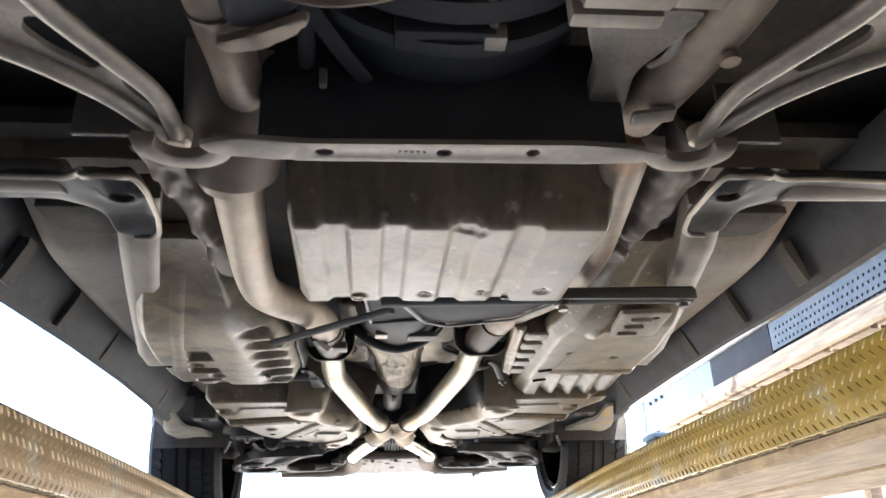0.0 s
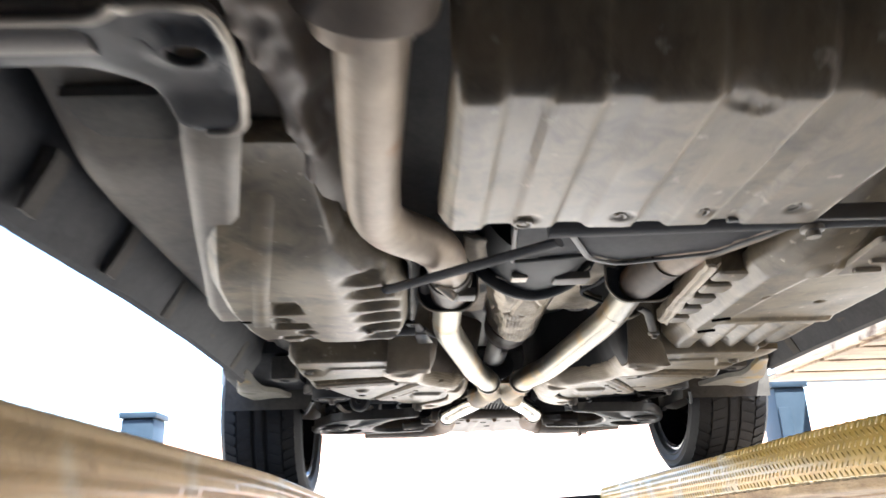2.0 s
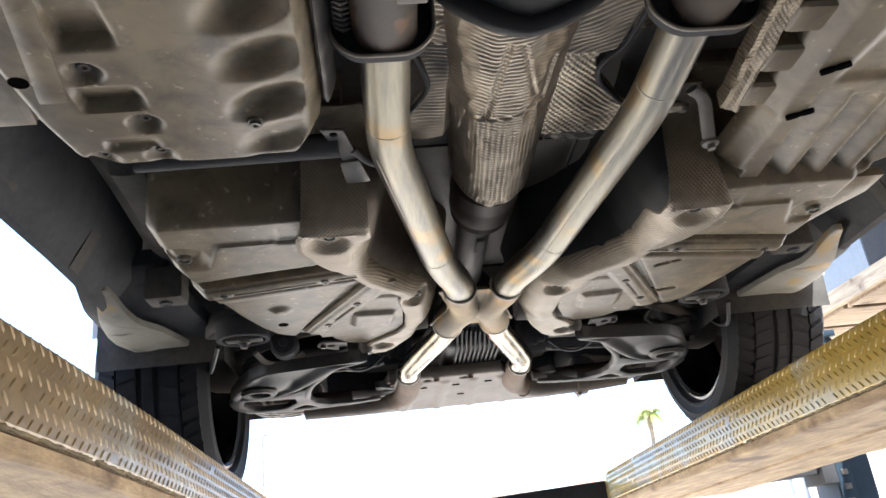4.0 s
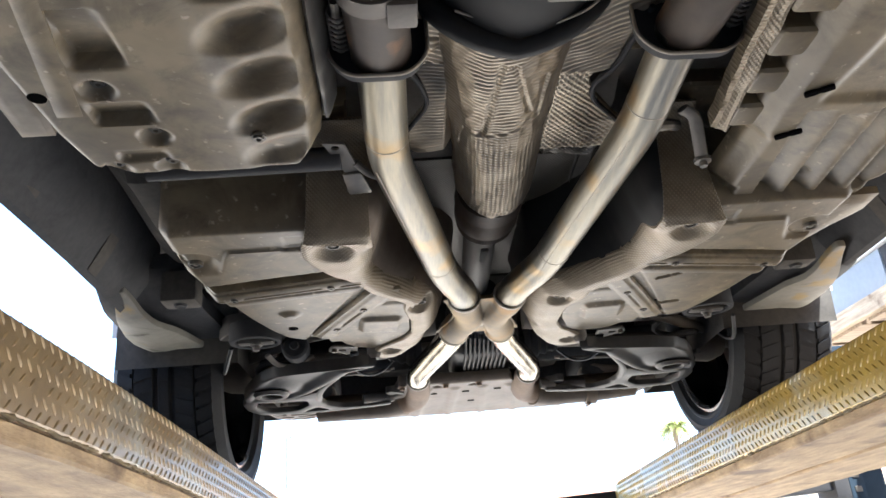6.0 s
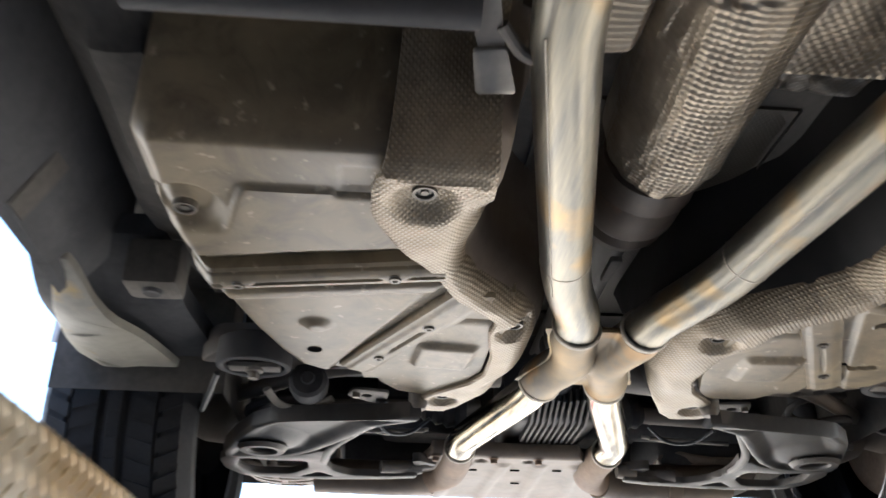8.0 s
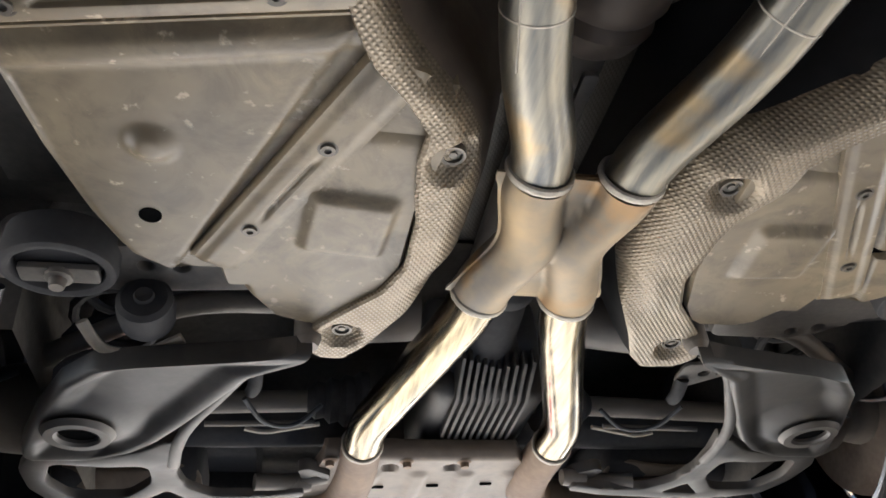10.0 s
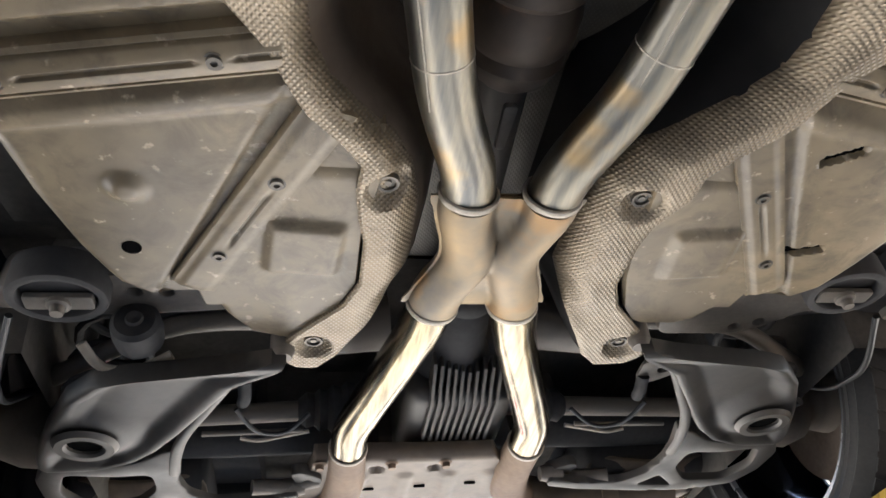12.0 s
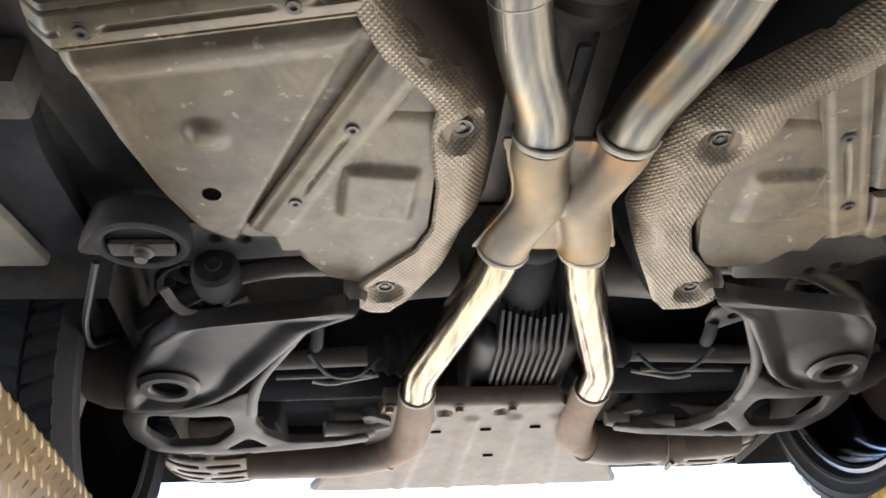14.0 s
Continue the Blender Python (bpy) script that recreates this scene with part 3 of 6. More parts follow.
    bm, prev = bmesh.new(), None
    for q in range(1200):
        y = ya + 0.02 + (yb - 0.08 - ya) * q / 1199
        r0 = 0.0028 + 0.0025 * noise.noise((y * 40, s, 1)) + 0.0028 * noise.noise((y * 150, s, 4))
        c = Vector((s * (x0 + 0.004), y, deck(y) - tall + 0.001 + 0.003 * noise.noise((y * 35, s, 8))))
        ring = [bm.verts.new(c + Vector((max(0.001, r0) * math.cos(a), 0, max(0.001, r0) * math.sin(a)))) for a in (math.pi * k / 3 for k in range(6))]
        if prev:
            for k in range(6):
                bm.faces.new((prev[k], prev[(k + 1) % 6], ring[(k + 1) % 6], ring[k]))
        prev = ring
    part("dirt_crust", bm, "dirt", r, "brown caked dirt", 60)
    # weathered planks under the steel
    for k, (a, b, drop) in enumerate(((0.012, 0.22, 0.0), (0.224, 0.455, -0.004))):
        bm = bmesh.new()
        cuts = 60
        ringp = []
        for q in range(cuts + 1):
            y = ya + (yb - 0.08 - ya) * q / cuts
            wob = 0.004 * noise.noise((y * 3, k * 7.0, s))
            wob2 = 0.003 * noise.noise((y * 9, k * 3.0, s * 2))
            zt, zb = deck(y) - tall - 0.001, deck(y) - tall - 0.022 + drop + wob2
            xa, xb = x0 + a + wob, x0 + b - wob
            ringp.append([bm.verts.new((s * X, y, Z)) for X, Z in ((xa, zt), (xa, zb + 0.004), (xa + 0.004, zb), (xb - 0.004, zb), (xb, zb + 0.004), (xb, zt))])
        for p, q in zip(ringp, ringp[1:]):
            for t in range(6):
                bm.faces.new((p[t], p[(t + 1) % 6], q[(t + 1) % 6], q[t]))
        bm.faces.new(ringp[0])
        bm.faces.new(ringp[-1])
        part("plank", bm, "wood", r, "weathered splintered timber plank")
    return tagged(r, label, "lift runway", "runways of the lift")


runway(-1, 0.55, "worn yellow chequer-plate lift runway over timber planks", "yellow_worn")
runway(1, 0.60, "bright yellow chequer-plate lift runway over timber planks", "yellow")

beam = empty("cross_beam", (0, 5.01, 1.7))
bm = box(-1.5, 1.5, 4.95, 5.07, 1.722, 1.822, 0.008)
for v in bm.verts:
    v.co.z += 0.04 * v.co.x
part("tube", bm, "black", beam)
for s in (-1, 1):
    part("end_bracket", box(s * 1.5 - 0.03, s * 1.5 + 0.03, 4.93, 5.09, 1.68 + 0.06 * s, 1.86 + 0.06 * s, 0.006), "black", beam)
tagged(beam, "black steel cross beam joining the lift's runways", "lift beam")
beam2 = empty("cross_beam", (0, -1.26, 1.8))
part("tube", box(-1.5, 1.5, -1.32, -1.2, 1.86, 2.02, 0.008), "black", beam2)
tagged(beam2, "black steel cross beam joining the lift's runways", "lift beam")


def post(x, y, top):
    p = empty("lift_post", (x, y, GZ))
    s = 1 if x > 0 else -1
    w, d = 0.08, 0.09
    part("column", box(x - w, x + w, y - d, y + d, GZ + 0.02, top, 0.012), "post_paint", p)
    part("base_plate", box(x - 0.2, x + 0.2, y - 0.2, y + 0.2, GZ, GZ + 0.02, 0.004), "post_paint", p)
    part("top_cap", box(x - w - 0.012, x + w + 0.012, y - d - 0.012, y + d + 0.012, top, top + 0.03, 0.006), "post_paint", p)
    ladder = part("lock_ladder", box(x - s * 0.045 - 0.03, x - s * 0.045 + 0.03, y - d - 0.012, y - d - 0.001, GZ + 0.1, top - 0.1, 0.003), "post_paint", p)
    slot = finish("slot", box(-0.014, 0.014, -0.004, 0.004, -0.011, 0.011, 0.003), "bolt")
    for k in range(40):
        z = GZ + 0.2 + k * 0.055
        if z < top - 0.15:
            place("slot", slot, (x - s * 0.045, y - d - 0.012, z), ladder)
    return tagged(p, "black steel lift post with a slotted lock ladder", "lift post", "posts of the lift")


post(1.62, 5.06, 2.33)
post(-1.63, 5.06, 2.27)
post(1.62, -1.26, 2.33)
post(-1.63, -1.26, 2.33)


def side_frame():
    """A neighbouring boarded platform with a sheet-metal fascia beside the runway."""
    f = empty("timber_platform", (1.95, 3.6, GZ))
    rail = bmesh.new()
    cuts, rings = 50, []
    for q in range(cuts + 1):
        y = 1.2 + 4.35 * q / cuts
        w = 0.004 * noise.noise((y * 3, 5, 1)) + 0.003 * noise.noise((y * 14, 2, 1))
        rings.append([rail.verts.new(p) for p in ((1.835 + w, y, 2.492 + w), (1.862, y, 2.489 + w), (1.862, y, 2.566), (1.838 + w, y, 2.568 + w))])
    for p, q in zip(rings, rings[1:]):
        for t in range(4):
            rail.faces.new((p[t], p[(t + 1) % 4], q[(t + 1) % 4], q[t]))
    rail.faces.new(rings[0])
    rail.faces.new(rings[-1])
    part("lower_rail", rail, "pale_rail", f, "pale weathered timber rail")
    part("white_panel", box(1.87, 1.90, 4.83, 6.0, 2.53, 2.742, 0.004), "white_panel", f, "bluish white sheet-metal panel")
    part("panel_flange", box(1.855, 1.90, 6.003, 6.05, 2.51, 2.77, 0.004), "white_paint", f, "white folded flange")
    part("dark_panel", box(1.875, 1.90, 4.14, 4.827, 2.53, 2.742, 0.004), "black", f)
    # black backing added behind the perforated plates to keep their holes dark
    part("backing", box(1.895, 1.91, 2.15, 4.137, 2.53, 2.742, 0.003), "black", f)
    part("white_strip", box(1.855, 1.90, 4.10, 6.0, 2.745, 2.775, 0.004), "white_paint", f, "white painted edge strip")
    part("timber_strip", box(1.855, 1.90, 2.2, 4.097, 2.745, 2.775, 0.004), "pale_rail", f, "pale timber edge strip")
    part("rusty_mesh", box(1.83, 1.88, 2.2, 5.9, 2.778, 2.80, 0.004), "rust", f)
    bolt = finish("bolt", turned([(0.0, -0.012), (0.012, -0.012), (0.012, 0.0)], (0, 0, 0), "X", 8), "black")
    for q in range(3):
        place("bolt", bolt, (1.868, 5.62 + 0.11 * q, 2.70), f)
    for k, (a, b, z0, z1) in enumerate(((2.2, 4.13, 2.60, 2.735), (2.2, 3.75, 2.545, 2.63))):
        holes, step = [], 0.036
        for i in range(int((b - a) / step) - 1):
            for j in range(int((z1 - z0) / step)):
                holes.append(circle(a + 0.03 + i * step + (0.5 * step if j % 2 else 0), z0 + 0.022 + j * step, 0.008, 6))
        bm = plate([(a, z0), (b, z0), (b, z1), (a, z1)], 0, 0.004, holes, 0)
        for v in bm.verts:
            v.co = Vector((1.875 + 0.012 * k + v.co.z, v.co.x, v.co.y))
        part("perforated_plate", bm, "steel_plate", f, "bluish grey perforated zinc plate", 30)
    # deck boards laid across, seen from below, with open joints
    # black sheet above the boards keeps their joints dark
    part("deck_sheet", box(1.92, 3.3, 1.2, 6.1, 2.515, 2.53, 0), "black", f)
    y = 5.745
    while y > 1.3:
        wide = 0.335 + random.uniform(-0.012, 0.012)
        far = 3.25 + random.uniform(-0.05, 0.05)
        bm = box(1.866, far, y - wide + 0.034, y, 2.478, 2.508, 0.004)
        for v in bm.verts:
            v.co.z += 0.004 * noise.noise((v.co.x * 2, y, 1))
            v.co.y += 0.010 * noise.noise((v.co.x * 3, y, 5))
        part("plank", bm, "pale_wood", f, "pale sun-bleached deck board")
        y -= wide + 0.008
    for y in (5.88, 6.03):
        part("leg", tube([(1.88, y, GZ), (1.88, y, 2.53)], 0.014, 0, 10), "white_paint", f, "thin white tubular leg")
    part("leg", box(1.92, 2.0, 1.26, 1.34, GZ, 2.476, 0.005), "pale_wood", f, "pale weathered timber leg")
    part("leg", box(3.1, 3.18, 1.26, 1.34, GZ, 2.476, 0.005), "pale_wood", f, "pale weathered timber leg")
    part("leg", box(3.1, 3.18, 5.5, 5.58, GZ, 2.476, 0.005), "pale_wood", f, "pale weathered timber leg")
    return tagged(f, "pale timber platform with perforated zinc and white fascia", "platform")


side_frame()

# ---- the car on the lift ----
car = empty("raised_car", (CX, 2.7, level(1, 2.7)))
tagged(car, "white saloon car raised on a lift, dusty underside", "car")


def side_tables(s, outer, inner):
    """Edge tables for panel() from distances off the centre line."""
    o, i = [(y, CX + s * d) for y, d in outer], [(y, CX + s * d) for y, d in inner]
    return (o, i) if s < 0 else (i, o)


# body shell and floor
def shell():
    prof = [(4.85, 2.29), (4.93, 2.45), (4.9, 2.8), (4.75, 2.98), (4.2, 3.05), (3.3, 3.42), (2.4, 3.5), (1.7, 3.38), (1.1, 3.02), (0.3, 2.92), (-0.15, 2.75), (-0.25, 2.45), (-0.2, 2.24)]
    bm = bmesh.new()
    rows = []
    for t in (-1, -0.96, -0.8, 0.8, 0.96, 1):
        rows.append([bm.verts.new((CX + t * 0.93 * (1 if z < 2.95 else 1 - 0.45 * (z - 2.95)), y, z - (0.05 if abs(t) == 1 and z > 2.7 else 0))) for y, z in prof])
    for p, q in zip(rows, rows[1:]):
        for i in range(len(prof) - 1):
            bm.faces.new((p[i], p[i + 1], q[i + 1], q[i]))
    part("body_shell", bm, "paint", car, "white painted body", 60)
    for s in (-1, 1):
        # flanks with wheel arches
        x = CX + s * 0.928
        arch = lambda c: [(c + 0.37 * math.cos(a), 2.215 + 0.37 * math.sin(a)) for a in (math.pi * k / 16 for k in range(17))]
        out = [(-0.2, 2.2), (-0.25, 2.45), (-0.15, 2.72), (4.75, 2.93), (4.9, 2.8), (4.93, 2.45), (4.85, 2.29)] + [(y, max(z, 2.2)) for y, z in arch(4.1)] + [(3.72, 2.40), (1.28, 2.40)] + [(y, max(z, 2.2)) for y, z in arch(0.9)]
        bm = plate(out, 0, 0.012, (), 0)
        for v in bm.verts:
            v.co = Vector((x + s * 0.003 + v.co.z * s, v.co.x, v.co.y))
        part("flank", bm, "paint", car)


shell()
part("front_floor", box(CX - 0.9, CX + 0.9, -0.15, 2.3, 2.42, 2.45), "floor", car)
part("floor_pan", box(CX - 0.86, CX + 0.86, 1.75, 3.72, 2.33, 2.36), "floor", car)
part("rear_floor", box(CX - 0.9, CX + 0.9, 3.6, 4.88, 2.46, 2.49), "floor", car)
for s in (-1, 1):
    # sill with its pale lower lip and moulded webs
    bm = bmesh.new()
    prof = [(0.735, 2.29), (0.745, 2.245), (0.775, 2.20), (0.795, 2.168), (0.808, 2.164), (0.818, 2.175), (0.868, 2.27), (0.905, 2.40), (0.86, 2.42), (0.735, 2.34)]
    rings = [[bm.verts.new((CX + s * (d - t), y, z)) for d, z in prof] for y, t in ((1.35, -0.02), (2.1, -0.012), (2.45, 0.012), (2.8, 0.022), (3.1, 0.020), (3.40, 0.010))]
    for p, q in zip(rings, rings[1:]):
        for i in range(len(prof)):
            k = (i + 1) % len(prof)
            bm.faces.new((p[i], p[k], q[k], q[i]))
    for e in (rings[0], rings[-1]):
        bm.faces.new(e)
    sill = part("sill", bm, "sill", car, "dark plastic sill")
    for y in (2.02, 2.30, 2.585, 2.87, 3.15):
        web = [(0.742, 2.250), (0.744, 2.236), (0.768, 2.196), (0.786, 2.170), (0.794, 2.174), (0.78, 2.215), (0.765, 2.255)]
        bm = plate([(a, b) for a, b in web], 0, 0.038, (), 0.0)
        for v in bm.verts:
            v.co = Vector((CX + s * (v.co.x - 0.012), y + v.co.z + 0.3 * (v.co.x - 0.75), v.co.y))
        part("web", bm, "floor", sill)
    bm = panel(*side_tables(s, [(1.9, 0.68), (3.3, 0.68), (3.62, 0.64)], [(1.9, 0.56), (3.3, 0.56), (3.62, 0.50)]), 1.9, 3.62,
               lambda x, y: 2.262 + 0.012 * math.sin(y * 9) - boss(abs(x - CX), y, 0.62, 3.09, 0.05, 0.14, 0.03, 0.03) - boss(abs(x - CX), y, 0.62, 2.4, 0.05, 0.2, 0.015, 0.03), 0.02)
    side = part("floor_edge", bm, "floor", car)
    for y in (2.35, 3.09):
        place("plug", finish("plug", turned([(0.0, 0.002), (0.012, 0.0), (0.016, 0.008)], (0, 0, 0), "Z", 14), "black"), (CX + s * 0.635 + (0.05 if s < 0 else 0), y, 2.226), side)
    bk = part("floor_bracket", box(CX + s * 0.665 - 0.038, CX + s * 0.665 + 0.038, 3.345, 3.405, 2.165, 2.235, 0.010), "floor", car)
    place("plug", finish("plug", turned([(0.0, 0.002), (0.012, 0.0), (0.016, 0.008)], (0, 0, 0), "Z", 14), "black"), (CX + s * 0.665, 3.372, 2.160), bk)
    # wheel housing
    for yc, r in ((4.1, 0.40), (0.9, 0.40)):
        bm = bmesh.new()
        a = [[bm.verts.new((CX + s * d, yc + r * math.cos(t), 2.215 + r * math.sin(t))) for t in (math.pi * (k - 1) / 14 for k in range(17))] for d in (0.62, 0.92)]
        for i in range(16):
            bm.faces.new((a[0][i], a[0][i + 1], a[1][i + 1], a[1][i]))
        bm.faces.new(a[0])
        part("wheel_liner", bm, "floor", car)
    # spat ahead of the rear wheel
    k = -0.015 * s
    out = soft_poly([(0.752 + k, 3.315), (0.772 + k, 3.318), (0.80 + k, 3.42), (0.828 + k, 3.55), (0.835 + k, 3.63), (0.815 + k, 3.665), (0.76 + k, 3.682), (0.678 + k, 3.682), (0.690 + k, 3.625), (0.714 + k, 3.51), (0.742 + k, 3.40)], 0.014)
    bm = plate([(CX + s * a, b) for a, b in out], 2.150, 0.014, (), 0.004)
    bmesh.ops.triangulate(bm, faces=bm.faces[:])
    bmesh.ops.subdivide_edges(bm, edges=[e for e in bm.edges if e.calc_length() > 0.03], cuts=2, use_grid_fill=False)
    for v in bm.verts:
        d = abs(v.co.x - CX)
        v.co.z += 0.03 * sm(3.46, 3.32, v.co.y) + 0.02 * sm(0.02, -0.05, d - 0.74 - 0.35 * (v.co.y - 3.5)) * 0.5 + 0.012 * sm(0.80, 0.85, d)
    part("wheel_spat", bm, "flap", car, "pale plastic wheel spat")
    bm = panel(*side_tables(s, [(3.36, 0.86), (3.70, 0.88)], [(3.36, 0.66), (3.70, 0.64)]), 3.36, 3.74, lambda x, y: 2.19 + 0.05 * sm(3.5, 3.36, y), 0.03, 0.04)
    part("liner_front", bm, "sill", car)


# wheels
def wheel(s, yc, tag):
    xc, zc, R, W = CX + s * 0.82, level(s, yc) + 0.337, 0.335, 0.275
    w = part("wheel", turned([(0.05, s * 0.09), (0.16, s * 0.085), (0.232, s * 0.115), (0.236, s * 0.125), (0.225, s * 0.115), (0.16, s * 0.075), (0.05, s * 0.07)], (xc, yc, zc), "X", 40, close=True), "rim", car, tag)
    prof = []
    h = W / 2
    for x, r in ((-h * 0.80, 0.243), (-h * 0.95, 0.256), (-h * 0.97, 0.262), (-h * 0.955, 0.266), (-h, 0.282), (-h * 1.015, 0.285), (-h, 0.288), (-h * 0.985, 0.300), (-h * 0.995, 0.303), (-h * 0.97, 0.308), (-h * 0.86, 0.327), (-h * 0.62, R - 0.002), (-h * 0.6, R - 0.006), (-h * 0.56, R - 0.006), (-h * 0.54, R), (-h * 0.2, R + 0.001), (-h * 0.185, R - 0.006), (-h * 0.125, R - 0.006), (-h * 0.09, R + 0.001)):
        prof.append((r, x))
    prof += [(r, -x) for r, x in reversed(prof)]
    bm = turned(prof, (xc, yc, zc), "X", 72)
    bmesh.ops.delete(bm, geom=[f for f in bm.faces if len(f.verts) > 4], context="FACES")
    tyre = part("tyre", bm, "rubber", w, "black road tyre", 25)
    bm = turned([(0.243, -h * 0.80), (0.236, -h * 0.84), (0.228, -h * 0.80), (0.222, -h * 0.5), (0.205, 0.0), (0.215, h * 0.5), (0.236, h * 0.82), (0.243, h * 0.8)], (xc, yc, zc), "X", 56)
    bmesh.ops.delete(bm, geom=[f for f in bm.faces if len(f.verts) > 4], context="FACES")
    part("rim_barrel", bm, "rim", w, "glossy black rim barrel")
    if yc > 3:
        # tread blocks between the grooves, cut by slanted sipes
        verts, faces = [], []
        for x0, x1, lean in ((-0.86, -0.57, 0.05), (-0.53, -0.21, -0.04), (-0.08, 0.08, 0.0), (0.21, 0.53, 0.04), (0.57, 0.86, -0.05)):
            for k in range(58):
                a = 2 * math.pi * (k + random.uniform(-0.06, 0.06)) / 58
                k0 = len(verts)
                for r in (R - 0.006, R + 0.0030):
                    for xx, da in ((x0, 0), (x1, lean), (x1, lean + 0.076), (x0, 0.076)):
                        rr = r - (0.008 if abs(xx) > 0.8 else 0)
                        verts.append((xc + xx * h, yc + rr * math.cos(a + da), zc + rr * math.sin(a + da)))
                faces += [(k0 + 4, k0 + 5, k0 + 6, k0 + 7)] + [(k0 + q, k0 + (q + 1) % 4, k0 + 4 + (q + 1) % 4, k0 + 4 + q) for q in range(4)]
        me = bpy.data.meshes.new("tread_pattern")
        me.from_pydata(verts, [], faces)
        me.materials.append(M["rubber"])
        blocks = new("tread_pattern", me)
        blocks.parent, blocks.matrix_parent_inverse = tyre, Matrix.Identity(4)
        tagged(blocks, kind="stuff")
    part("rim_edge", turned([(0.240, -s * h * 0.80), (0.246, -s * h * 0.86), (0.238, -s * h * 0.87), (0.231, -s * h * 0.82)], (xc, yc, zc), "X", 56, close=True), "rim_lip", w, "bright rim edge")
    for k in range(5):
        a = 2 * math.pi * k / 5 + 0.3
        bm = bmesh.new()
        u, v = Vector((0, math.cos(a), math.sin(a))), Vector((0, -math.sin(a), math.cos(a)))
        o = Vector((xc + s * 0.09, yc, zc))
        ring = []
        for d, hw, dx in ((0.05, 0.035, 0.0), (0.14, 0.022, 0.01), (0.23, 0.034, 0.025)):
            ring.append([bm.verts.new(o + u * d + v * hw * q + Vector((s * (dx + e), 0, 0))) for q, e in ((-1, 0), (1, 0), (1, 0.02), (-1, 0.02))])
        for p, q in zip(ring, ring[1:]):
            for i in range(4):
                bm.faces.new((p[i], p[(i + 1) % 4], q[(i + 1) % 4], q[i]))
        part("spoke", bm, "rim", w)
    part("brake_disc", turned([(0.06, -0.014), (0.165, -0.014), (0.165, 0.014), (0.06, 0.014)], (xc + s * 0.03, yc, zc), "X", 40, close=True), "disc", w, "worn brake disc")
    part("hub", turned([(0.0, -0.06), (0.05, -0.06), (0.06, -0.02), (0.07, 0.03), (0.0, 0.06)], (xc, yc, zc), "X", 20), "alloy_dark", w)
    part("caliper", box(xc + s * 0.03 - 0.05, xc + s * 0.03 + 0.05, yc - 0.20, yc - 0.13, zc - 0.02, zc + 0.14, 0.015), "alloy_dark", w)


for s in (-1, 1):
    wheel(s, 4.1, "black alloy wheel")
    wheel(s, 0.9, "black alloy wheel")
clip_mesh = finish("clip", turned([(0.0, 0.0), (0.004, 0.0), (0.0045, 0.002), (0.0085, 0.002), (0.0095, -0.0008), (0.0125, -0.0012), (0.0135, 0.006)], (0, 0, 0), "Z", 18), "clip")
screw_mesh = finish("screw", turned([(0.0, 0.0005), (0.003, 0.0), (0.0035, -0.002), (0.007, -0.002), (0.0075, 0.001), (0.010, 0.001), (0.0105, 0.005)], (0, 0, 0), "Z", 16), "clip")
# flush disc whose near-black colour stands in for a hole's shade
hole_mesh = finish("hole", turned([(0.0, 0.0), (0.011, 0.0), (0.0115, 0.004)], (0, 0, 0), "Z", 18), "hole_black")


# fuel tank covers, one on each side of the tunnel
def tank_cover(s):
    low = 2.133
    slots = ((0.354, 3.300, -0.45), (0.400, 3.473, -0.25))
    outer = [(2.84, 0.535), (2.90, 0.552), (2.93, 0.572), (2.98, 0.588), (3.10, 0.592), (3.25, 0.572), (3.41, 0.538), (3.50, 0.510), (3.555, 0.486), (3.578, 0.455), (3.585, 0.42)]
    inner = [(2.84, 0.265), (3.0, 0.275), (3.14, 0.268), (3.20, 0.256), (3.25, 0.234), (3.30, 0.196), (3.33, 0.186), (3.45, 0.188), (3.585, 0.20)]

    def zf(x, y):
        d = abs(x - CX)
        z = low + 0.15 * (1 - sm(2.905, 2.977, y))
        z += 0.014 * sm(-0.02, 0.0, d - along(outer, y))
        lip = 3.042 + 0.082 * sm(0.488, 0.530, d) + 0.007 * sm(0.402, 0.396, d)
        z += 0.0052 * (1 - sm(lip - 0.003, lip + 0.004 + 0.012 * sm(0.48, 0.53, d), y)) + boss(d, y, 0.374, 3.020, 0.020, 0.022, 0.002, 0.004)
        z += dome(d, y, 0.556, 3.088, 0.042, 0.012, 0.6)
        yy = y - (d - 0.27) * 0.18
        z += 0.011 * (sm(3.140, 3.152, yy) - sm(3.206, 3.236, yy))
        z += ridge(d, yy, (0.62, 3.250), (0.20, 3.243), 0.020, -0.0055)
        if s < 0:
            z += dome(d, y, 0.437, 3.385, 0.026, -0.009, 0.35)
        else:
            for a, b, turn in slots:
                z += boss(d, y, a, b, 0.027, 0.008, 0.014, 0.004, turn)
        # inner bay beside the diagonal strip
        z += ridge(d, y, (0.395, 3.59), (0.238, 3.25), 0.039, 0.007, 0.85)
        return z + 0.0015 * noise.noise((x * 9, y * 9, 1))

    if s < 0:
        part("cross_tube", tube([(-0.53, 2.834, 2.186), (-0.245, 2.834, 2.188)], 0.018, 0, 18), "black", car, "black tube between the floor tray and the tank cover")
    c = part("tank_cover", panel(*side_tables(s, outer, inner), 2.84, 3.585, zf, 0.0042, 0.03), "plastic", car, "dusty grey-brown moulded tank cover")
    # rear bay
    o2 = [(3.30, 0.225), (3.36, 0.285), (3.45, 0.335), (3.56, 0.385), (3.62, 0.372), (3.66, 0.345), (3.682, 0.29)]
    i2 = [(3.30, 0.170), (3.36, 0.170), (3.45, 0.184), (3.55, 0.184), (3.60, 0.205), (3.65, 0.255), (3.682, 0.27)]
    if s > 0:
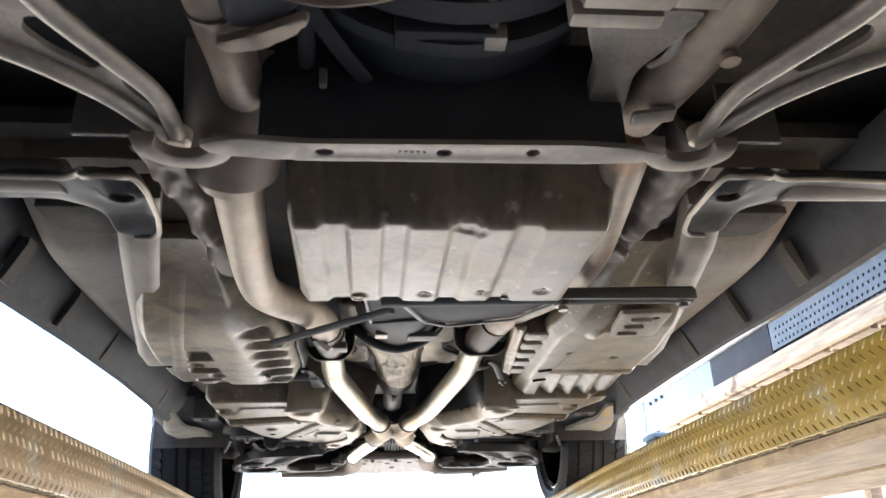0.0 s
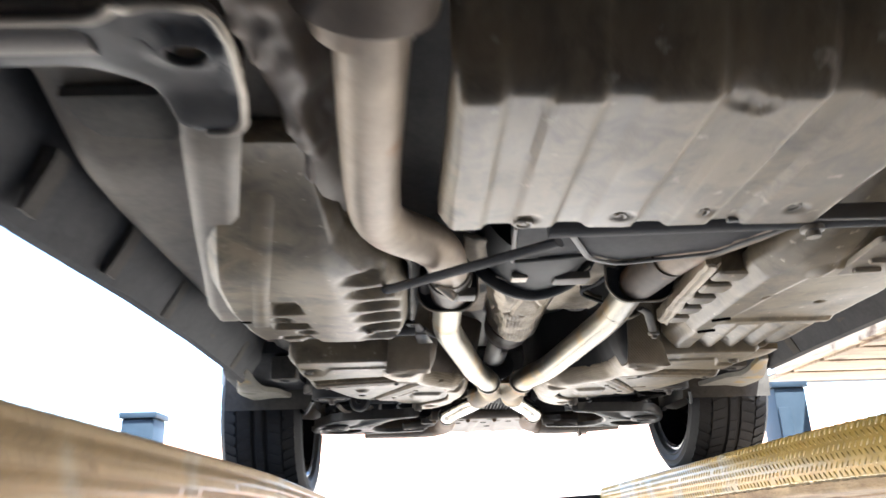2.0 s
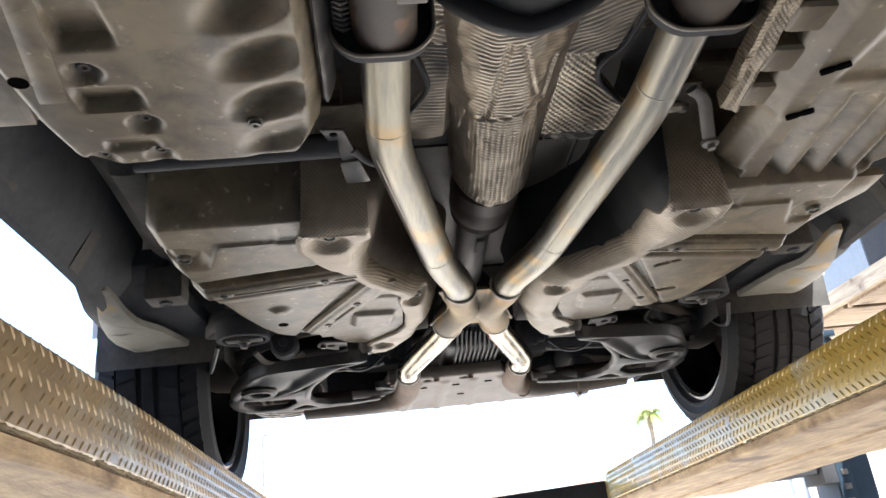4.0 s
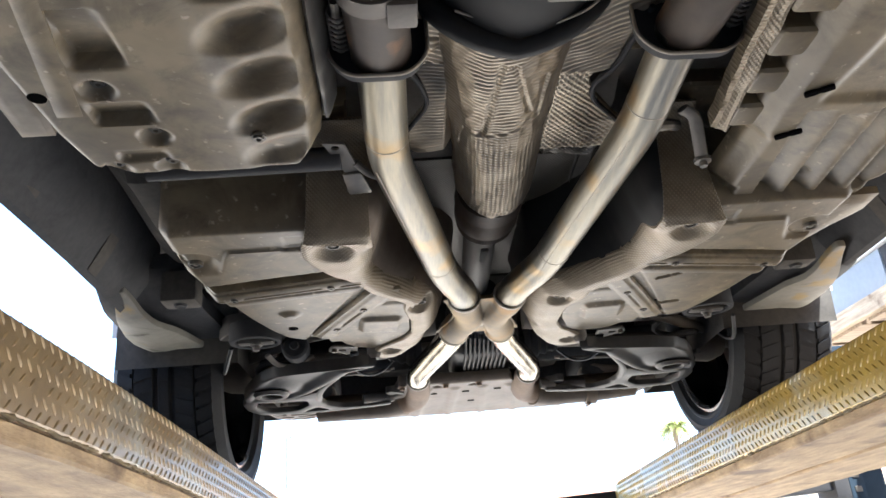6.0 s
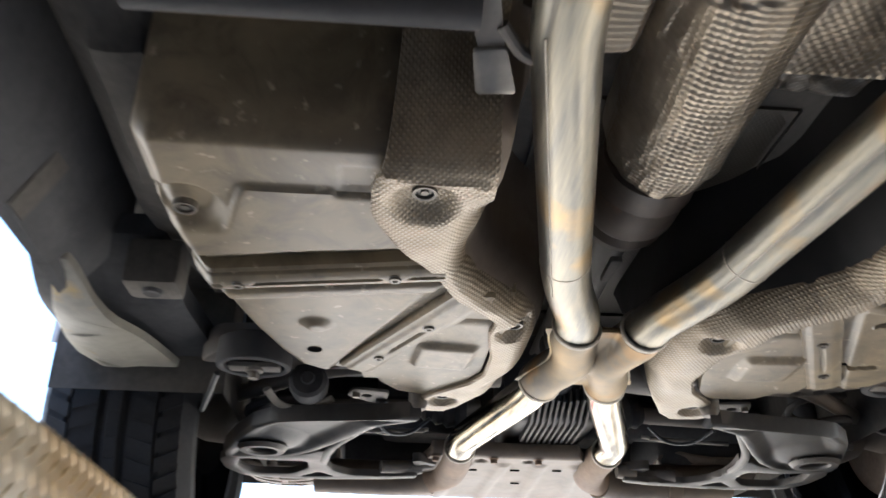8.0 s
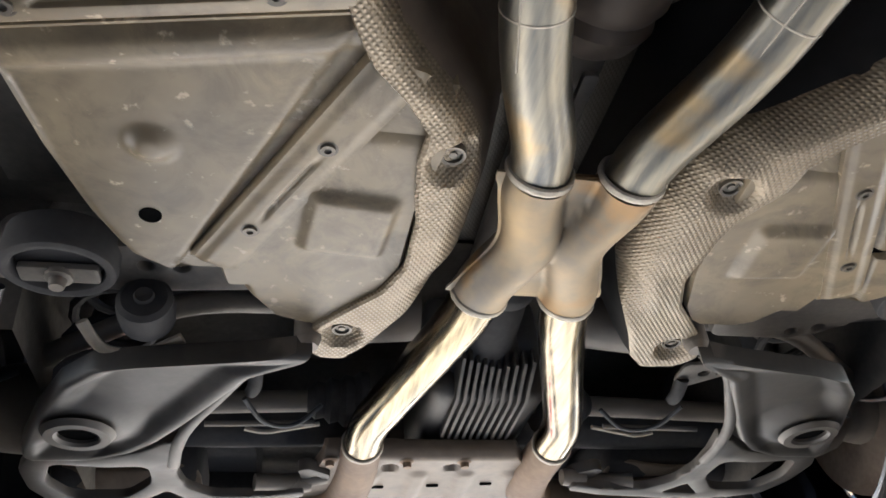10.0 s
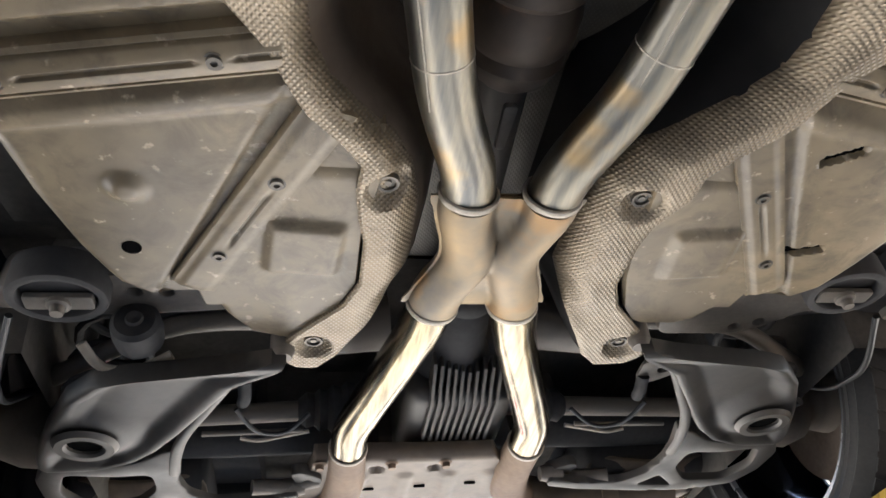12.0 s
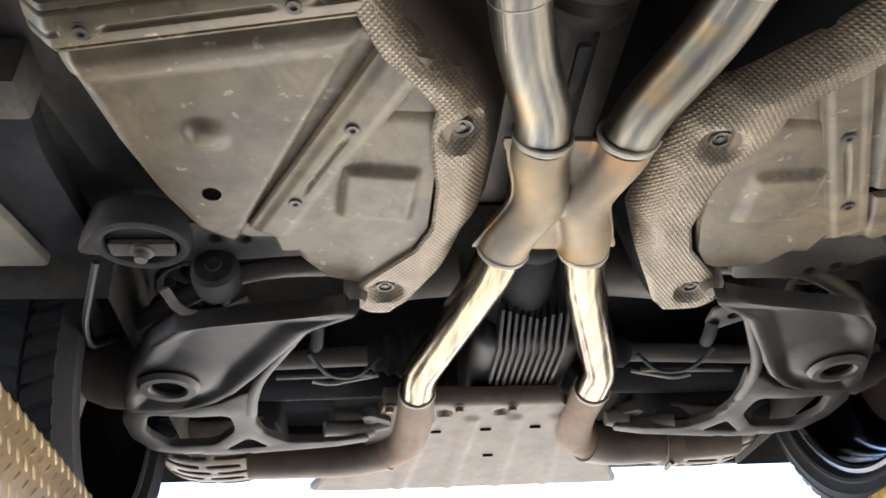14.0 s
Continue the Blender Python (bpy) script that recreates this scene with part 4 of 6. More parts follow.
        o2 = o2[:3] + [(3.56, 0.362), (3.60, 0.352), (3.63, 0.330), (3.643, 0.30)]
        i2 = [(3.30, 0.140), (3.45, 0.152), (3.53, 0.165), (3.60, 0.188), (3.63, 0.210), (3.643, 0.235)]
    part("rear_bay", panel(*side_tables(s, o2, i2), 3.30, o2[-1][0], lambda x, y: low - 0.0045 + 0.02 * (1 - sm(3.31, 3.36, y)) + 0.03 * sm(-0.03, 0, abs(x - CX) - along(o2, y)) * (y > 3.6) + boss(abs(x - CX), y, 0.252, 3.478, 0.050, 0.052, -0.009, 0.014, -0.1), 0.0045, 0.02), "plastic", c)
    # cross band
    band0 = 3.164 if s < 0 else 3.152

    def band_z(x, y):
        d = abs(x - CX)
        yy = y - (d - 0.27) * 0.19 + 3.2135 - band0 - 0.028
        m = (yy - 3.2135) / 0.028
        z = low - 0.004 - 0.011 * (1 - min(1.0, m * m)) + 0.004 * (1 - sm(0.0, 0.10, abs(abs(m) - 0.72)))
        z += ridge(d, yy, (0.50, 3.213), (0.352, 3.213), 0.0045, 0.004) + ridge(d, yy, (0.60, 3.213), (0.545, 3.213), 0.0045, 0.004) + ridge(d, yy, (0.312, 3.213), (0.26, 3.213), 0.0045, 0.004) + 0.03 * sm(0.55, 0.585, d)
        return z
    bm = panel([(0, 0)], [(0, 1)], 0, 1, lambda x, y: 0, 0.012, 0.015)
    for v in bm.verts:
        d = 0.27 + 0.312 * v.co.x
        y = band0 + 0.056 * v.co.y + (d - 0.27) * 0.19
        v.co = Vector((CX + s * d, y, band_z(CX + d, y) + v.co.z))
    b = part("cross_band", bm, "plastic", c)
    for d in (0.522, 0.332):
        place("screw", screw_mesh, (CX + s * d, band0 + 0.028 + (d - 0.27) * 0.19, low - 0.0155), b)
    # diagonal strip
    p, q = Vector((0.389, 3.5635)), Vector((0.226, 3.262))
    u = (q - p).normalized()
    v = Vector((-u.y, u.x))
    bm = panel([(0, 0)], [(0, 1)], 0, 1, lambda x, y: 0, 0.03, 0.014)
    n = len(bm.verts)
    for w in bm.verts:
        a, e = w.co.y, w.co.x - 0.5
        g = p + u * (q - p).length * a + v * e * (0.054 + 0.002 * a)
        rib = 0.004 * (1 - sm(0.02, 0.09, abs(e + 0.02))) * sm(0.30, 0.34, a) * sm(0.62, 0.58, a) - 0.003 * (1 - sm(0.2, 0.42, abs(e))) - 0.006
        w.co = Vector((CX + s * g.x, g.y, low + rib + w.co.z))
    st = part("diagonal_strip", bm, "plastic", c)
    for a in (0.24, 0.66):
        g = p + u * (q - p).length * a
        place("screw", screw_mesh, (CX + s * g.x, g.y, low - 0.0100), st)
    if s < 0:
        place("drain_hole", hole_mesh, (CX - 0.447, 3.487, low - 0.0015), c)
    else:
        slit = finish("slot", plate(soft_poly([(-0.026, -0.0065), (0.026, -0.0065), (0.026, 0.0065), (-0.026, 0.0065)], 0.006), 0, 0.003, (), 0), "hole_black")
        for a, b, turn in slots:
            place("slot", slit, (CX + a, b, low + 0.008), c, turn)
    # studded foil edge along the tunnel
    fo = [(2.85, 0.335), (2.92, 0.338), (2.95, 0.345), (2.975, 0.353), (3.0, 0.360), (3.04, 0.361), (3.07, 0.353), (3.14, 0.321), (3.19, 0.288), (3.235, 0.268), (3.265, 0.252), (3.30, 0.218), (3.335, 0.194), (3.37, 0.198), (3.42, 0.192), (3.46, 0.184), (3.54, 0.184), (3.59, 0.203), (3.63, 0.238), (3.665, 0.268), (3.69, 0.284), (3.72, 0.286), (3.74, 0.268), (3.748, 0.245)]
    fi = [(2.85, 0.232), (2.94, 0.242), (3.05, 0.240), (3.106, 0.241), (3.16, 0.250), (3.20, 0.248), (3.24, 0.228), (3.289, 0.186), (3.315, 0.158), (3.36, 0.134), (3.42, 0.120), (3.53, 0.119), (3.60, 0.148), (3.66, 0.18), (3.72, 0.208), (3.748, 0.235)]

    if s > 0:
        fo = [(y, d - 0.026 * sm(3.35, 3.42, y) - 0.045 * sm(2.98, 2.88, y)) for y, d in fo]
        fi = [(y, d + 0.012 * sm(3.20, 3.10, y) - 0.012 - 0.024 * sm(3.22, 3.36, y) - 0.010 * sm(3.19, 3.24, y)) for y, d in fi]

    def foil_z(x, y):
        d = abs(x - CX)
        z = low - 0.013 - 0.008 * (1 - sm(3.10, 3.20, y)) - ridge(d, y, (0.37, 2.970), (0.25, 2.980), 0.009, 0.005, 0.2) + 0.15 * (1 - sm(2.892, 2.966, y)) + 0.040 * (1 - min(1.0, max(0.0, d - along(fi, y)) / min(0.05, max(0.01, 0.6 * (along(fo, y) - along(fi, y)))))) ** 2 * (1 - sm(3.55, 3.65, y)) * sm(3.0, 3.08, y)
        z += dome(d, y, 0.308, 3.022, 0.040, 0.014, 0.45) + dome(d, y, 0.162 if s < 0 else 0.138, 3.372 if s < 0 else 3.382, 0.030, 0.016, 0.5) + dome(d, y, 0.238 if s < 0 else 0.215, 3.69 if s < 0 else 3.695, 0.030, 0.013, 0.5)
        return z + 0.002 * noise.noise((x * 22, y * 22, 3))

    f = part("foil_shield", panel(*side_tables(s, fo, fi), 2.85, 3.748, foil_z, 0.006, 0.008, edge=0.003), "studs", car, "studded aluminium heat shield")
    for d, y in ((0.308, 3.020), (0.162 if s < 0 else 0.138, 3.372 if s < 0 else 3.382), (0.238 if s < 0 else 0.215, 3.69 if s < 0 else 3.695)):
        place("clip", clip_mesh, (CX + s * d, y, foil_z(CX + d, y) - 0.002), f)
    place("clip", clip_mesh, (CX + s * 0.556, 3.088, low + 0.001), c)
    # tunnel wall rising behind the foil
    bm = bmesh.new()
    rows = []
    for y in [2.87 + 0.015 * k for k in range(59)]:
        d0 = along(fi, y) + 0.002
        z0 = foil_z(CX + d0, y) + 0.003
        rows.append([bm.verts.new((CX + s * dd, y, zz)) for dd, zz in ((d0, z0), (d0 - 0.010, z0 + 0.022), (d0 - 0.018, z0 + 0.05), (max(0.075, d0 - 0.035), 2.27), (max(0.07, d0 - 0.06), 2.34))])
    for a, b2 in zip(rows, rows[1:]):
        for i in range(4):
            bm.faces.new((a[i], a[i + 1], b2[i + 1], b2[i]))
    # right wall painted near-black for shade; the left keeps its brown
    part("tunnel_wall", bm, "guard" if s < 0 else "near_black", car, "dark brown tunnel wall" if s < 0 else "tunnel wall with its shade painted near-black", 60)


tank_cover(-1)
tank_cover(1)


# left floor tray with scalloped beads
def left_tray():
    left = [(1.96, -0.50), (2.20, -0.555), (2.35, -0.585), (2.53, -0.603), (2.67, -0.60), (2.75, -0.588), (2.785, -0.568), (2.80, -0.535)]
    right = [(1.96, -0.36), (2.20, -0.345), (2.32, -0.285), (2.44, -0.250), (2.60, -0.252), (2.70, -0.256), (2.75, -0.263), (2.785, -0.283), (2.80, -0.312)]
    crest_out = [(2.30, -0.395), (2.46, -0.402), (2.63, -0.430), (2.72, -0.436), (2.80, -0.455)]
    crest_in = [(2.30, -0.372), (2.50, -0.366), (2.64, -0.356), (2.73, -0.362), (2.80, -0.352)]
    nuts = ((-0.504, 2.584), (-0.470, 2.688), (-0.545, 2.768), (-0.472, 2.768))

    def pocket(x, y, x0, x1, y0, y1, h):
        inside = sm(x0 - 0.006, x0 + 0.004, x) * sm(x1 + 0.010, x1 - 0.006, x) * sm(y0 - 0.005, y0 + 0.004, y) * sm(y1 + 0.008, y1 - 0.004, y)
        return h * inside * (0.35 + 0.65 * sm(y0, y1, y))

    def zf(x, y):
        z = 2.150 + 0.02 * sm(0.02, 0, x - along(left, y)) + 0.035 * sm(0.022, 0, along(right, y) - x) + 0.075 * sm(2.32, 1.98, y) + 0.016 * sm(2.775, 2.802, y)
        for yc in (2.315, 2.40, 2.485, 2.57, 2.655, 2.735):
            u, v = (x + 0.312) / 0.060, (y - yc - 0.3 * (-0.31 - x)) / 0.039
            z += (0.025 if yc < 2.7 else 0.014) * (0.35 + 0.65 * sm(-1, 0.5, v)) * (1 - sm(0.30, 1.05, math.hypot(u, v))) * sm(0.004, 0.026, along(right, y) - x)
        z += pocket(x, y, -0.512, -0.459, 2.446, 2.535, 0.019) + pocket(x, y, -0.528, -0.462, 2.610, 2.650, 0.016) + pocket(x, y, -0.530, -0.470, 2.718, 2.742, 0.008)
        for xx, yy in nuts:
            z += dome(x, y, xx, yy, 0.024, 0.015, 0.45)
        z -= 0.003 * sm(-0.030, 0.030, x - along(crest_out, y)) * sm(-0.014, 0.014, along(crest_in, y) - x)
        return z + 0.0015 * noise.noise((x * 9, y * 9, 5))

    t = part("floor_tray", panel(left, right, 1.96, 2.802, zf, 0.0038, 0.03), "plastic", car, "dusty moulded floor tray with beads")
    for xx, yy in nuts + ((-0.340, 2.700),):
        place("nut", screw_mesh, (xx, yy, zf(xx, yy) - 0.003), t)
    bm = panel([(2.10, -0.465), (2.436, -0.530), (2.63, -0.570)], [(2.10, -0.432), (2.416, -0.499), (2.638, -0.540)], 2.08, 2.632, lambda x, y: 2.1478 + 0.075 * sm(2.32, 1.98, y) + 0.001 * noise.noise((x * 30, y * 30, 0)), 0.012, 0.006, edge=0.002)
    part("edge_strap", bm, "plastic", t, "flat strap along the tray")
    place("hole", hole_mesh, (-0.575, 2.59, 2.15), t)
    # folded heat shield edge beside the tray
    bm = panel([(2.30, -0.250), (2.70, -0.255)], [(2.30, -0.222), (2.70, -0.236)], 2.30, 2.70, lambda x, y: 2.175 + 0.06 * sm(-0.250, -0.226, x) + 0.012 * noise.noise((x * 50, y * 28, 2)), 0.005, 0.02)
    part("shield_edge", bm, "plastic_dark", t)


left_tray()


def right_tray():
    left = [(1.96, 0.41), (2.20, 0.38), (2.36, 0.345), (2.60, 0.347), (2.72, 0.347), (2.77, 0.350), (2.79, 0.360), (2.93, 0.358), (3.0, 0.356)]
    right = [(1.96, 0.555), (2.20, 0.62), (2.5, 0.665), (2.8, 0.668), (2.93, 0.65), (2.97, 0.64), (3.0, 0.63)]

    def zf(x, y):
        z = 2.150 + 0.025 * sm(0.03, 0, x - along(left, y)) + 0.015 * sm(0.02, 0, along(right, y) - x) + 0.075 * sm(2.30, 1.98, y)
        # louvres: a steep side and a long ramp each
        u = (x - 0.428 + 0.084 * (2.955 - y)) / 0.0545
        if 0 < u < 4.6:
            f = u - int(u)
            z += 0.019 * (1 - max(1 - sm(0.0, 0.13, f), sm(0.22, 0.95, f))) * sm(2.712, 2.722, y - 0.014 * (int(u) % 2)) * sm(2.970, 2.958, y)
        z += 0.012 * sm(0.398, 0.386, x) * sm(2.93, 2.945, y)
        z += 0.006 * sm(0.405, 0.425, x - 0.10 * (2.72 - y)) * sm(2.70, 2.68, y)
        z += dome(x, y, 0.47, 2.33, 0.05, -0.01, 0.4)
        for xx, yy in ((0.50, 2.92), (0.56, 2.56), (0.43, 2.50)):
            z += dome(x, y, xx, yy, 0.014, 0.006, 0.4)
        return z + 0.0015 * noise.noise((x * 9, y * 9, 8))

    t = part("floor_tray", panel(left, right, 1.96, 3.0, zf, 0.0036, 0.03), "plastic", car, "dusty ribbed floor tray with slots")
    slot = finish("slot", plate(soft_poly([(-0.019, -0.0055), (-0.004, -0.0055), (0.0, -0.003), (0.004, -0.0055), (0.019, -0.0055), (0.019, 0.0055), (0.004, 0.0055), (0.0, 0.003), (-0.004, 0.0055), (-0.019, 0.0055)], 0.004), 0, 0.004, (), 0), "hole_black")
    for xx, yy, a in ((0.397, 2.658, -0.5), (0.404, 2.768, -0.5), (0.582, 2.77, -0.5)):
        place("slot", slot, (xx, yy, zf(xx, yy) - 0.004), t, a)
    # jacking plate with bent tabs
    j = part("jack_plate", plate(soft_poly([(0.46, 2.17), (0.57, 2.16), (0.585, 2.33), (0.48, 2.35)], 0.012), 2.146, 0.01, [circle(0.545, 2.20, 0.008, 12)], 0.003), "rail", t)
    for y in (2.20, 2.25, 2.30):
        part("tab", box(0.49, 0.535, y, y + 0.012, 2.138, 2.148, 0.003), "rail", j)
    # ridged shield and bright duct between the tray and the pipe
    bm = panel([(2.36, 0.266), (2.60, 0.284), (2.79, 0.304)], [(2.36, 0.294), (2.60, 0.312), (2.79, 0.331)], 2.36, 2.79, lambda x, y: 2.172 + 0.004 * noise.noise((x * 40, y * 30, 4)) - 0.004 * (1 - sm(0.0, 0.006, abs(x - 0.284 - 0.09 * (y - 2.36)))), 0.005, 0.03)
    part("edge_rail", bm, "studs", t, "narrow studded shield edge")
    for q in range(5):
        y = 2.42 + 0.082 * q
        part("duct_bead", box(0.300 + 0.004 * q, 0.362, y - 0.028, y + 0.028, 2.168, 2.23, 0.012, seg=3), "plastic", t)
    bm = panel([(2.97, 0.43), (3.05, 0.37), (3.2, 0.56)], [(2.97, 0.66), (3.05, 0.665), (3.2, 0.60)], 2.985, 3.19, lambda x, y: 2.14, 0.02, 0.02)
    part("rear_lip", bm, "plastic", t)


right_tray()


# middle tunnel: ridged bright shield over the shaft
def stamp(u, v, pitch, lattice):
    """Relief of stamped foil: ridges across v, broken into studs as lattice goes to 1."""
    w = 0.9 * noise.noise((u * 22, v * 16, 3))
    a = 0.5 + 0.5 * math.sin(2 * math.pi * v / pitch + w)
    b = 0.5 + 0.5 * math.sin(2 * math.pi * u / pitch + w)
    return a * (1 - lattice * (1 - b))


def tunnel_shield():
    bm = bmesh.new()
    rows = []
    crease = [((-0.014, 2.655), (-0.030, 2.835)), ((0.003, 2.655), (0.036, 2.775)), ((-0.030, 2.835), (0.050, 2.800)), ((-0.030, 2.835), (-0.052, 2.842)), ((-0.052, 2.842), (-0.058, 2.93)), ((0.05, 2.80), (0.052, 2.70))]
    n, m = 380, 130
    for j in range(n + 1):
        y = 2.585 + 0.615 * j / n
        hw = (0.112 - 0.036 * sm(2.5, 3.05, y)) * math.sqrt(max(0.0, 1 - (max(0.0, y - 3.10) / 0.102) ** 2))
        tall = 0.10 * (hw / 0.09) ** 0.5 if y > 3.1 else 0.10
        xc = -0.005 + 0.025 * sm(2.6, 3.2, y)
        row = []
        for i in range(m + 1):
            a = radians(-100 + 200 * i / m)
            g = 1 + 0.035 * noise.noise((3 * a, y * 14, 7)) + 0.030 * (0.3 - abs(noise.noise((4 * a, y * 22, 2))))
            x = xc + hw * g * math.sin(a)
            lat = sm(2.80, 2.88, y - 0.25 * x)
            turn = 0.35 * x * sm(2.85, 2.7, y) * (1 if abs(x) < 0.03 else -0.6)
            h = (0.0018 + 0.0018 * lat) * stamp(hw * a, y + turn, 0.0082, 0.75 * lat) * sm(1.60, 1.25, abs(a)) * sm(3.17, 3.12, y)
            for p, q in crease:
                h += ridge(x, y, p, q, 0.0055, 0.0035, 0.1) - ridge(x, y, (p[0] + 0.006, p[1]), (q[0] + 0.006, q[1]), 0.006, 0.0012, 0.2)
            row.append(bm.verts.new((x + h * math.sin(a) * 0.5, y, 2.306 - tall * g * math.cos(a) + h * (1 if abs(a) < 1.2 else 0))))
        rows.append(row)
    for p, q in zip(rows, rows[1:]):
        for i in range(m):
            bm.faces.new((p[i], p[i + 1], q[i + 1], q[i]))
    t = part("tunnel_shield", bm, "foil", car, "creased bright ridged aluminium heat shield", 80)
    # stamped folds on both sides of the tunnel
    folds = (([(2.42, -0.150), (2.64, -0.142), (2.69, -0.146), (2.74, -0.122), (2.78, -0.110), (2.81, -0.114), (2.89, -0.150), (2.935, -0.140), (2.945, -0.12)], [(2.42, -0.05), (2.945, -0.05)], 2.42, 2.945, 25, 0.0, 2.70),
             ([(2.42, 0.05), (2.745, 0.05)], [(2.42, 0.180), (2.60, 0.176), (2.71, 0.158), (2.735, 0.150), (2.745, 0.13)], 2.42, 2.745, -32, 0.0, 9),
             ([(2.70, 0.05), (2.96, 0.055)], [(2.70, 0.140), (2.765, 0.130), (2.80, 0.142), (2.885, 0.208), (2.925, 0.204), (2.96, 0.190)], 2.70, 2.96, -45, 0.85, 9),
             ([(2.44, 0.178), (2.70, 0.166)], [(2.44, 0.235), (2.70, 0.225)], 2.44, 2.70, -20, 0.0, 9))
    for k, (lo, hi, y0, y1, deg, lat, turn_y) in enumerate(folds):
        c, sn = math.cos(radians(deg)), math.sin(radians(deg))

        def fold_z(x, y, c=c, sn=sn, lat=lat, turn_y=turn_y, k=k):
            u, v = x * c + y * sn, y * c - x * sn
            if y > turn_y:
                u, v = x, y
            z = 2.252 + (0.004 if k == 2 else 0.006 if k == 3 else 0.0) + 0.006 * noise.noise((x * 22, y * 16, 7)) + 0.0034 * stamp(u, v, 0.0085, lat)
            return z + 0.03 * sm(0.085, 0.06, abs(x)) - 0.008 * dome(x, y, -0.112, 2.66, 0.02, 1, 0.3)

        part("side_fold", panel(lo, hi, y0, y1, fold_z, 0.0021, 0.008, edge=0.002), "foil", t, "", 80)
    crumple = panel([(2.955, 0.085), (3.02, 0.095)], [(2.955, 0.20), (3.02, 0.165)], 2.955, 3.02, lambda x, y: 2.262 + 0.010 * noise.noise((x * 45, y * 40, 4)) + 0.03 * sm(2.99, 3.02, y), 0.005, 0.01)
    part("shield_tail", crumple, "studs_shaded", t, "dark crumpled shield edge", 70)
    part("window_trim", tube([(0.178, 2.60, 2.250), (0.160, 2.725, 2.250), (0.133, 2.765, 2.250), (0.140, 2.805, 2.250), (0.210, 2.893, 2.252)], 0.0042, 0.02, 8), "black", t, "black folded edge")
    part("window_trim", tube([(-0.148, 2.69, 2.250), (-0.122, 2.745, 2.250), (-0.110, 2.79, 2.250), (-0.116, 2.815, 2.250), (-0.152, 2.892, 2.252)], 0.0036, 0.02, 8), "black", t, "black folded edge")
    # rubber joint and shaft
    part("shaft_joint", turned([(0.03, -0.10), (0.064, -0.09), (0.068, -0.05), (0.060, -0.04), (0.066, -0.02), (0.066, 0.015), (0.058, 0.03), (0.062, 0.045), (0.052, 0.07), (0.036, 0.085)], (0.015, 3.245, 2.285), "Y", 32), "dark_brown", car, "dirty rubber shaft coupling")
    part("prop_shaft", tube([(0.01, 3.30, 2.29), (0.02, 4.0, 2.27)], 0.036, 0, 24), "steel_arm", car)
    part("tunnel_roof", panel([(3.1, -0.13), (3.75, -0.13)], [(3.1, 0.19), (3.75, 0.19)], 3.1, 3.75, lambda x, y: 2.325, 0.03, 0.0), "studs_shaded", car)
    part("shaft_bracket", plate(soft_poly([(0.004, 3.33), (0.022, 3.33), (0.018, 3.40), (0.006, 3.40)], 0.006), 2.225, 0.008, (), 0.002), "alloy_dark", car)
    # black hoop over the front of the shield
    pts = [(-0.003 + 0.120 * math.sin(a), 2.604 - 0.03 * abs(math.sin(a)), 2.296 - 0.095 * math.cos(a)) for a in (radians(-85 + 8.5 * k) for k in range(21))]
    part("tunnel_hoop", tube(pts, 0.017, 0, 12), "near_black", car, "black steel hoop")
    part("gearbox_tail", turned([(0.0, -0.14), (0.12, -0.14), (0.126, -0.06), (0.118, 0.02), (0.116, 0.098), (0.108, 0.11), (0.0, 0.11)], (0.0, 2.50, 2.315), "Y", 36), "near_black", car, "black gearbox tail housing")
    part("shield_lip", tube([(-0.080, 2.560, 2.224), (-0.055, 2.562, 2.214), (-0.02, 2.566, 2.207), (0.006, 2.577, 2.205), (0.04, 2.572, 2.207), (0.082, 2.562, 2.218), (0.108, 2.552, 2.238)], 0.0019, 0.02, 8), "alloy", car, "bright wavy sheet edge")
    part("tail_bracket", box(0.020, 0.088, 2.470, 2.512, 2.188, 2.204, 0.004), "alloy_dark", car)
    part("tail_bracket", box(-0.060, -0.030, 2.468, 2.500, 2.192, 2.204, 0.003), "alloy", car)


tunnel_shield()


# ---- exhaust ----
def exhaust():
    # two front pipes, each with an upper and a lower bend joined by welds
    for pts in ([(-0.174, 2.60, 2.206), (-0.174, 2.835, 2.186), (-0.082, 3.262, 2.158), (-0.041, 3.362, 2.150), (-0.036, 3.405, 2.147)],
                [(0.208, 2.60, 2.216), (0.199, 2.795, 2.191), (0.121, 3.240, 2.158), (0.072, 3.355, 2.150), (0.064, 3.405, 2.147)]):
        e = part("exhaust_pipe", tube(pts, 0.0318, 0.050, 32, steps=9), "pipe", car, "brushed stainless exhaust pipe with welded bends")
        for k, back in ((1, 0.052), (2, 0.050)):
            p, q = Vector(pts[k]), Vector(pts[k - 1])
            d = (q - p).normalized()
            part("weld_bead", ring_bead(p + d * back, d, 0.0316, 0.0009), "weld", e)
        part("seam", tube([Vector(p) + Vector((-0.019, 0, -0.0256)) for p in pts[1:3]], 0.0011, 0, 6), "weld", e)
    # stamped crossover: two half shells that swell into two branches and meet at the waist
    left, right = [(-0.036, 3.398, 2.147), (-0.052, 3.594, 2.133)], [(0.064, 3.398, 2.147), (0.057, 3.594, 2.133)]
    r = 0.0345

    def shell_row(u):
        t = 0.5 + 0.5 * u
        a = 0.0285 + (0.0215 if u < 0 else 0.025) * sm(0.0, 0.92, abs(u))
        return Vector((0.014 - 0.0115 * t, 3.398 + 0.196 * t, 2.147 - 0.014 * t)), a, 0.004 + 0.010 * sm(0.75, 0.0, abs(u))

    bm, rows = bmesh.new(), []
    for k in range(61):
        c, a, web = shell_row(-1 + k / 30)
        w = a + r
        lower, upper = [], []
        for q in range(65):
            d = -w * math.cos(math.pi * q / 64)
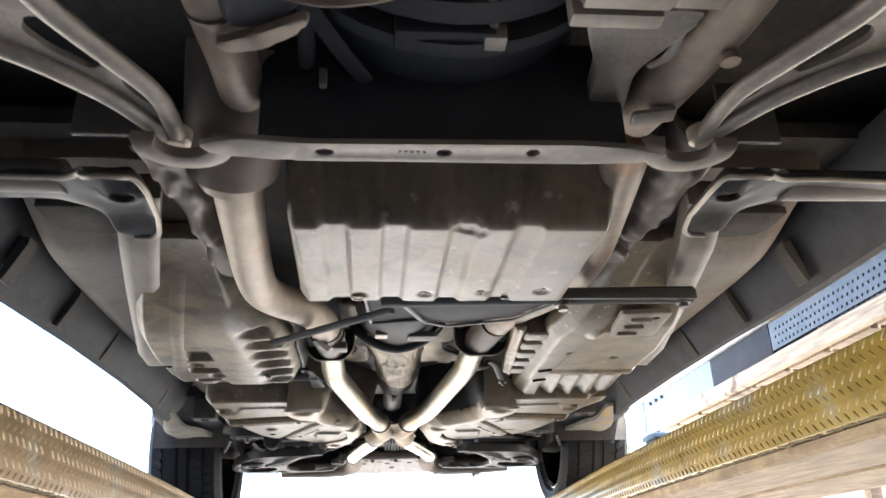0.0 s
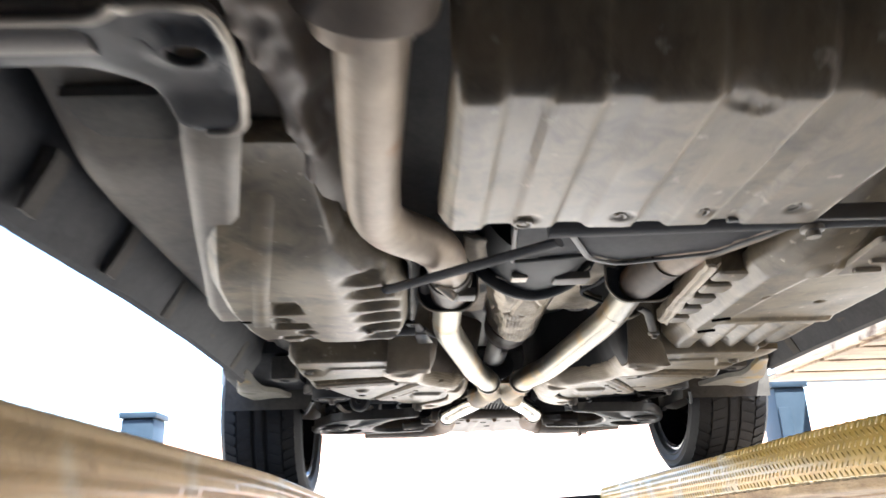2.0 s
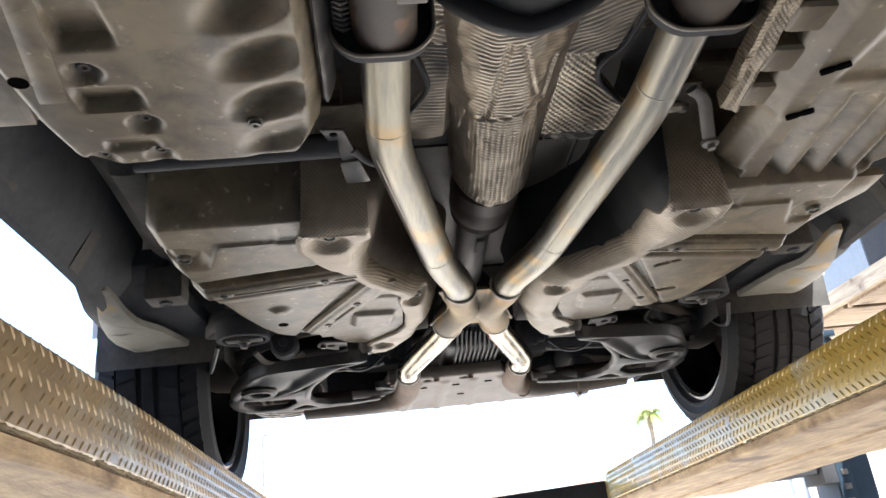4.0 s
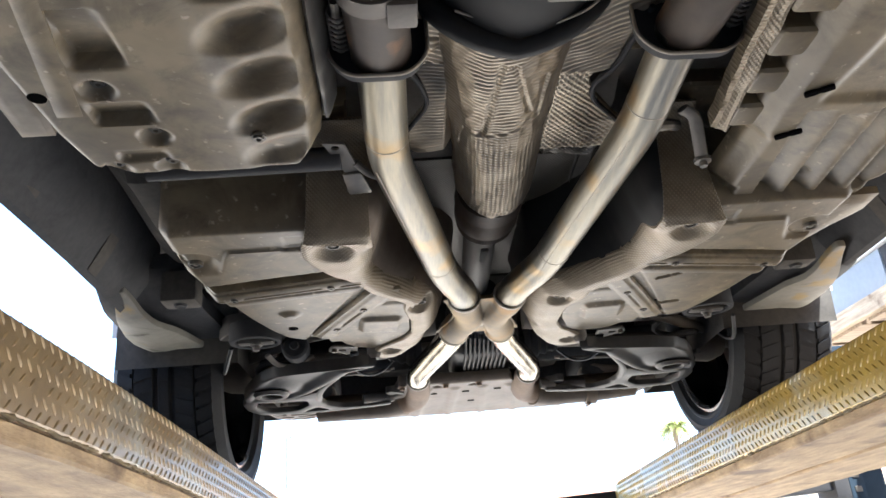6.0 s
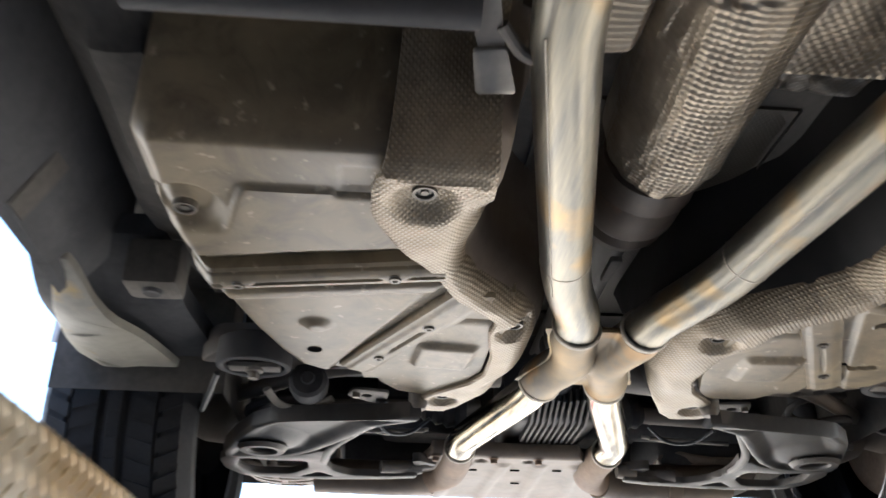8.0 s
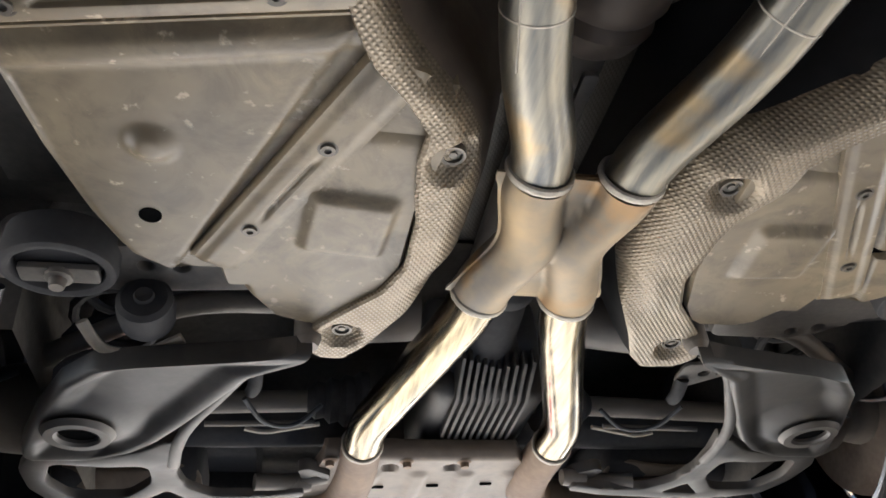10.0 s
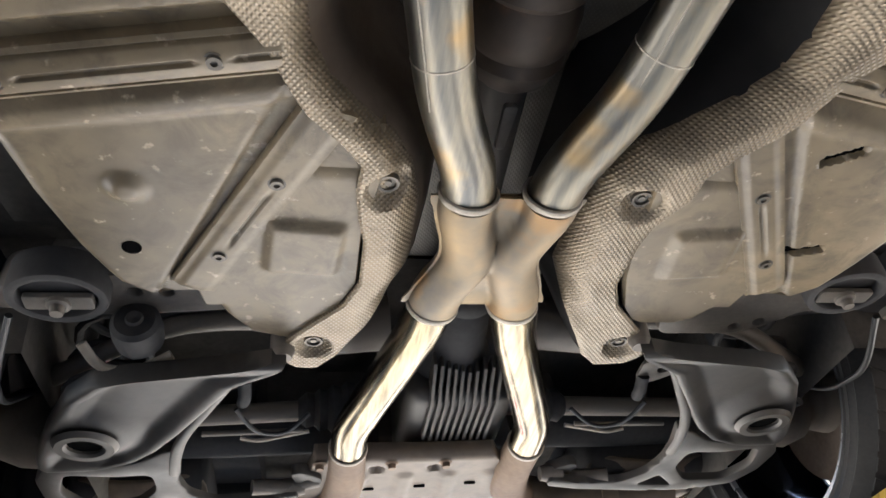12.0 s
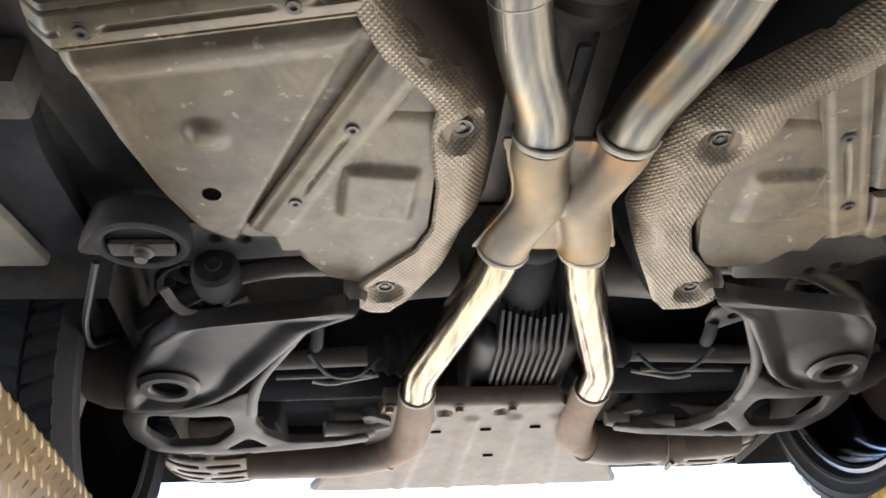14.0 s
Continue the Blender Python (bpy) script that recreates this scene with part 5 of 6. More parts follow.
            hl, hr = math.sqrt(max(0.0, r * r - (d + a) ** 2)), math.sqrt(max(0.0, r * r - (d - a) ** 2))
            h = (hl ** 6 + hr ** 6 + (web if abs(d) < a else 0.0) ** 6) ** (1 / 6)
            lower.append(bm.verts.new(c + Vector((d, 0, -h))))
            upper.append(bm.verts.new(c + Vector((d, 0, h + 0.0005))))
        rows.append((lower, upper))
    for p, q in zip(rows, rows[1:]):
        for e in (0, 1):
            for t in range(64):
                bm.faces.new((p[e][t], p[e][t + 1], q[e][t + 1], q[e][t]))
    x = part("cross_piece", bm, "xpipe", car, "stamped stainless crossover piece, straw tinted", 70)
    sides = ([], [])
    for k in range(31):
        c, a, web = shell_row(-1 + k / 15)
        lip = 0.0035 + 0.006 * (sm(0.75, 0.95, abs(-1 + k / 15)))
        sides[0].append((c.x - a - r - lip, c.y))
        sides[1].append((c.x + a + r + lip, c.y))
    notch = [(-0.022, 3.592), (-0.012, 3.576), (0.003, 3.568), (0.018, 3.576), (0.028, 3.592)]
    part("seam_flange", plate(sides[0] + notch + sides[1][::-1], 2.1455, 0.0030, (), 0.001, lambda a, b: -0.071 * (b - 3.398)), "xpipe", x, "folded seam along the edges")
    for c, d in ((left[0], (0.0, -1, 0.1)), (right[0], (0.02, -1, 0.1)), (left[-1], (-0.1, 1, -0.1)), (right[-1], (0.06, 1, -0.1))):
        d = Vector(d).normalized()
        part("weld_ring", ring_bead(Vector(c) + d * 0.004, d, 0.0335, 0.0032), "weld", x)
    for pts in ([(-0.052, 3.590, 2.133), (-0.060, 3.652, 2.131), (-0.141, 3.968, 2.128), (-0.142, 4.040, 2.127)], [(0.057, 3.590, 2.133), (0.074, 3.664, 2.131), (0.177, 3.965, 2.127), (0.181, 4.040, 2.126)]):
        t = part("tail_pipe", tube(pts, (0.0318, 0.0308), 0.034, 32, steps=9), "polished", car, "bright polished stainless pipe")
        d = (Vector(pts[-1]) - Vector(pts[-2])).normalized()
        part("weld_ring", ring_bead(Vector(pts[-1]), d, 0.0318, 0.0030), "weld", t)
    part("rusty_pipe", tube([(-0.142, 4.043, 2.127), (-0.140, 4.17, 2.122), (-0.150, 4.27, 2.120), (-0.205, 4.318, 2.120)], (0.033, 0.040), 0.06, 28), "rust", car, "brown rust-filmed exhaust pipe")
    part("silencer_inlet", tube([(-0.185, 4.305, 2.120), (-0.27, 4.343, 2.120), (-0.47, 4.355, 2.125)], 0.0420, 0.05, 28), "guard", car, "dark brown pipe into the silencer")
    r = part("rusty_pipe", tube([(0.181, 4.043, 2.126), (0.176, 4.15, 2.122), (0.190, 4.25, 2.120), (0.245, 4.300, 2.120)], (0.033, 0.040), 0.06, 28), "rust", car, "brown rust-filmed exhaust pipe")
    part("silencer_inlet", tube([(0.225, 4.285, 2.120), (0.285, 4.314, 2.120), (0.435, 4.305, 2.122), (0.56, 4.30, 2.13)], 0.0445, 0.05, 28), "guard", car, "dark brown pipe into the silencer")
    part("band_clamp", turned([(0.044, -0.018), (0.0475, -0.017), (0.0475, 0.017), (0.044, 0.018)], (0.415, 4.306, 2.117), "X", 28), "guard", r)
    part("clamp_bolt", turned([(0.0, -0.02), (0.005, -0.02), (0.005, 0.02), (0.0, 0.02)], (0.405, 4.306, 2.067), "Y", 8), "guard", r)
    # silencers with slotted covers
    for s, x0, x1, y0, y1 in ((-1, -0.68, -0.41, 4.28, 4.58), (1, 0.39, 0.68, 4.26, 4.57)):
        xm, ym, hx, hy = (x0 + x1) / 2, (y0 + y1) / 2, (x1 - x0) / 2, (y1 - y0) / 2
        swell = lambda x, y: 0.045 * min(1.0, abs((x - xm) / hx)) ** 3 + 0.055 * min(1.0, abs((y - ym) / hy)) ** 3
        b = part("silencer", box(x0, x1, y0, y1, 2.150, 2.30, 0.065, seg=6), "black", car, "brown steel silencer")
        slots = [soft_poly([(x0 + 0.03 + 0.085 * q + 0.02 * (k % 2), y0 + 0.03 + 0.034 * k), (x0 + 0.10 + 0.085 * q + 0.02 * (k % 2), y0 + 0.03 + 0.034 * k), (x0 + 0.10 + 0.085 * q + 0.02 * (k % 2), y0 + 0.042 + 0.034 * k), (x0 + 0.03 + 0.085 * q + 0.02 * (k % 2), y0 + 0.042 + 0.034 * k)], 0.006) for k in range(7) for q in range(3) if x0 + 0.10 + 0.085 * q + 0.02 * (k % 2) < x1 - 0.01]
        cover = plate(soft_poly([(x0, y0), (x1, y0), (x1, y1), (x0, y1)], 0.07, 6), 2.118, 0.006, slots, 0.002)
        bmesh.ops.subdivide_edges(cover, edges=[d for d in cover.edges if d.calc_length() > 0.05], cuts=2, use_grid_fill=False)
        for v in cover.verts:
            v.co.z += swell(v.co.x, v.co.y)
        part("slotted_cover", cover, "guard", b, "slotted metal cover")
    # flanges with spring bolts, and the pipes ahead of them
    for s, x, z, half in ((-1, -0.176, 2.208, 0.062), (1, 0.220, 2.218, 0.071)):
        u = soft_poly([(-half, 0.06), (-half, -0.018), (-half * 0.6, -0.046), (half * 0.6, -0.046), (half, -0.018), (half, 0.06)], 0.03, 5)
        bm = plate([(x + p * 0.97, z + 0.004 + q * 0.97) for p, q in u], 0, 0.006, (), 0.001)
        for v in bm.verts:
            v.co = Vector((v.co.x, 2.609 + v.co.z, v.co.y))
        fl = part("flange", bm, "black", car, "black steel pipe flange")
        bm = bmesh.new()
        rings = [[bm.verts.new((x + p * g, y, z + 0.004 + q * g)) for p, q in u] for y, g in ((2.600, 1.0), (2.609, 1.0), (2.616, 0.97), (2.616, 0.94), (2.600, 0.975))]
        for p, q in zip(rings, rings[1:] + rings[:1]):
            for k in range(len(u)):
                bm.faces.new((p[k], p[(k + 1) % len(u)], q[(k + 1) % len(u)], q[k]))
        part("flange_cup", bm, "black", fl)
        k0 = u.index(min(u, key=lambda p: (p[0], -p[1])))
        lip = [(x + p, 2.600, z + 0.004 + q) for p, q in (u[k0:] + u[:k0])[:-1]]
        part("cup_lip", tube(lip, 0.0026, 0, 8), "alloy", fl, "thin bright rim")
        for q in (s,):
            sx = x + q * (half - 0.017)
            coil = [(sx + 0.011 * math.cos(a), 2.535 + 0.065 * k / 56, z + 0.005 + 0.011 * math.sin(a)) for k, a in ((k, 2 * math.pi * k / 8) for k in range(57))]
            part("spring", tube(coil, 0.0022, 0, 6), "alloy_dark", fl)
            part("spring_bolt", tube([(sx, 2.52, z + 0.005), (sx, 2.612, z + 0.005)], 0.006, 0, 8), "bolt", fl)
    a = part("front_pipe", tube([(-0.266, 1.64, 2.20), (-0.272, 1.72, 2.19), (-0.292, 2.02, 2.185), (-0.292, 2.16, 2.187), (-0.20, 2.28, 2.195), (-0.178, 2.42, 2.20), (-0.172, 2.61, 2.207)], 0.037, 0.10, 26), "cat", car, "heat-tinted tan exhaust pipe")
    part("catalyst", tube([(-0.275, 1.672, 2.215), (-0.262, 1.60, 2.250), (-0.25, 1.54, 2.33)], (0.068, 0.074), 0.03, 32), "guard", a, "round brown catalyst can")
    part("clamp", turned([(0.036, -0.012), (0.043, -0.012), (0.043, 0.012), (0.036, 0.012)], (-0.176, 2.48, 2.203), "Y", 24), "alloy_dark", a)
    # added sleeve: shade on this pipe end painted as dark brown, with rust
    part("shaded_sleeve", tube([(-0.177, 2.43, 2.2005), (-0.172, 2.608, 2.207)], 0.0385, 0, 28), "dark_brown", a, "added sleeve, dark brown for shade and rust")
    part("clamp_block", box(-0.162, -0.128, 2.47, 2.51, 2.160, 2.178, 0.004), "alloy_dark", a)
    part("lambda_sensor", tube([(-0.20, 2.42, 2.17), (-0.17, 2.44, 2.15)], 0.009, 0, 10), "alloy", a)
    part("can_lip", tube([(-0.2752, 1.668, 2.212), (-0.2772, 1.690, 2.204)], (0.054, 0.050), 0, 30), "cat", a)
    part("front_pipe", tube([(0.305, 1.60, 2.225), (0.325, 1.75, 2.222), (0.362, 2.02, 2.22), (0.350, 2.22, 2.222), (0.25, 2.38, 2.222), (0.214, 2.61, 2.218)], 0.037, 0.10, 26), "cat", car, "heat-tinted tan exhaust pipe")
    # right pipe end darkened for shade by the same added sleeve
    part("shaded_sleeve", tube([(0.236, 2.45, 2.2205), (0.214, 2.608, 2.218)], 0.0385, 0, 28), "dark_brown", car, "added sleeve, dark brown for shade and rust")
    part("manifold_pipe", tube([(-0.244, 1.60, 2.252), (-0.243, 1.47, 2.250), (-0.250, 1.39, 2.250), (-0.258, 1.30, 2.262), (-0.21, 1.08, 2.30)], 0.031, 0.06, 22), "cat", car, "tan downpipe from the engine")
    part("manifold_collar", tube([(-0.243, 1.40, 2.262), (-0.246, 1.36, 2.262)], (0.036, 0.044), 0, 22), "cat", car)
    b = part("manifold_pipe", tube([(0.30, 1.56, 2.245), (0.325, 1.44, 2.24), (0.352, 1.30, 2.245), (0.36, 1.15, 2.26), (0.30, 0.95, 2.30)], 0.037, 0.08, 22), "cat", car, "tan downpipe from the engine")
    part("cap_stud", tube([(0.352, 1.37, 2.205), (0.352, 1.37, 2.195)], 0.012, 0, 12), "cat", b)
    # hanger tab on the left pipe
    h = part("hanger_bracket", plate(soft_poly([(-0.268, 2.785), (-0.236, 2.790), (-0.218, 2.880), (-0.240, 2.884)], 0.006), 2.185, 0.004, [circle(-0.250, 2.800, 0.006, 12)], 0.001), "alloy_dark", car, "drilled steel hanger tab")
    bm = plate(soft_poly([(-0.247, 2.876), (-0.218, 2.870), (-0.203, 2.914), (-0.240, 2.918)], 0.005), 2.168, 0.004, (), 0.001, lambda a, b: 0.012 * sm(2.90, 2.87, b) + 0.3 * max(0.0, -0.236 - a))
    part("hanger_plate", bm, "bolt", h, "bright folded sheet")
    part("hanger_rod", tube([(-0.225, 2.85, 2.188), (-0.205, 2.875, 2.180), (-0.178, 2.88, 2.174)], 0.006, 0.01, 10), "alloy_dark", h)
    part("hanger_rod", tube([(0.20, 2.80, 2.19), (0.245, 2.80, 2.195), (0.27, 2.83, 2.21)], 0.009, 0.015, 10), "bolt", car, "bright hanger rod")
    arm = part("hanger_arm", tube([(0.262, 2.775, 2.205), (0.285, 2.79, 2.200), (0.312, 2.86, 2.172)], 0.010, 0.02, 12, flat=0.5), "alloy_dark", car, "bent hanger strap")
    part("arm_nut", turned([(0.0, -0.010), (0.006, -0.010), (0.0065, -0.003), (0.013, -0.002), (0.014, 0.004)], (0.316, 2.868, 2.166), "Z", 12), "bolt", arm)


exhaust()


# ---- rear axle ----
def rear_axle():
    for s in (-1, 1):
        sx, sy = -0.022 * s, -0.012 * s
        q3 = lambda d, y, z: (CX + s * (d + sx), y + sy, z)
        ao = [(3.672 + sy, 0.272 + sx), (3.685 + sy, 0.315 + sx), (3.70 + sy, 0.40 + sx), (3.712 + sy, 0.47 + sx), (3.725 + sy, 0.512 + sx), (3.77 + sy, 0.555 + sx), (3.86 + sy, 0.60 + sx), (3.95 + sy, 0.635 + sx), (3.985 + sy, 0.64 + sx), (4.005 + sy, 0.625 + sx)]
        ai = [(3.672 + sy, 0.252 + sx), (3.69 + sy, 0.262 + sx), (3.71 + sy, 0.292 + sx), (3.73 + sy, 0.322 + sx), (3.80 + sy, 0.365 + sx), (3.87 + sy, 0.408 + sx), (3.93 + sy, 0.45 + sx), (3.97 + sy, 0.49 + sx), (3.995 + sy, 0.545 + sx), (4.005 + sy, 0.60 + sx)]
        ex, ey = 0.548 + sx, 3.888 + sy

        def bowl(x, y):
            d = abs(x - CX)
            e = min(d - along(ai, y), along(ao, y) - d, (y - 3.672 - sy) * 0.8, 4.005 + sy - y)
            hole = math.hypot(d - ex, y - ey)
            z = 2.086 + 0.016 * sm(0.012, 0.050, e)
            flat = 1 - sm(0.044, 0.095, hole)
            return z * (1 - flat) + 2.086 * flat

        bm = panel(*side_tables(s, ao, ai), 3.672 + sy, 4.005 + sy, bowl, 0.0055, 0.03)
        bmesh.ops.delete(bm, geom=[f for f in bm.faces if math.hypot(abs(f.calc_center_median().x - CX) - ex, f.calc_center_median().y - ey) < 0.030], context="FACES")
        arm = part("lower_arm", bm, "steel_arm", car, "dirty pressed lower suspension arm with a round eye", 60)
        part("eye_ring", turned([(0.026, 0.012), (0.026, 0.0), (0.030, -0.004), (0.042, -0.004), (0.048, 0.004)], (CX + s * ex, ey, 2.077), "Z", 32, close=True), "steel_arm", arm)
        part("eye_socket", turned([(0.0, 0.05), (0.034, 0.05), (0.036, 0.0)], (CX + s * ex, ey, 2.082), "Z", 24), "hole_black", arm)
        O = lambda pts, r=0.014: soft_poly([q3(a, b, 0)[:2] for a, b in pts], r)
        part("arm_frame", plate(O([(0.63, 3.985), (0.658, 4.04), (0.66, 4.12), (0.635, 4.19), (0.56, 4.21), (0.47, 4.212), (0.31, 4.188), (0.235, 4.170), (0.235, 4.142), (0.31, 4.16), (0.385, 4.162), (0.425, 4.12), (0.435, 4.06), (0.428, 4.0), (0.408, 3.92), (0.45, 3.945), (0.49, 3.98), (0.56, 4.0)]), 2.088, 0.016,
                               [O([(0.475, 4.03), (0.54, 4.035), (0.61, 4.02), (0.632, 4.10), (0.605, 4.165), (0.52, 4.165), (0.475, 4.10)], 0.02), O([(0.50, 4.188), (0.425, 4.178), (0.455, 4.135)], 0.008)], 0.005), "steel_arm", arm)
        part("arm_flange", tube([q3(*p) for p in ((0.268, 3.692, 2.108), (0.325, 3.726, 2.100), (0.365, 3.80, 2.093), (0.405, 3.875, 2.09), (0.428, 3.95, 2.09), (0.438, 4.03, 2.092))], (0.008, 0.010), 0.05, 12, flat=0.7), "steel_arm", arm)
        part("inner_bush", turned([(0.0, -0.016), (0.013, -0.016), (0.017, -0.006), (0.017, 0.02), (0.0, 0.025)], q3(0.258, 3.682, 2.122), "Z", 18), "alloy_dark", arm)
        part("rear_bush", turned([(0.0, -0.022), (0.014, -0.022), (0.018, 0.0), (0.014, 0.022), (0.0, 0.022)], q3(0.245, 4.156, 2.11), "X", 16), "alloy_dark", arm)
        part("spring", tube([(CX + s * 0.545 + 0.055 * math.cos(t), 3.86 + 0.055 * math.sin(t), 2.11 + 0.26 * k / 70) for k, t in ((k, 2 * math.pi * k / 14) for k in range(71))], 0.0075, 0, 8), "black", car, "black coil spring")
        # knuckle, track rods, shock absorber and hoses
        part("knuckle", turned([(0.0, -0.10), (0.045, -0.09), (0.07, -0.03), (0.075, 0.02), (0.06, 0.06), (0.0, 0.07)], (CX + s * 0.70, 4.1, 2.21), "X", 20), "alloy_dark", car)
        part("damper", tube([(CX + s * 0.62, 4.02, 2.12), (CX + s * 0.56, 3.98, 2.46)], 0.026, 0, 16), "black", car)
        part("drive_shaft", tube([(CX + s * 0.12, 4.10, 2.235), (CX + s * 0.70, 4.10, 2.215)], 0.019, 0, 16), "alloy_dark", car)
        part("shaft_boot", turned([(0.05, -0.06), (0.052, -0.045), (0.042, -0.035), (0.046, -0.02), (0.036, -0.01), (0.04, 0.005), (0.03, 0.015), (0.033, 0.03), (0.02, 0.045)] if s > 0 else [(0.02, -0.045), (0.033, -0.03), (0.03, -0.015), (0.04, -0.005), (0.036, 0.01), (0.046, 0.02), (0.042, 0.035), (0.052, 0.045), (0.05, 0.06)], (CX + s * 0.215, 4.10, 2.232), "X", 22), "black", car)
        part("front_link", tube([(CX + s * 0.24, 3.74, 2.20), (CX + s * 0.44, 3.73, 2.19), (CX + s * 0.63, 3.86, 2.17)], 0.015, 0.08, 12), "alloy_dark", car)
        part("rear_link", tube([(CX + s * 0.22, 4.16, 2.12), (CX + s * 0.28, 4.165, 2.11), (CX + s * 0.34, 4.15, 2.105)], 0.014, 0.02, 12), "alloy_dark", car)
        mx0, my0 = 0.545 - 0.010 * s, 3.592 - 0.012 * s
        oval = lambda rx, ry, n=28: [(CX + s * (mx0 + rx * math.cos(t)), my0 + ry * math.sin(t)) for t in (2 * math.pi * j / n for j in range(n))]
        mt = part("body_mount", plate(oval(0.062, 0.054), 2.138, 0.045, [oval(0.048, 0.038)], 0.006), "black", car, "rubber body mount in a cast oval seat")
        part("rubber_core", plate(oval(0.047, 0.037), 2.152, 0.04, (), 0.004), "black", mt)
        part("tab", plate(soft_poly([(CX + s * (mx0 + a), my0 + b) for a, b in ((-0.042, -0.004), (0.042, -0.004), (0.042, 0.024), (-0.042, 0.024))], 0.006), 2.140, 0.008, (), 0.002), "alloy_dark", mt)
        part("mount_bolt", turned([(0.0, -0.016), (0.008, -0.016), (0.010, -0.006), (0.015, -0.004), (0.016, 0.002)], (CX + s * mx0, my0 + 0.010, 2.140), "Z", 12), "alloy_dark", mt)
        if s < 0:
            k2 = part("stabiliser_bush", turned([(0.0, -0.03), (0.010, -0.032), (0.012, -0.028), (0.026, -0.026), (0.032, -0.02), (0.034, 0.0), (0.032, 0.022), (0.02, 0.03)], (CX + s * (0.450 - 0.02 * s), 3.675, 2.14), "Y", 26), "black", car)
            part("bush_clamp", tube([(CX + s * (u - 0.02 * s), v, w) for u, v, w in ((0.525, 3.70, 2.135), (0.505, 3.735, 2.115), (0.455, 3.735, 2.110), (0.41, 3.72, 2.128))], 0.0085, 0.025, 10, flat=0.6), "alloy", k2, "bright clamp strap")
        part("brake_hose", tube([(CX + s * 0.62, 3.64, 2.14), (CX + s * 0.66, 3.75, 2.11), (CX + s * 0.70, 3.90, 2.15), (CX + s * 0.70, 4.0, 2.22)], 0.005, 0.05, 8), "cable", car, "thin black hose")
        part("sensor_cable", tube([(CX + s * 0.36, 3.95, 2.16), (CX + s * 0.33, 4.0, 2.14), (CX + s * 0.28, 4.03, 2.15), (CX + s * 0.24, 4.01, 2.18)], 0.004, 0.03, 8), "cable", car, "thin black cable")
        part("cross_rod", tube([(CX + s * 0.25, 4.035, 2.16), (CX + s * 0.42, 4.02, 2.15)], 0.005, 0, 8), "alloy_dark", car)
        br = part("sensor_bracket", plate(soft_poly([(CX + s * u, v) for u, v in ((0.33, 3.855), (0.40, 3.84), (0.415, 3.885), (0.36, 3.93), (0.335, 3.915))], 0.012), 2.185, 0.006, [circle(CX + s * 0.375, 3.88, 0.010, 14)], 0.002), "alloy_dark", car, "small drilled sensor bracket")
        part("plug", tube([(CX + s * 0.345, 3.90, 2.185), (CX + s * 0.345, 3.93, 2.17), (CX + s * 0.35, 3.955, 2.175)], 0.011, 0.02, 12), "black", br)
        part("bracket_bolt", turned([(0.0, -0.008), (0.007, -0.008), (0.008, 0.0), (0.012, 0.002)], (CX + s * 0.395, 3.865, 2.184), "Z", 8), "clip", br)
        part("stay_rod", tube([(CX + s * 0.24, 4.06, 2.17), (CX + s * 0.33, 4.075, 2.16), (CX + s * 0.36, 4.07, 2.165)], 0.004, 0.03, 8), "alloy", car, "thin bright stay rod")
        part("link_ear", plate(soft_poly([(CX + s * u, v) for u, v in ((0.215, 4.135), (0.255, 4.105), (0.272, 4.115), (0.262, 4.155), (0.24, 4.175), (0.215, 4.165))], 0.010), 2.110, 0.02, [circle(CX + s * 0.24, 4.15, 0.008, 12)], 0.003), "steel_arm", arm)
        # frame rail with two holes ahead of the wheel
        rail = [(0.30, 3.62), (0.47, 3.585), (0.62, 3.60), (0.66, 3.66), (0.52, 3.68), (0.34, 3.665)] if s < 0 else [(0.27, 3.61), (0.38, 3.57), (0.53, 3.59), (0.56, 3.65), (0.512, 3.672), (0.437, 3.731), (0.299, 3.73)]
        eyes = ((0.43, 3.625), (0.47, 3.625)) if s < 0 else ((0.423, 3.709), (0.459, 3.695))
        bm = plate([(CX + s * a, b) for a, b in soft_poly(rail, 0.02)], 2.165, 0.05, [[(CX + s * a, b) for a, b in circle(*e, 0.009, 12)] for e in eyes], 0.006)
        part("frame_rail", bm, "alloy_dark", car)
        part("crossmember_leg", tube([(CX + s * 0.13, 3.80, 2.28), (CX + s * 0.33, 3.77, 2.25), (CX + s * 0.60, 3.70, 2.24)], 0.045, 0.1, 16), "black", car)
        part("crossmember_rear", tube([(CX + s * 0.10, 4.22, 2.25), (CX + s * 0.40, 4.24, 2.25), (CX + s * 0.60, 4.25, 2.26)], 0.045, 0.1, 16), "black", car)
        part("mount_sleeve", tube([(CX + s * 0.12, 3.80, 2.235), (CX + s * 0.28, 3.80, 2.225)], (0.046, 0.05), 0, 24), "alloy_dark", car)
    # differential with cooling fins
    d = part("differential", box(-0.045, 0.155, 3.93, 4.22, 2.165, 2.36, 0.035, seg=4), "steel_arm", car, "dark finned differential housing")
    bm = plate([(-0.14, 0.055), (-0.14, 0.030), (-0.07, -0.006), (0.06, -0.012), (0.06, 0.012), (-0.03, 0.040)], 0, 0.0052, (), 0.0012)
    for v in bm.verts:
        v.co = Vector((v.co.z - 0.0026, v.co.x, v.co.y))
    fin = finish("fin", bm, "steel_arm")
    for k in range(10):
        place("fin", fin, (-0.004 + 0.0128 * k, 4.035 - 0.006 * abs(k - 5), 2.162), d)
    part("sump_rim", box(-0.06, 0.17, 4.17, 4.215, 2.145, 2.17, 0.008), "alloy_dark", d)
    for k in range(7):
        part("rim_bolt", turned([(0.0, -0.008), (0.006, -0.008), (0.006, 0.004)], (-0.045 + 0.034 * k, 4.192, 2.145), "Z", 8), "alloy_dark", d)
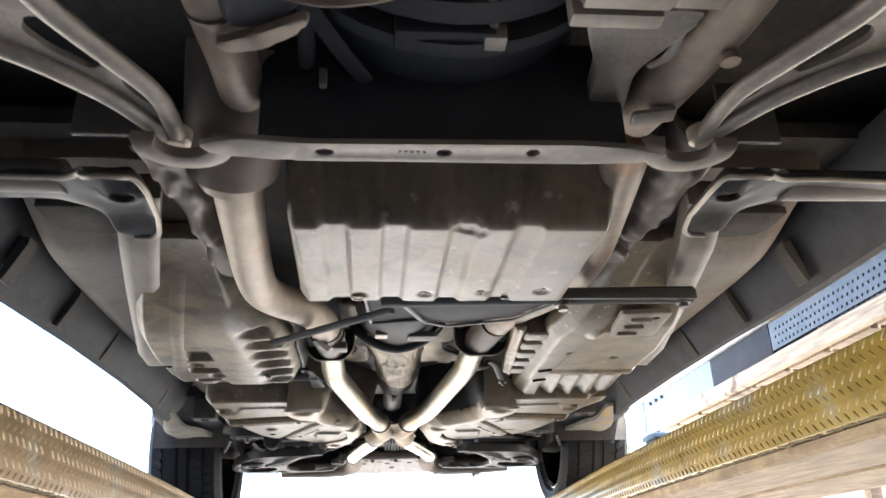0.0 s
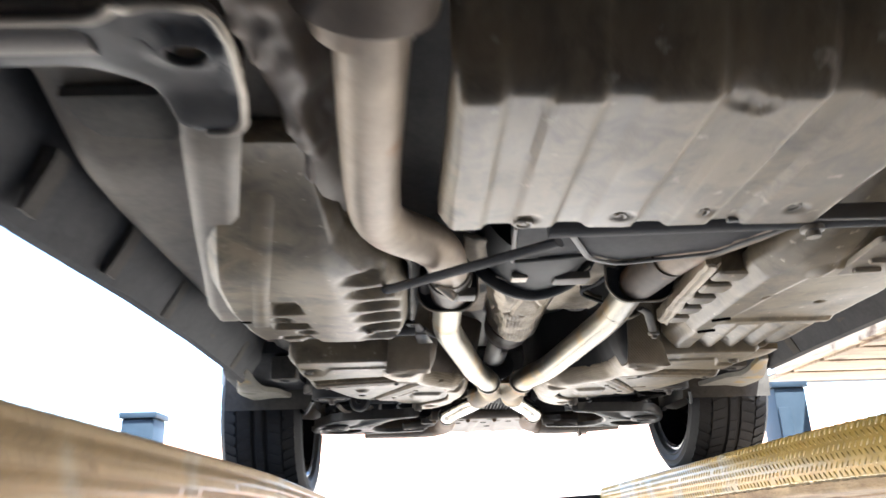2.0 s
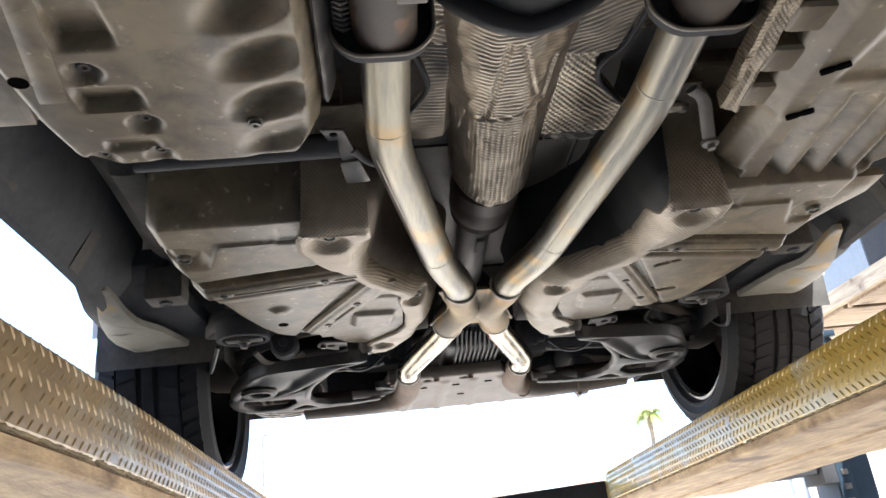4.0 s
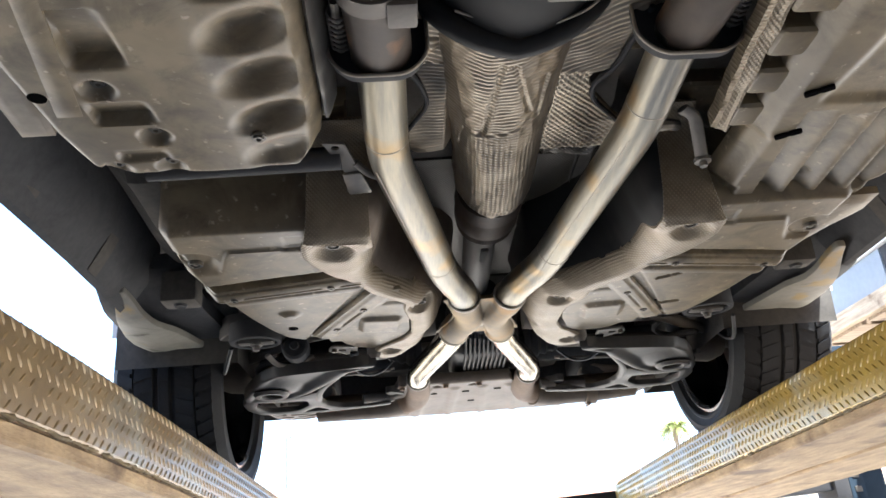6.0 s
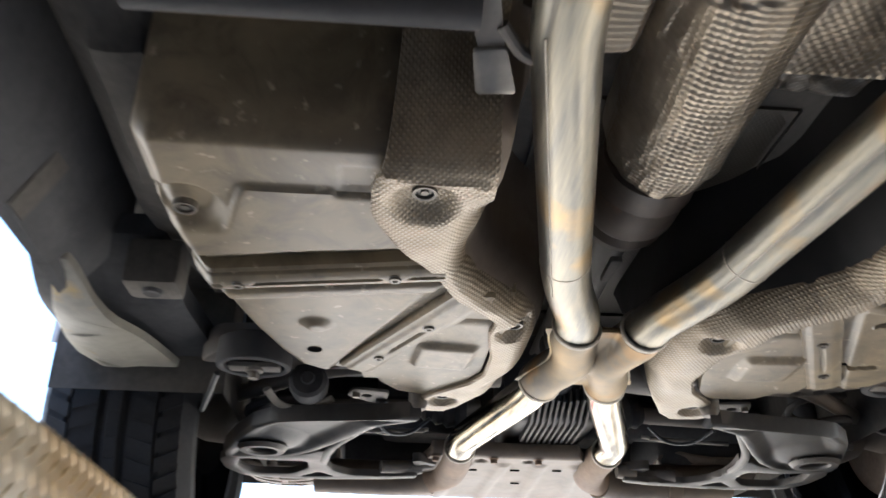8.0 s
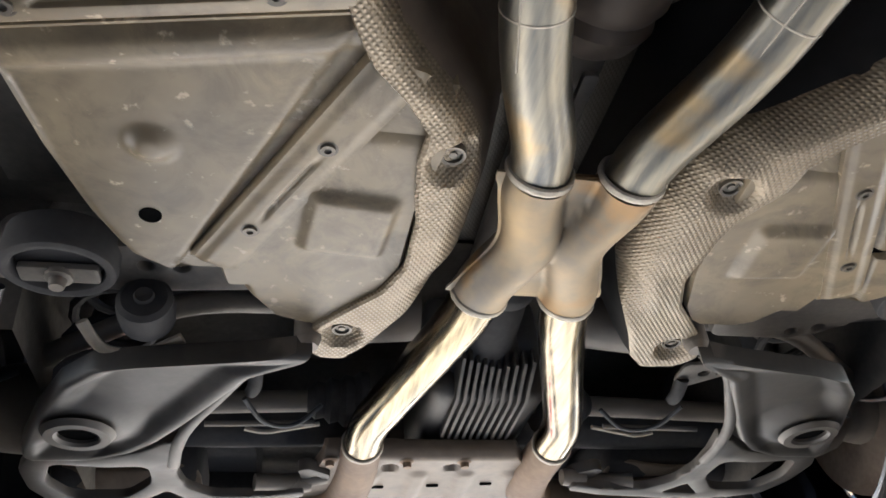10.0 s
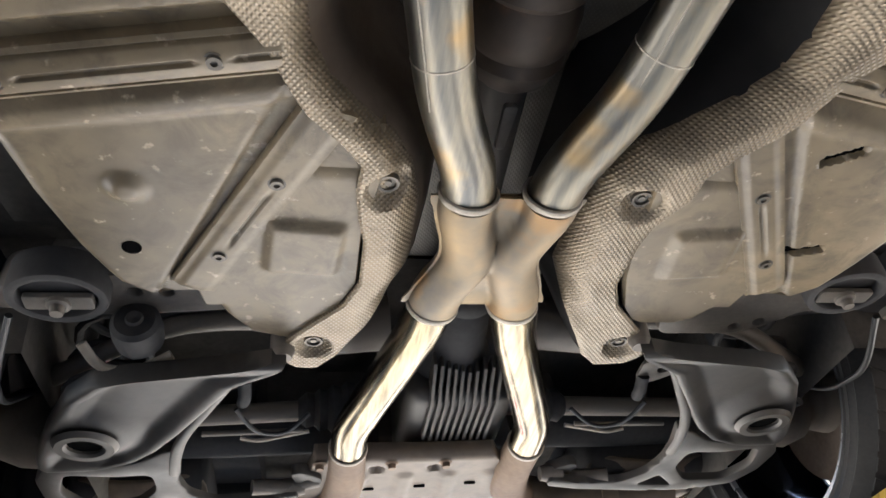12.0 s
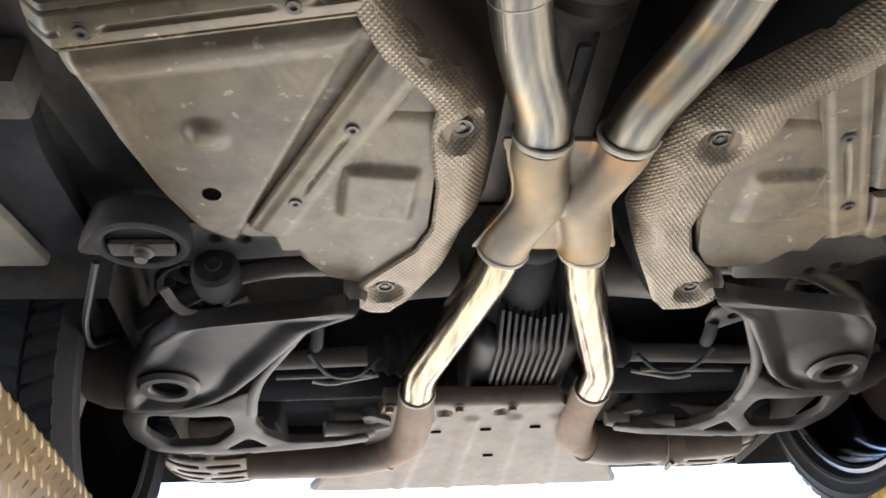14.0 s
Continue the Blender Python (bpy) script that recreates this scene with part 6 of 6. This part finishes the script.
    part("nose", turned([(0.03, -0.14), (0.05, -0.10), (0.06, 0.0), (0.09, 0.06)], (0.035, 3.90, 2.262), "Y", 24), "black", d)
    part("coupling", turned([(0.02, -0.05), (0.048, -0.04), (0.05, -0.02), (0.04, -0.015), (0.05, 0.0), (0.05, 0.02), (0.03, 0.03)], (0.03, 3.72, 2.25), "Y", 26), "black", d)
    # guard plate behind the differential
    gl = [(4.07, -0.20), (4.12, -0.21), (4.30, -0.24), (4.42, -0.30), (4.575, -0.36)]
    gr = [(4.07, 0.13), (4.12, 0.16), (4.22, 0.20), (4.41, 0.30), (4.575, 0.375)]

    def sheet_z(x, y):
        z = 2.120 + 0.05 * (1 - sm(4.07, 4.085, y)) * 0.2
        for c in (-0.115, -0.03, 0.055, 0.14):
            z += ridge(x, y, (c, 4.16), (c * 1.35, 4.55), 0.022, -0.006, 0.3)
        for c in (-0.085, 0.025):
            z += dome(x, y, c, 4.125, 0.018, 0.010, 0.5)
        return z + 0.003 * noise.noise((x * 7, y * 7, 6))

    g = part("guard_plate", panel(gl, gr, 4.07, 4.575, sheet_z, 0.008, 0.02), "guard", car, "brown sheet-metal guard plate with slots")
    slit = finish("slot", plate(soft_poly([(-0.011, -0.004), (0.011, -0.004), (0.011, 0.004), (-0.011, 0.004)], 0.003), 0, 0.003, (), 0), "hole_black")
    for x, y in ((-0.095, 4.215), (0.005, 4.21), (0.105, 4.205), (0.03, 4.36)):
        place("slot", slit, (x, y, sheet_z(x, y) - 0.0025), g)
    for x, y in ((-0.19, 4.09), (0.04, 4.095), (-0.06, 4.095)):
        part("plate_bolt", turned([(0.0, -0.010), (0.007, -0.010), (0.008, -0.002), (0.013, 0.0)], (x, y, 2.118), "Z", 10), "rust", g)
    # rear bumper lower edge and spare wheel well
    part("bumper_underside", panel([(4.45, CX - 0.86), (4.84, CX - 0.80)], [(4.45, CX + 0.86), (4.84, CX + 0.80)], 4.45, 4.84, lambda x, y: 2.285 + 0.02 * abs((x - CX)) ** 2, 0.03, 0.03), "sill", car, "dark plastic bumper underside")
    part("rear_valance", box(CX - 0.84, CX + 0.84, 4.585, 4.605, 2.165, 2.47, 0.006), "sill", car, "dark plastic valance behind the silencers")
    part("boot_well", box(CX - 0.36, CX + 0.36, 4.36, 4.80, 2.27, 2.5, 0.06, seg=3), "floor", car)


rear_axle()


# ---- front end ----
def front_end():
    # crossmember with three holes
    out = soft_poly([(-0.29, 1.505), (-0.235, 1.488), (-0.15, 1.497), (0.20, 1.490), (0.27, 1.497), (0.325, 1.512), (0.29, 1.535), (0.20, 1.538), (-0.18, 1.540), (-0.235, 1.532), (-0.275, 1.528)], 0.012)
    holes = [circle(-0.131, 1.518, 0.011, 16, 0.007), circle(0.023, 1.516, 0.010, 16, 0.008), circle(0.139, 1.512, 0.008, 16)]
    c = part("front_crossmember", plate(out, 2.150, 0.008, holes, 0.003), "rail", car, "tan pressed-steel crossmember with three holes")
    # web coloured black to stand in for its unlit front face
    part("crossmember_back", box(-0.215, 0.265, 1.502, 1.534, 2.156, 2.32, 0.008), "black", c, "upright web of the crossmember, blackened for its unlit front")
    for k in range(5):
        part("stamp_mark", box(-0.037 + 0.008 * k, -0.033 + 0.008 * k, 1.512, 1.516, 2.1488, 2.151), "plastic_dark", c)
    for s, bx, by in ((-1, -0.325, 1.535), (1, 0.36, 1.525)):
        cx, cy = bx - s * -0.0 + (0.018 if s < 0 else -0.012), by - 0.026
        arc = [radians(-2 + 184 * k / 20) for k in range(21)]
        band = [(cx + 0.064 * math.cos(a), cy + 0.060 * math.sin(a)) for a in arc] + [(cx + 0.034 * math.cos(a), cy + 0.030 * math.sin(a)) for a in reversed(arc)]
        ring = part("bush_seat", plate(band, 2.150, 0.016, (), 0.005, lambda x, y: 0.012 * sm(cy + 0.02, cy - 0.03, y)), "rail", c, "curved steel bush seat")
        part("splash_plate", box(bx + s * 0.085 - 0.04, bx + s * 0.085 + 0.04, by - 0.012, by - 0.004, 2.175, 2.27, 0.002), "plastic_dark", c)
        # forged fork-shaped arm with a pierced web between its two legs
        ax, ay = (-0.325, 0.0) if s < 0 else (0.378, -0.03)
        P = lambda u, y, z: (ax + s * u, y + ay, z)
        a = part("tension_arm", tube([P(0.000, 1.557, 2.187), P(-0.003, 1.50, 2.187), P(0.002, 1.448, 2.188), P(0.040, 1.382, 2.192), P(0.090, 1.295, 2.197), P(0.097, 1.20, 2.20), P(0.14, 1.06, 2.21)], (0.0115, 0.0185), 0.05, 16, flat=0.8), "alloy", car, "forged alloy suspension arm, forked")
        part("second_leg", tube([P(0.006, 1.558, 2.187), P(0.024, 1.520, 2.187), P(0.056, 1.460, 2.188), P(0.120, 1.393, 2.192), P(0.190, 1.350, 2.197), P(0.40, 1.25, 2.21)], (0.0115, 0.0205), 0.05, 16, flat=0.8), "alloy", a)
        web = lambda pts: soft_poly([P(u, v, 0)[:2] for u, v in pts], 0.010)
        part("web_plate", plate(web([(0.006, 1.52), (0.008, 1.45), (0.046, 1.382), (0.092, 1.30), (0.10, 1.20), (0.14, 1.07), (0.36, 1.20), (0.36, 1.26), (0.19, 1.345), (0.118, 1.39), (0.055, 1.458), (0.024, 1.515)]), 2.192, 0.010,
                                [web([(0.008, 1.495), (0.008, 1.462), (0.028, 1.425), (0.038, 1.432), (0.034, 1.455)]), web([(0.050, 1.402), (0.088, 1.322), (0.106, 1.325), (0.116, 1.345), (0.100, 1.378), (0.066, 1.412)]), web([(0.112, 1.25), (0.114, 1.20), (0.145, 1.13), (0.17, 1.15), (0.14, 1.245)]), web([(0.155, 1.30), (0.165, 1.27), (0.24, 1.23), (0.25, 1.255), (0.20, 1.30)])], 0.003), "alloy", a)
        part("arm_end", turned([(0.0, -0.010), (0.014, -0.010), (0.021, -0.004), (0.022, 0.014), (0.0, 0.016)], P(0.004, 1.556, 2.187), "Z", 24), "alloy", a)
        # cupped lower link
        k, ky = -0.010 * s, -0.012 * s
        Q = lambda pts: [(u + k, v + ky) for u, v in pts]
        shape = Q([(0.402, 1.63), (0.408, 1.600), (0.430, 1.580), (0.455, 1.577), (0.478, 1.588), (0.492, 1.612), (0.52, 1.628), (0.62, 1.640), (0.82, 1.652), (0.82, 1.712), (0.65, 1.708), (0.54, 1.708), (0.505, 1.720), (0.493, 1.750), (0.490, 1.785), (0.470, 1.800), (0.440, 1.800), (0.424, 1.785), (0.412, 1.72)])
        hole = circle(0.449 + k, 1.666 + ky, 0.019, 20, 0.015)

        def cup(x, y, k=k, ky=ky):
            d, v = abs(x - CX) - k, y - ky
            inner = sm(0.40, 0.425, d) * sm(1.58, 1.61, v)
            return 0.020 * inner * (1 - 0.6 * sm(1.73, 1.79, v)) + 0.010 * sm(0.50, 0.58, d) - 0.010 * (1 - sm(0.022, 0.034, math.hypot(d - 0.449, v - 1.666)))

        bm = plate([(CX + s * u, v) for u, v in soft_poly(shape, 0.018)], 2.152, 0.010, [[(CX + s * u, v) for u, v in hole]], 0.002)
        for rep in range(2):
            bmesh.ops.triangulate(bm, faces=bm.faces[:])
            bmesh.ops.subdivide_edges(bm, edges=[e for e in bm.edges if e.calc_length() > 0.016], cuts=1, use_grid_fill=False)
        for v in bm.verts:
            v.co.z += cup(v.co.x, v.co.y)
        l = part("lower_link", bm, "steel_arm", car, "cupped alloy lower link with an oval hole", 60)
        rim = [(CX + s * u, v, 2.151 + cup(CX + u, v)) for u, v in soft_poly(Q([(0.82, 1.652), (0.62, 1.640), (0.52, 1.628), (0.492, 1.612), (0.478, 1.588), (0.455, 1.577), (0.430, 1.580), (0.408, 1.600), (0.402, 1.63), (0.412, 1.72), (0.424, 1.785), (0.440, 1.80), (0.470, 1.80)]), 0.012, 3)[2:-2]]
        part("raised_rim", tube(rim, 0.0042, 0, 8), "alloy", l)
        part("link_tube", tube([(CX + s * 0.54, 1.675, 2.195), (CX + s * 0.90, 1.69, 2.205)], (0.03, 0.028), 0, 16, flat=0.8), "alloy_dark", l)
        # long floor rail behind the link
        bm = panel(*side_tables(s, [(1.78, 0.505), (2.20, 0.60), (2.62, 0.69), (2.78, 0.70)], [(1.78, 0.435), (2.20, 0.535), (2.62, 0.63), (2.78, 0.66)]), 1.78, 2.78 if s > 0 else 2.74,
                   lambda x, y: 2.188 + 0.02 * sm(1.95, 1.8, y), 0.012, 0.05)
        rl = part("floor_rail", bm, "rail", car, "flat tan-grey floor rail")
        place("hole", hole_mesh, (CX + s * 0.58, 2.27, 2.186), rl)
        # stepped floor sheet and folded shields by the tunnel
        bm = panel(*side_tables(s, [(1.80, 0.70), (2.2, 0.72), (2.8, 0.72)], [(1.80, 0.36), (2.2, 0.36), (2.8, 0.36)]), 1.80, 2.80,
                   lambda x, y: 2.235 + 0.006 * math.sin(14 * abs(x - CX)) + 0.05 * sm(2.1, 1.82, y) - ridge(abs(x - CX), y, (0.40, 2.0), (0.40, 2.7), 0.03, 0.02), 0.018, 0.06)
        part("floor_sheet", bm, "rail", car, "dusty stepped floor sheet", 50)
        bm = panel(*side_tables(s, [(1.62, 0.44), (1.9, 0.42), (2.3, 0.40), (2.5, 0.38)], [(1.62, 0.36), (1.9, 0.345), (2.3, 0.345), (2.5, 0.32)]), 1.62, 2.5,
                   lambda x, y: 2.215 + 0.05 * sm(0.40, 0.34, abs(x - CX)) + 0.030 * (0.4 - abs(noise.noise((x * 16, y * 9, 4)))) + 0.010 * noise.noise((x * 45, y * 30, 1)), 0.008, 0.03)
        part("shield_fold", bm, "guard", car, "crumpled dark heat shield", 60)
    # ribbed cover under the gearbox

    def zf(x, y):
        z = 2.135 + 0.10 * (1 - sm(1.652, 1.722, y)) + 0.02 * sm(0.02, 0, x + 0.205) + 0.03 * sm(0.02, 0, 0.315 - x)
        for r in (-0.127, -0.033, 0.073, 0.175):
            z += 0.008 * (1 - sm(0.014, 0.026, abs(x - r - 0.05 * (y - 1.7) * 0)))
        z += ridge(x, y, (-0.135, 1.64), (0.055, 1.64), 0.018, -0.006)
        z += dome(x, y, 0.085, 1.728, 0.026, 0.004, 0.8)
        for bx in (-0.09, 0.03, 0.14, 0.25):
            z += dome(x, y, bx, 2.02 - 0.1 * (bx + 0.1) * 0.6, 0.018, 0.004)
        return z + 0.0015 * noise.noise((x * 8, y * 8, 2))

    g = part("gearbox_cover", panel([(1.56, -0.205), (1.72, -0.197), (2.065, -0.205)], [(1.56, 0.318), (1.72, 0.305), (2.0, 0.318), (2.065, 0.318)], 1.56, 2.055, zf, 0.005, 0.03), "gear_cover", car, "ribbed dusty tan gearbox cover")
    for x, y in ((-0.095, 2.035), (0.025, 2.02), (0.13, 2.012), (0.245, 2.0)):
        place("bolt", clip_mesh, (x, y, zf(x, y) - 0.001), g)
    # gearbox bearer with its strut
    b = part("gearbox_bearer", tube([(-0.05, 2.105, 2.158), (0.20, 2.085, 2.155), (0.575, 2.072, 2.155)], 0.022, 0.1, 12, flat=0.75), "black", car, "black pressed-steel gearbox bearer")
    part("bearer_lip", box(0.18, 0.575, 2.045, 2.055, 2.138, 2.16, 0.003), "plastic_dark", b)
    part("bearer_bolt", turned([(0.0, -0.012), (0.010, -0.012), (0.010, -0.004), (0.016, -0.003), (0.016, 0.004)], (0.555, 2.072, 2.140), "Z", 12), "bolt", b)
    part("bearer_bolt", turned([(0.0, -0.012), (0.010, -0.012), (0.010, -0.004), (0.016, -0.003), (0.016, 0.004)], (0.31, 2.08, 2.136), "Z", 12), "bolt", b)
    part("tunnel_strut", tube([(-0.03, 2.135, 2.145), (-0.11, 2.20, 2.143), (-0.29, 2.375, 2.148)], 0.012, 0.06, 12, flat=0.6), "black", car, "dark diagonal floor strut")
    mount = part("gearbox_mount", plate(soft_poly([(-0.025, 2.125), (0.046, 2.285), (0.10, 2.318), (0.252, 2.272), (0.270, 2.228), (0.335, 2.135)], 0.015), 2.172, 0.03, (), 0.006), "black", car, "black pressed-steel gearbox mount")
    part("mount_lip", tube([(-0.025, 2.118, 2.168), (0.044, 2.286, 2.168), (0.10, 2.320, 2.168), (0.253, 2.273, 2.168), (0.272, 2.228, 2.168), (0.338, 2.134, 2.168)], 0.005, 0.02, 8, flat=0.6), "plastic_dark", mount)
    cradle = part("mount_cradle", plate(soft_poly([(-0.083, 2.19), (-0.070, 2.372), (0.05, 2.345), (0.10, 2.322), (0.04, 2.28), (-0.02, 2.15)], 0.012), 2.196, 0.05, (), 0.006), "black", mount)
    part("cradle_lip", tube([(-0.083, 2.20, 2.193), (-0.070, 2.374, 2.193), (0.05, 2.347, 2.193), (0.10, 2.324, 2.193)], 0.004, 0.01, 8), "plastic_dark", cradle)
    part("gearbox_case", turned([(0.0, -0.50), (0.20, -0.48), (0.215, -0.20), (0.18, 0.1), (0.14, 0.45), (0.0, 0.5)], (CX, 1.75, 2.46), "Y", 30), "black", car)
    # engine end: bell housing, sump and casting
    e = part("engine_block", box(-0.22, 0.30, 0.0, 1.36, 2.30, 2.75, 0.04, seg=3), "alloy_dark", car, "dark engine block and bell housing")
    part("bell_housing", turned([(0.0, -0.05), (0.235, -0.05), (0.24, -0.02), (0.225, 0.0), (0.205, 0.10), (0.18, 0.2)], (CX, 1.38, 2.47), "Y", 40), "black", e)
    part("bell_rib", turned([(0.236, -0.012), (0.25, -0.01), (0.25, 0.01), (0.236, 0.012)], (CX, 1.395, 2.47), "Y", 40), "black", e)
    part("inspection_recess", box(-0.045, 0.075, 1.37, 1.408, 2.226, 2.27, 0.006), "black", e)
    o = part("oil_pan", box(-0.20, 0.06, 0.52, 1.12, 2.255, 2.36, 0.045, seg=4), "alloy", car, "tan cast oil pan")
    part("pan_rim", box(-0.215, 0.075, 0.50, 1.135, 2.29, 2.305, 0.006), "alloy", o)
    c = part("crossover_pipe", tube([(-0.215, 1.285, 2.285), (-0.185, 1.310, 2.258), (-0.125, 1.322, 2.252), (-0.050, 1.308, 2.252), (0.012, 1.255, 2.255), (0.075, 1.165, 2.262), (0.10, 1.02, 2.29)], 0.031, 0.06, 22, flat=0.85), "cat", car, "tan curved exhaust crossover pipe")
    part("seam", tube([(-0.185, 1.318, 2.2285), (-0.122, 1.330, 2.2225), (-0.045, 1.313, 2.2225), (0.018, 1.258, 2.2255), (0.075, 1.172, 2.234)], 0.0025, 0.05, 8), "cat", c)
    part("manifold_branch", tube([(-0.235, 1.315, 2.272), (-0.185, 1.300, 2.262), (-0.142, 1.262, 2.268), (-0.118, 1.18, 2.30)], 0.026, 0.05, 20), "cat", car, "tan manifold branch pipe")
    part("inspection_bracket", box(0.060, 0.088, 1.372, 1.398, 2.222, 2.244, 0.004), "alloy", e)
    part("bracket_leg", tube([(0.052, 1.27, 2.25), (0.066, 1.34, 2.240), (0.075, 1.39, 2.236)], 0.006, 0.02, 8, flat=0.5), "alloy_dark", e)
    part("bell_edge", turned([(0.240, -0.006), (0.2465, -0.002), (0.2465, 0.003), (0.240, 0.006)], (CX, 1.412, 2.47), "Y", 48), "black", e)
    a = part("gear_casting", box(0.155, 0.335, 0.9, 1.325, 2.225, 2.34, 0.02, seg=3), "alloy", car, "pale cast alloy housing")
    part("casting_flange", box(0.150, 0.258, 1.318, 1.342, 2.215, 2.30, 0.006), "alloy", a)
    part("casting_step", box(0.262, 0.328, 1.262, 1.312, 2.219, 2.30, 0.008, seg=3), "alloy", a)
    part("casting_step", box(0.160, 0.262, 1.286, 1.314, 2.2185, 2.30, 0.005), "alloy", a)
    for x, y in ((0.178, 1.270), (0.222, 1.283), (0.262, 1.255)):
        part("casting_rib", box(x - 0.006, x + 0.006, 0.95, y, 2.214, 2.25, 0.004), "alloy", a)
    part("casting_boss", box(0.082, 0.150, 1.16, 1.262, 2.236, 2.33, 0.014, seg=3), "alloy", a)
    part("casting_boss", box(0.118, 0.153, 1.25, 1.300, 2.228, 2.32, 0.009, seg=3), "alloy", a)
    for x, y in ((0.10, 1.245), (0.135, 1.285), (0.305, 1.285)):
        part("casting_bolt", turned([(0.0, -0.012), (0.008, -0.012), (0.008, -0.003), (0.012, -0.002), (0.012, 0.004)], (x, y, 2.228), "Z", 12), "bolt", a)
    bm = plate(soft_poly([(0.165, 1.32), (0.315, 1.32), (0.297, 1.36), (0.262, 1.44), (0.276, 1.535), (0.222, 1.535), (0.212, 1.44), (0.185, 1.375)], 0.02), 2.226, 0.03, (), 0.005)
    part("casting_arm", bm, "alloy", a)
    part("heat_guard", plate(soft_poly([(-0.250, 1.380), (-0.240, 1.394), (-0.222, 1.394), (-0.195, 1.384), (-0.165, 1.368), (-0.148, 1.350), (-0.138, 1.334), (-0.146, 1.330), (-0.172, 1.345), (-0.205, 1.362), (-0.228, 1.370)], 0.008), 2.206, 0.012, (), 0.004), "cat", car, "bright curved edge of the manifold shield")
    bm = panel([(1.20, -0.235), (1.33, -0.238), (1.38, -0.236)], [(1.20, -0.10), (1.33, -0.145), (1.38, -0.20)], 1.20, 1.375, lambda x, y: 2.222 + 0.03 * sm(1.36, 1.2, y), 0.012, 0.04)
    part("manifold_shield", bm, "plastic_dark", car, "dark manifold heat shield")
    part("diagonal_brace", tube([(-0.15, 1.37, 2.265), (-0.11, 1.44, 2.25), (-0.08, 1.50, 2.25)], 0.012, 0.02, 10, flat=0.5), "black", car)
    part("tag", box(-0.138, -0.128, 1.475, 1.487, 2.225, 2.25, 0.002), "flap", car, "small pale tag")
    part("bracket", tube([(0.30, 1.36, 2.24), (0.295, 1.40, 2.225), (0.285, 1.44, 2.24)], 0.008, 0.02, 8, flat=0.5), "alloy", car)
    part("pipe_clip", plate(soft_poly([(0.27, 1.485), (0.325, 1.47), (0.33, 1.50), (0.275, 1.515)], 0.006), 2.195, 0.006, (), 0.002), "rail", car)
    part("hose", tube([(-0.14, 1.30, 2.28), (-0.15, 1.40, 2.27), (-0.155, 1.48, 2.26)], 0.012, 0.04, 10), "cable", car)
    part("engine_tray", panel([(-0.2, CX - 0.62), (0.55, CX - 0.66)], [(-0.2, CX + 0.62), (0.55, CX + 0.66)], -0.2, 0.50, lambda x, y: 2.20 + 0.02 * sm(0.3, 0.5, y), 0.03, 0.03), "plastic_dark", car, "dark engine undertray")


front_end()
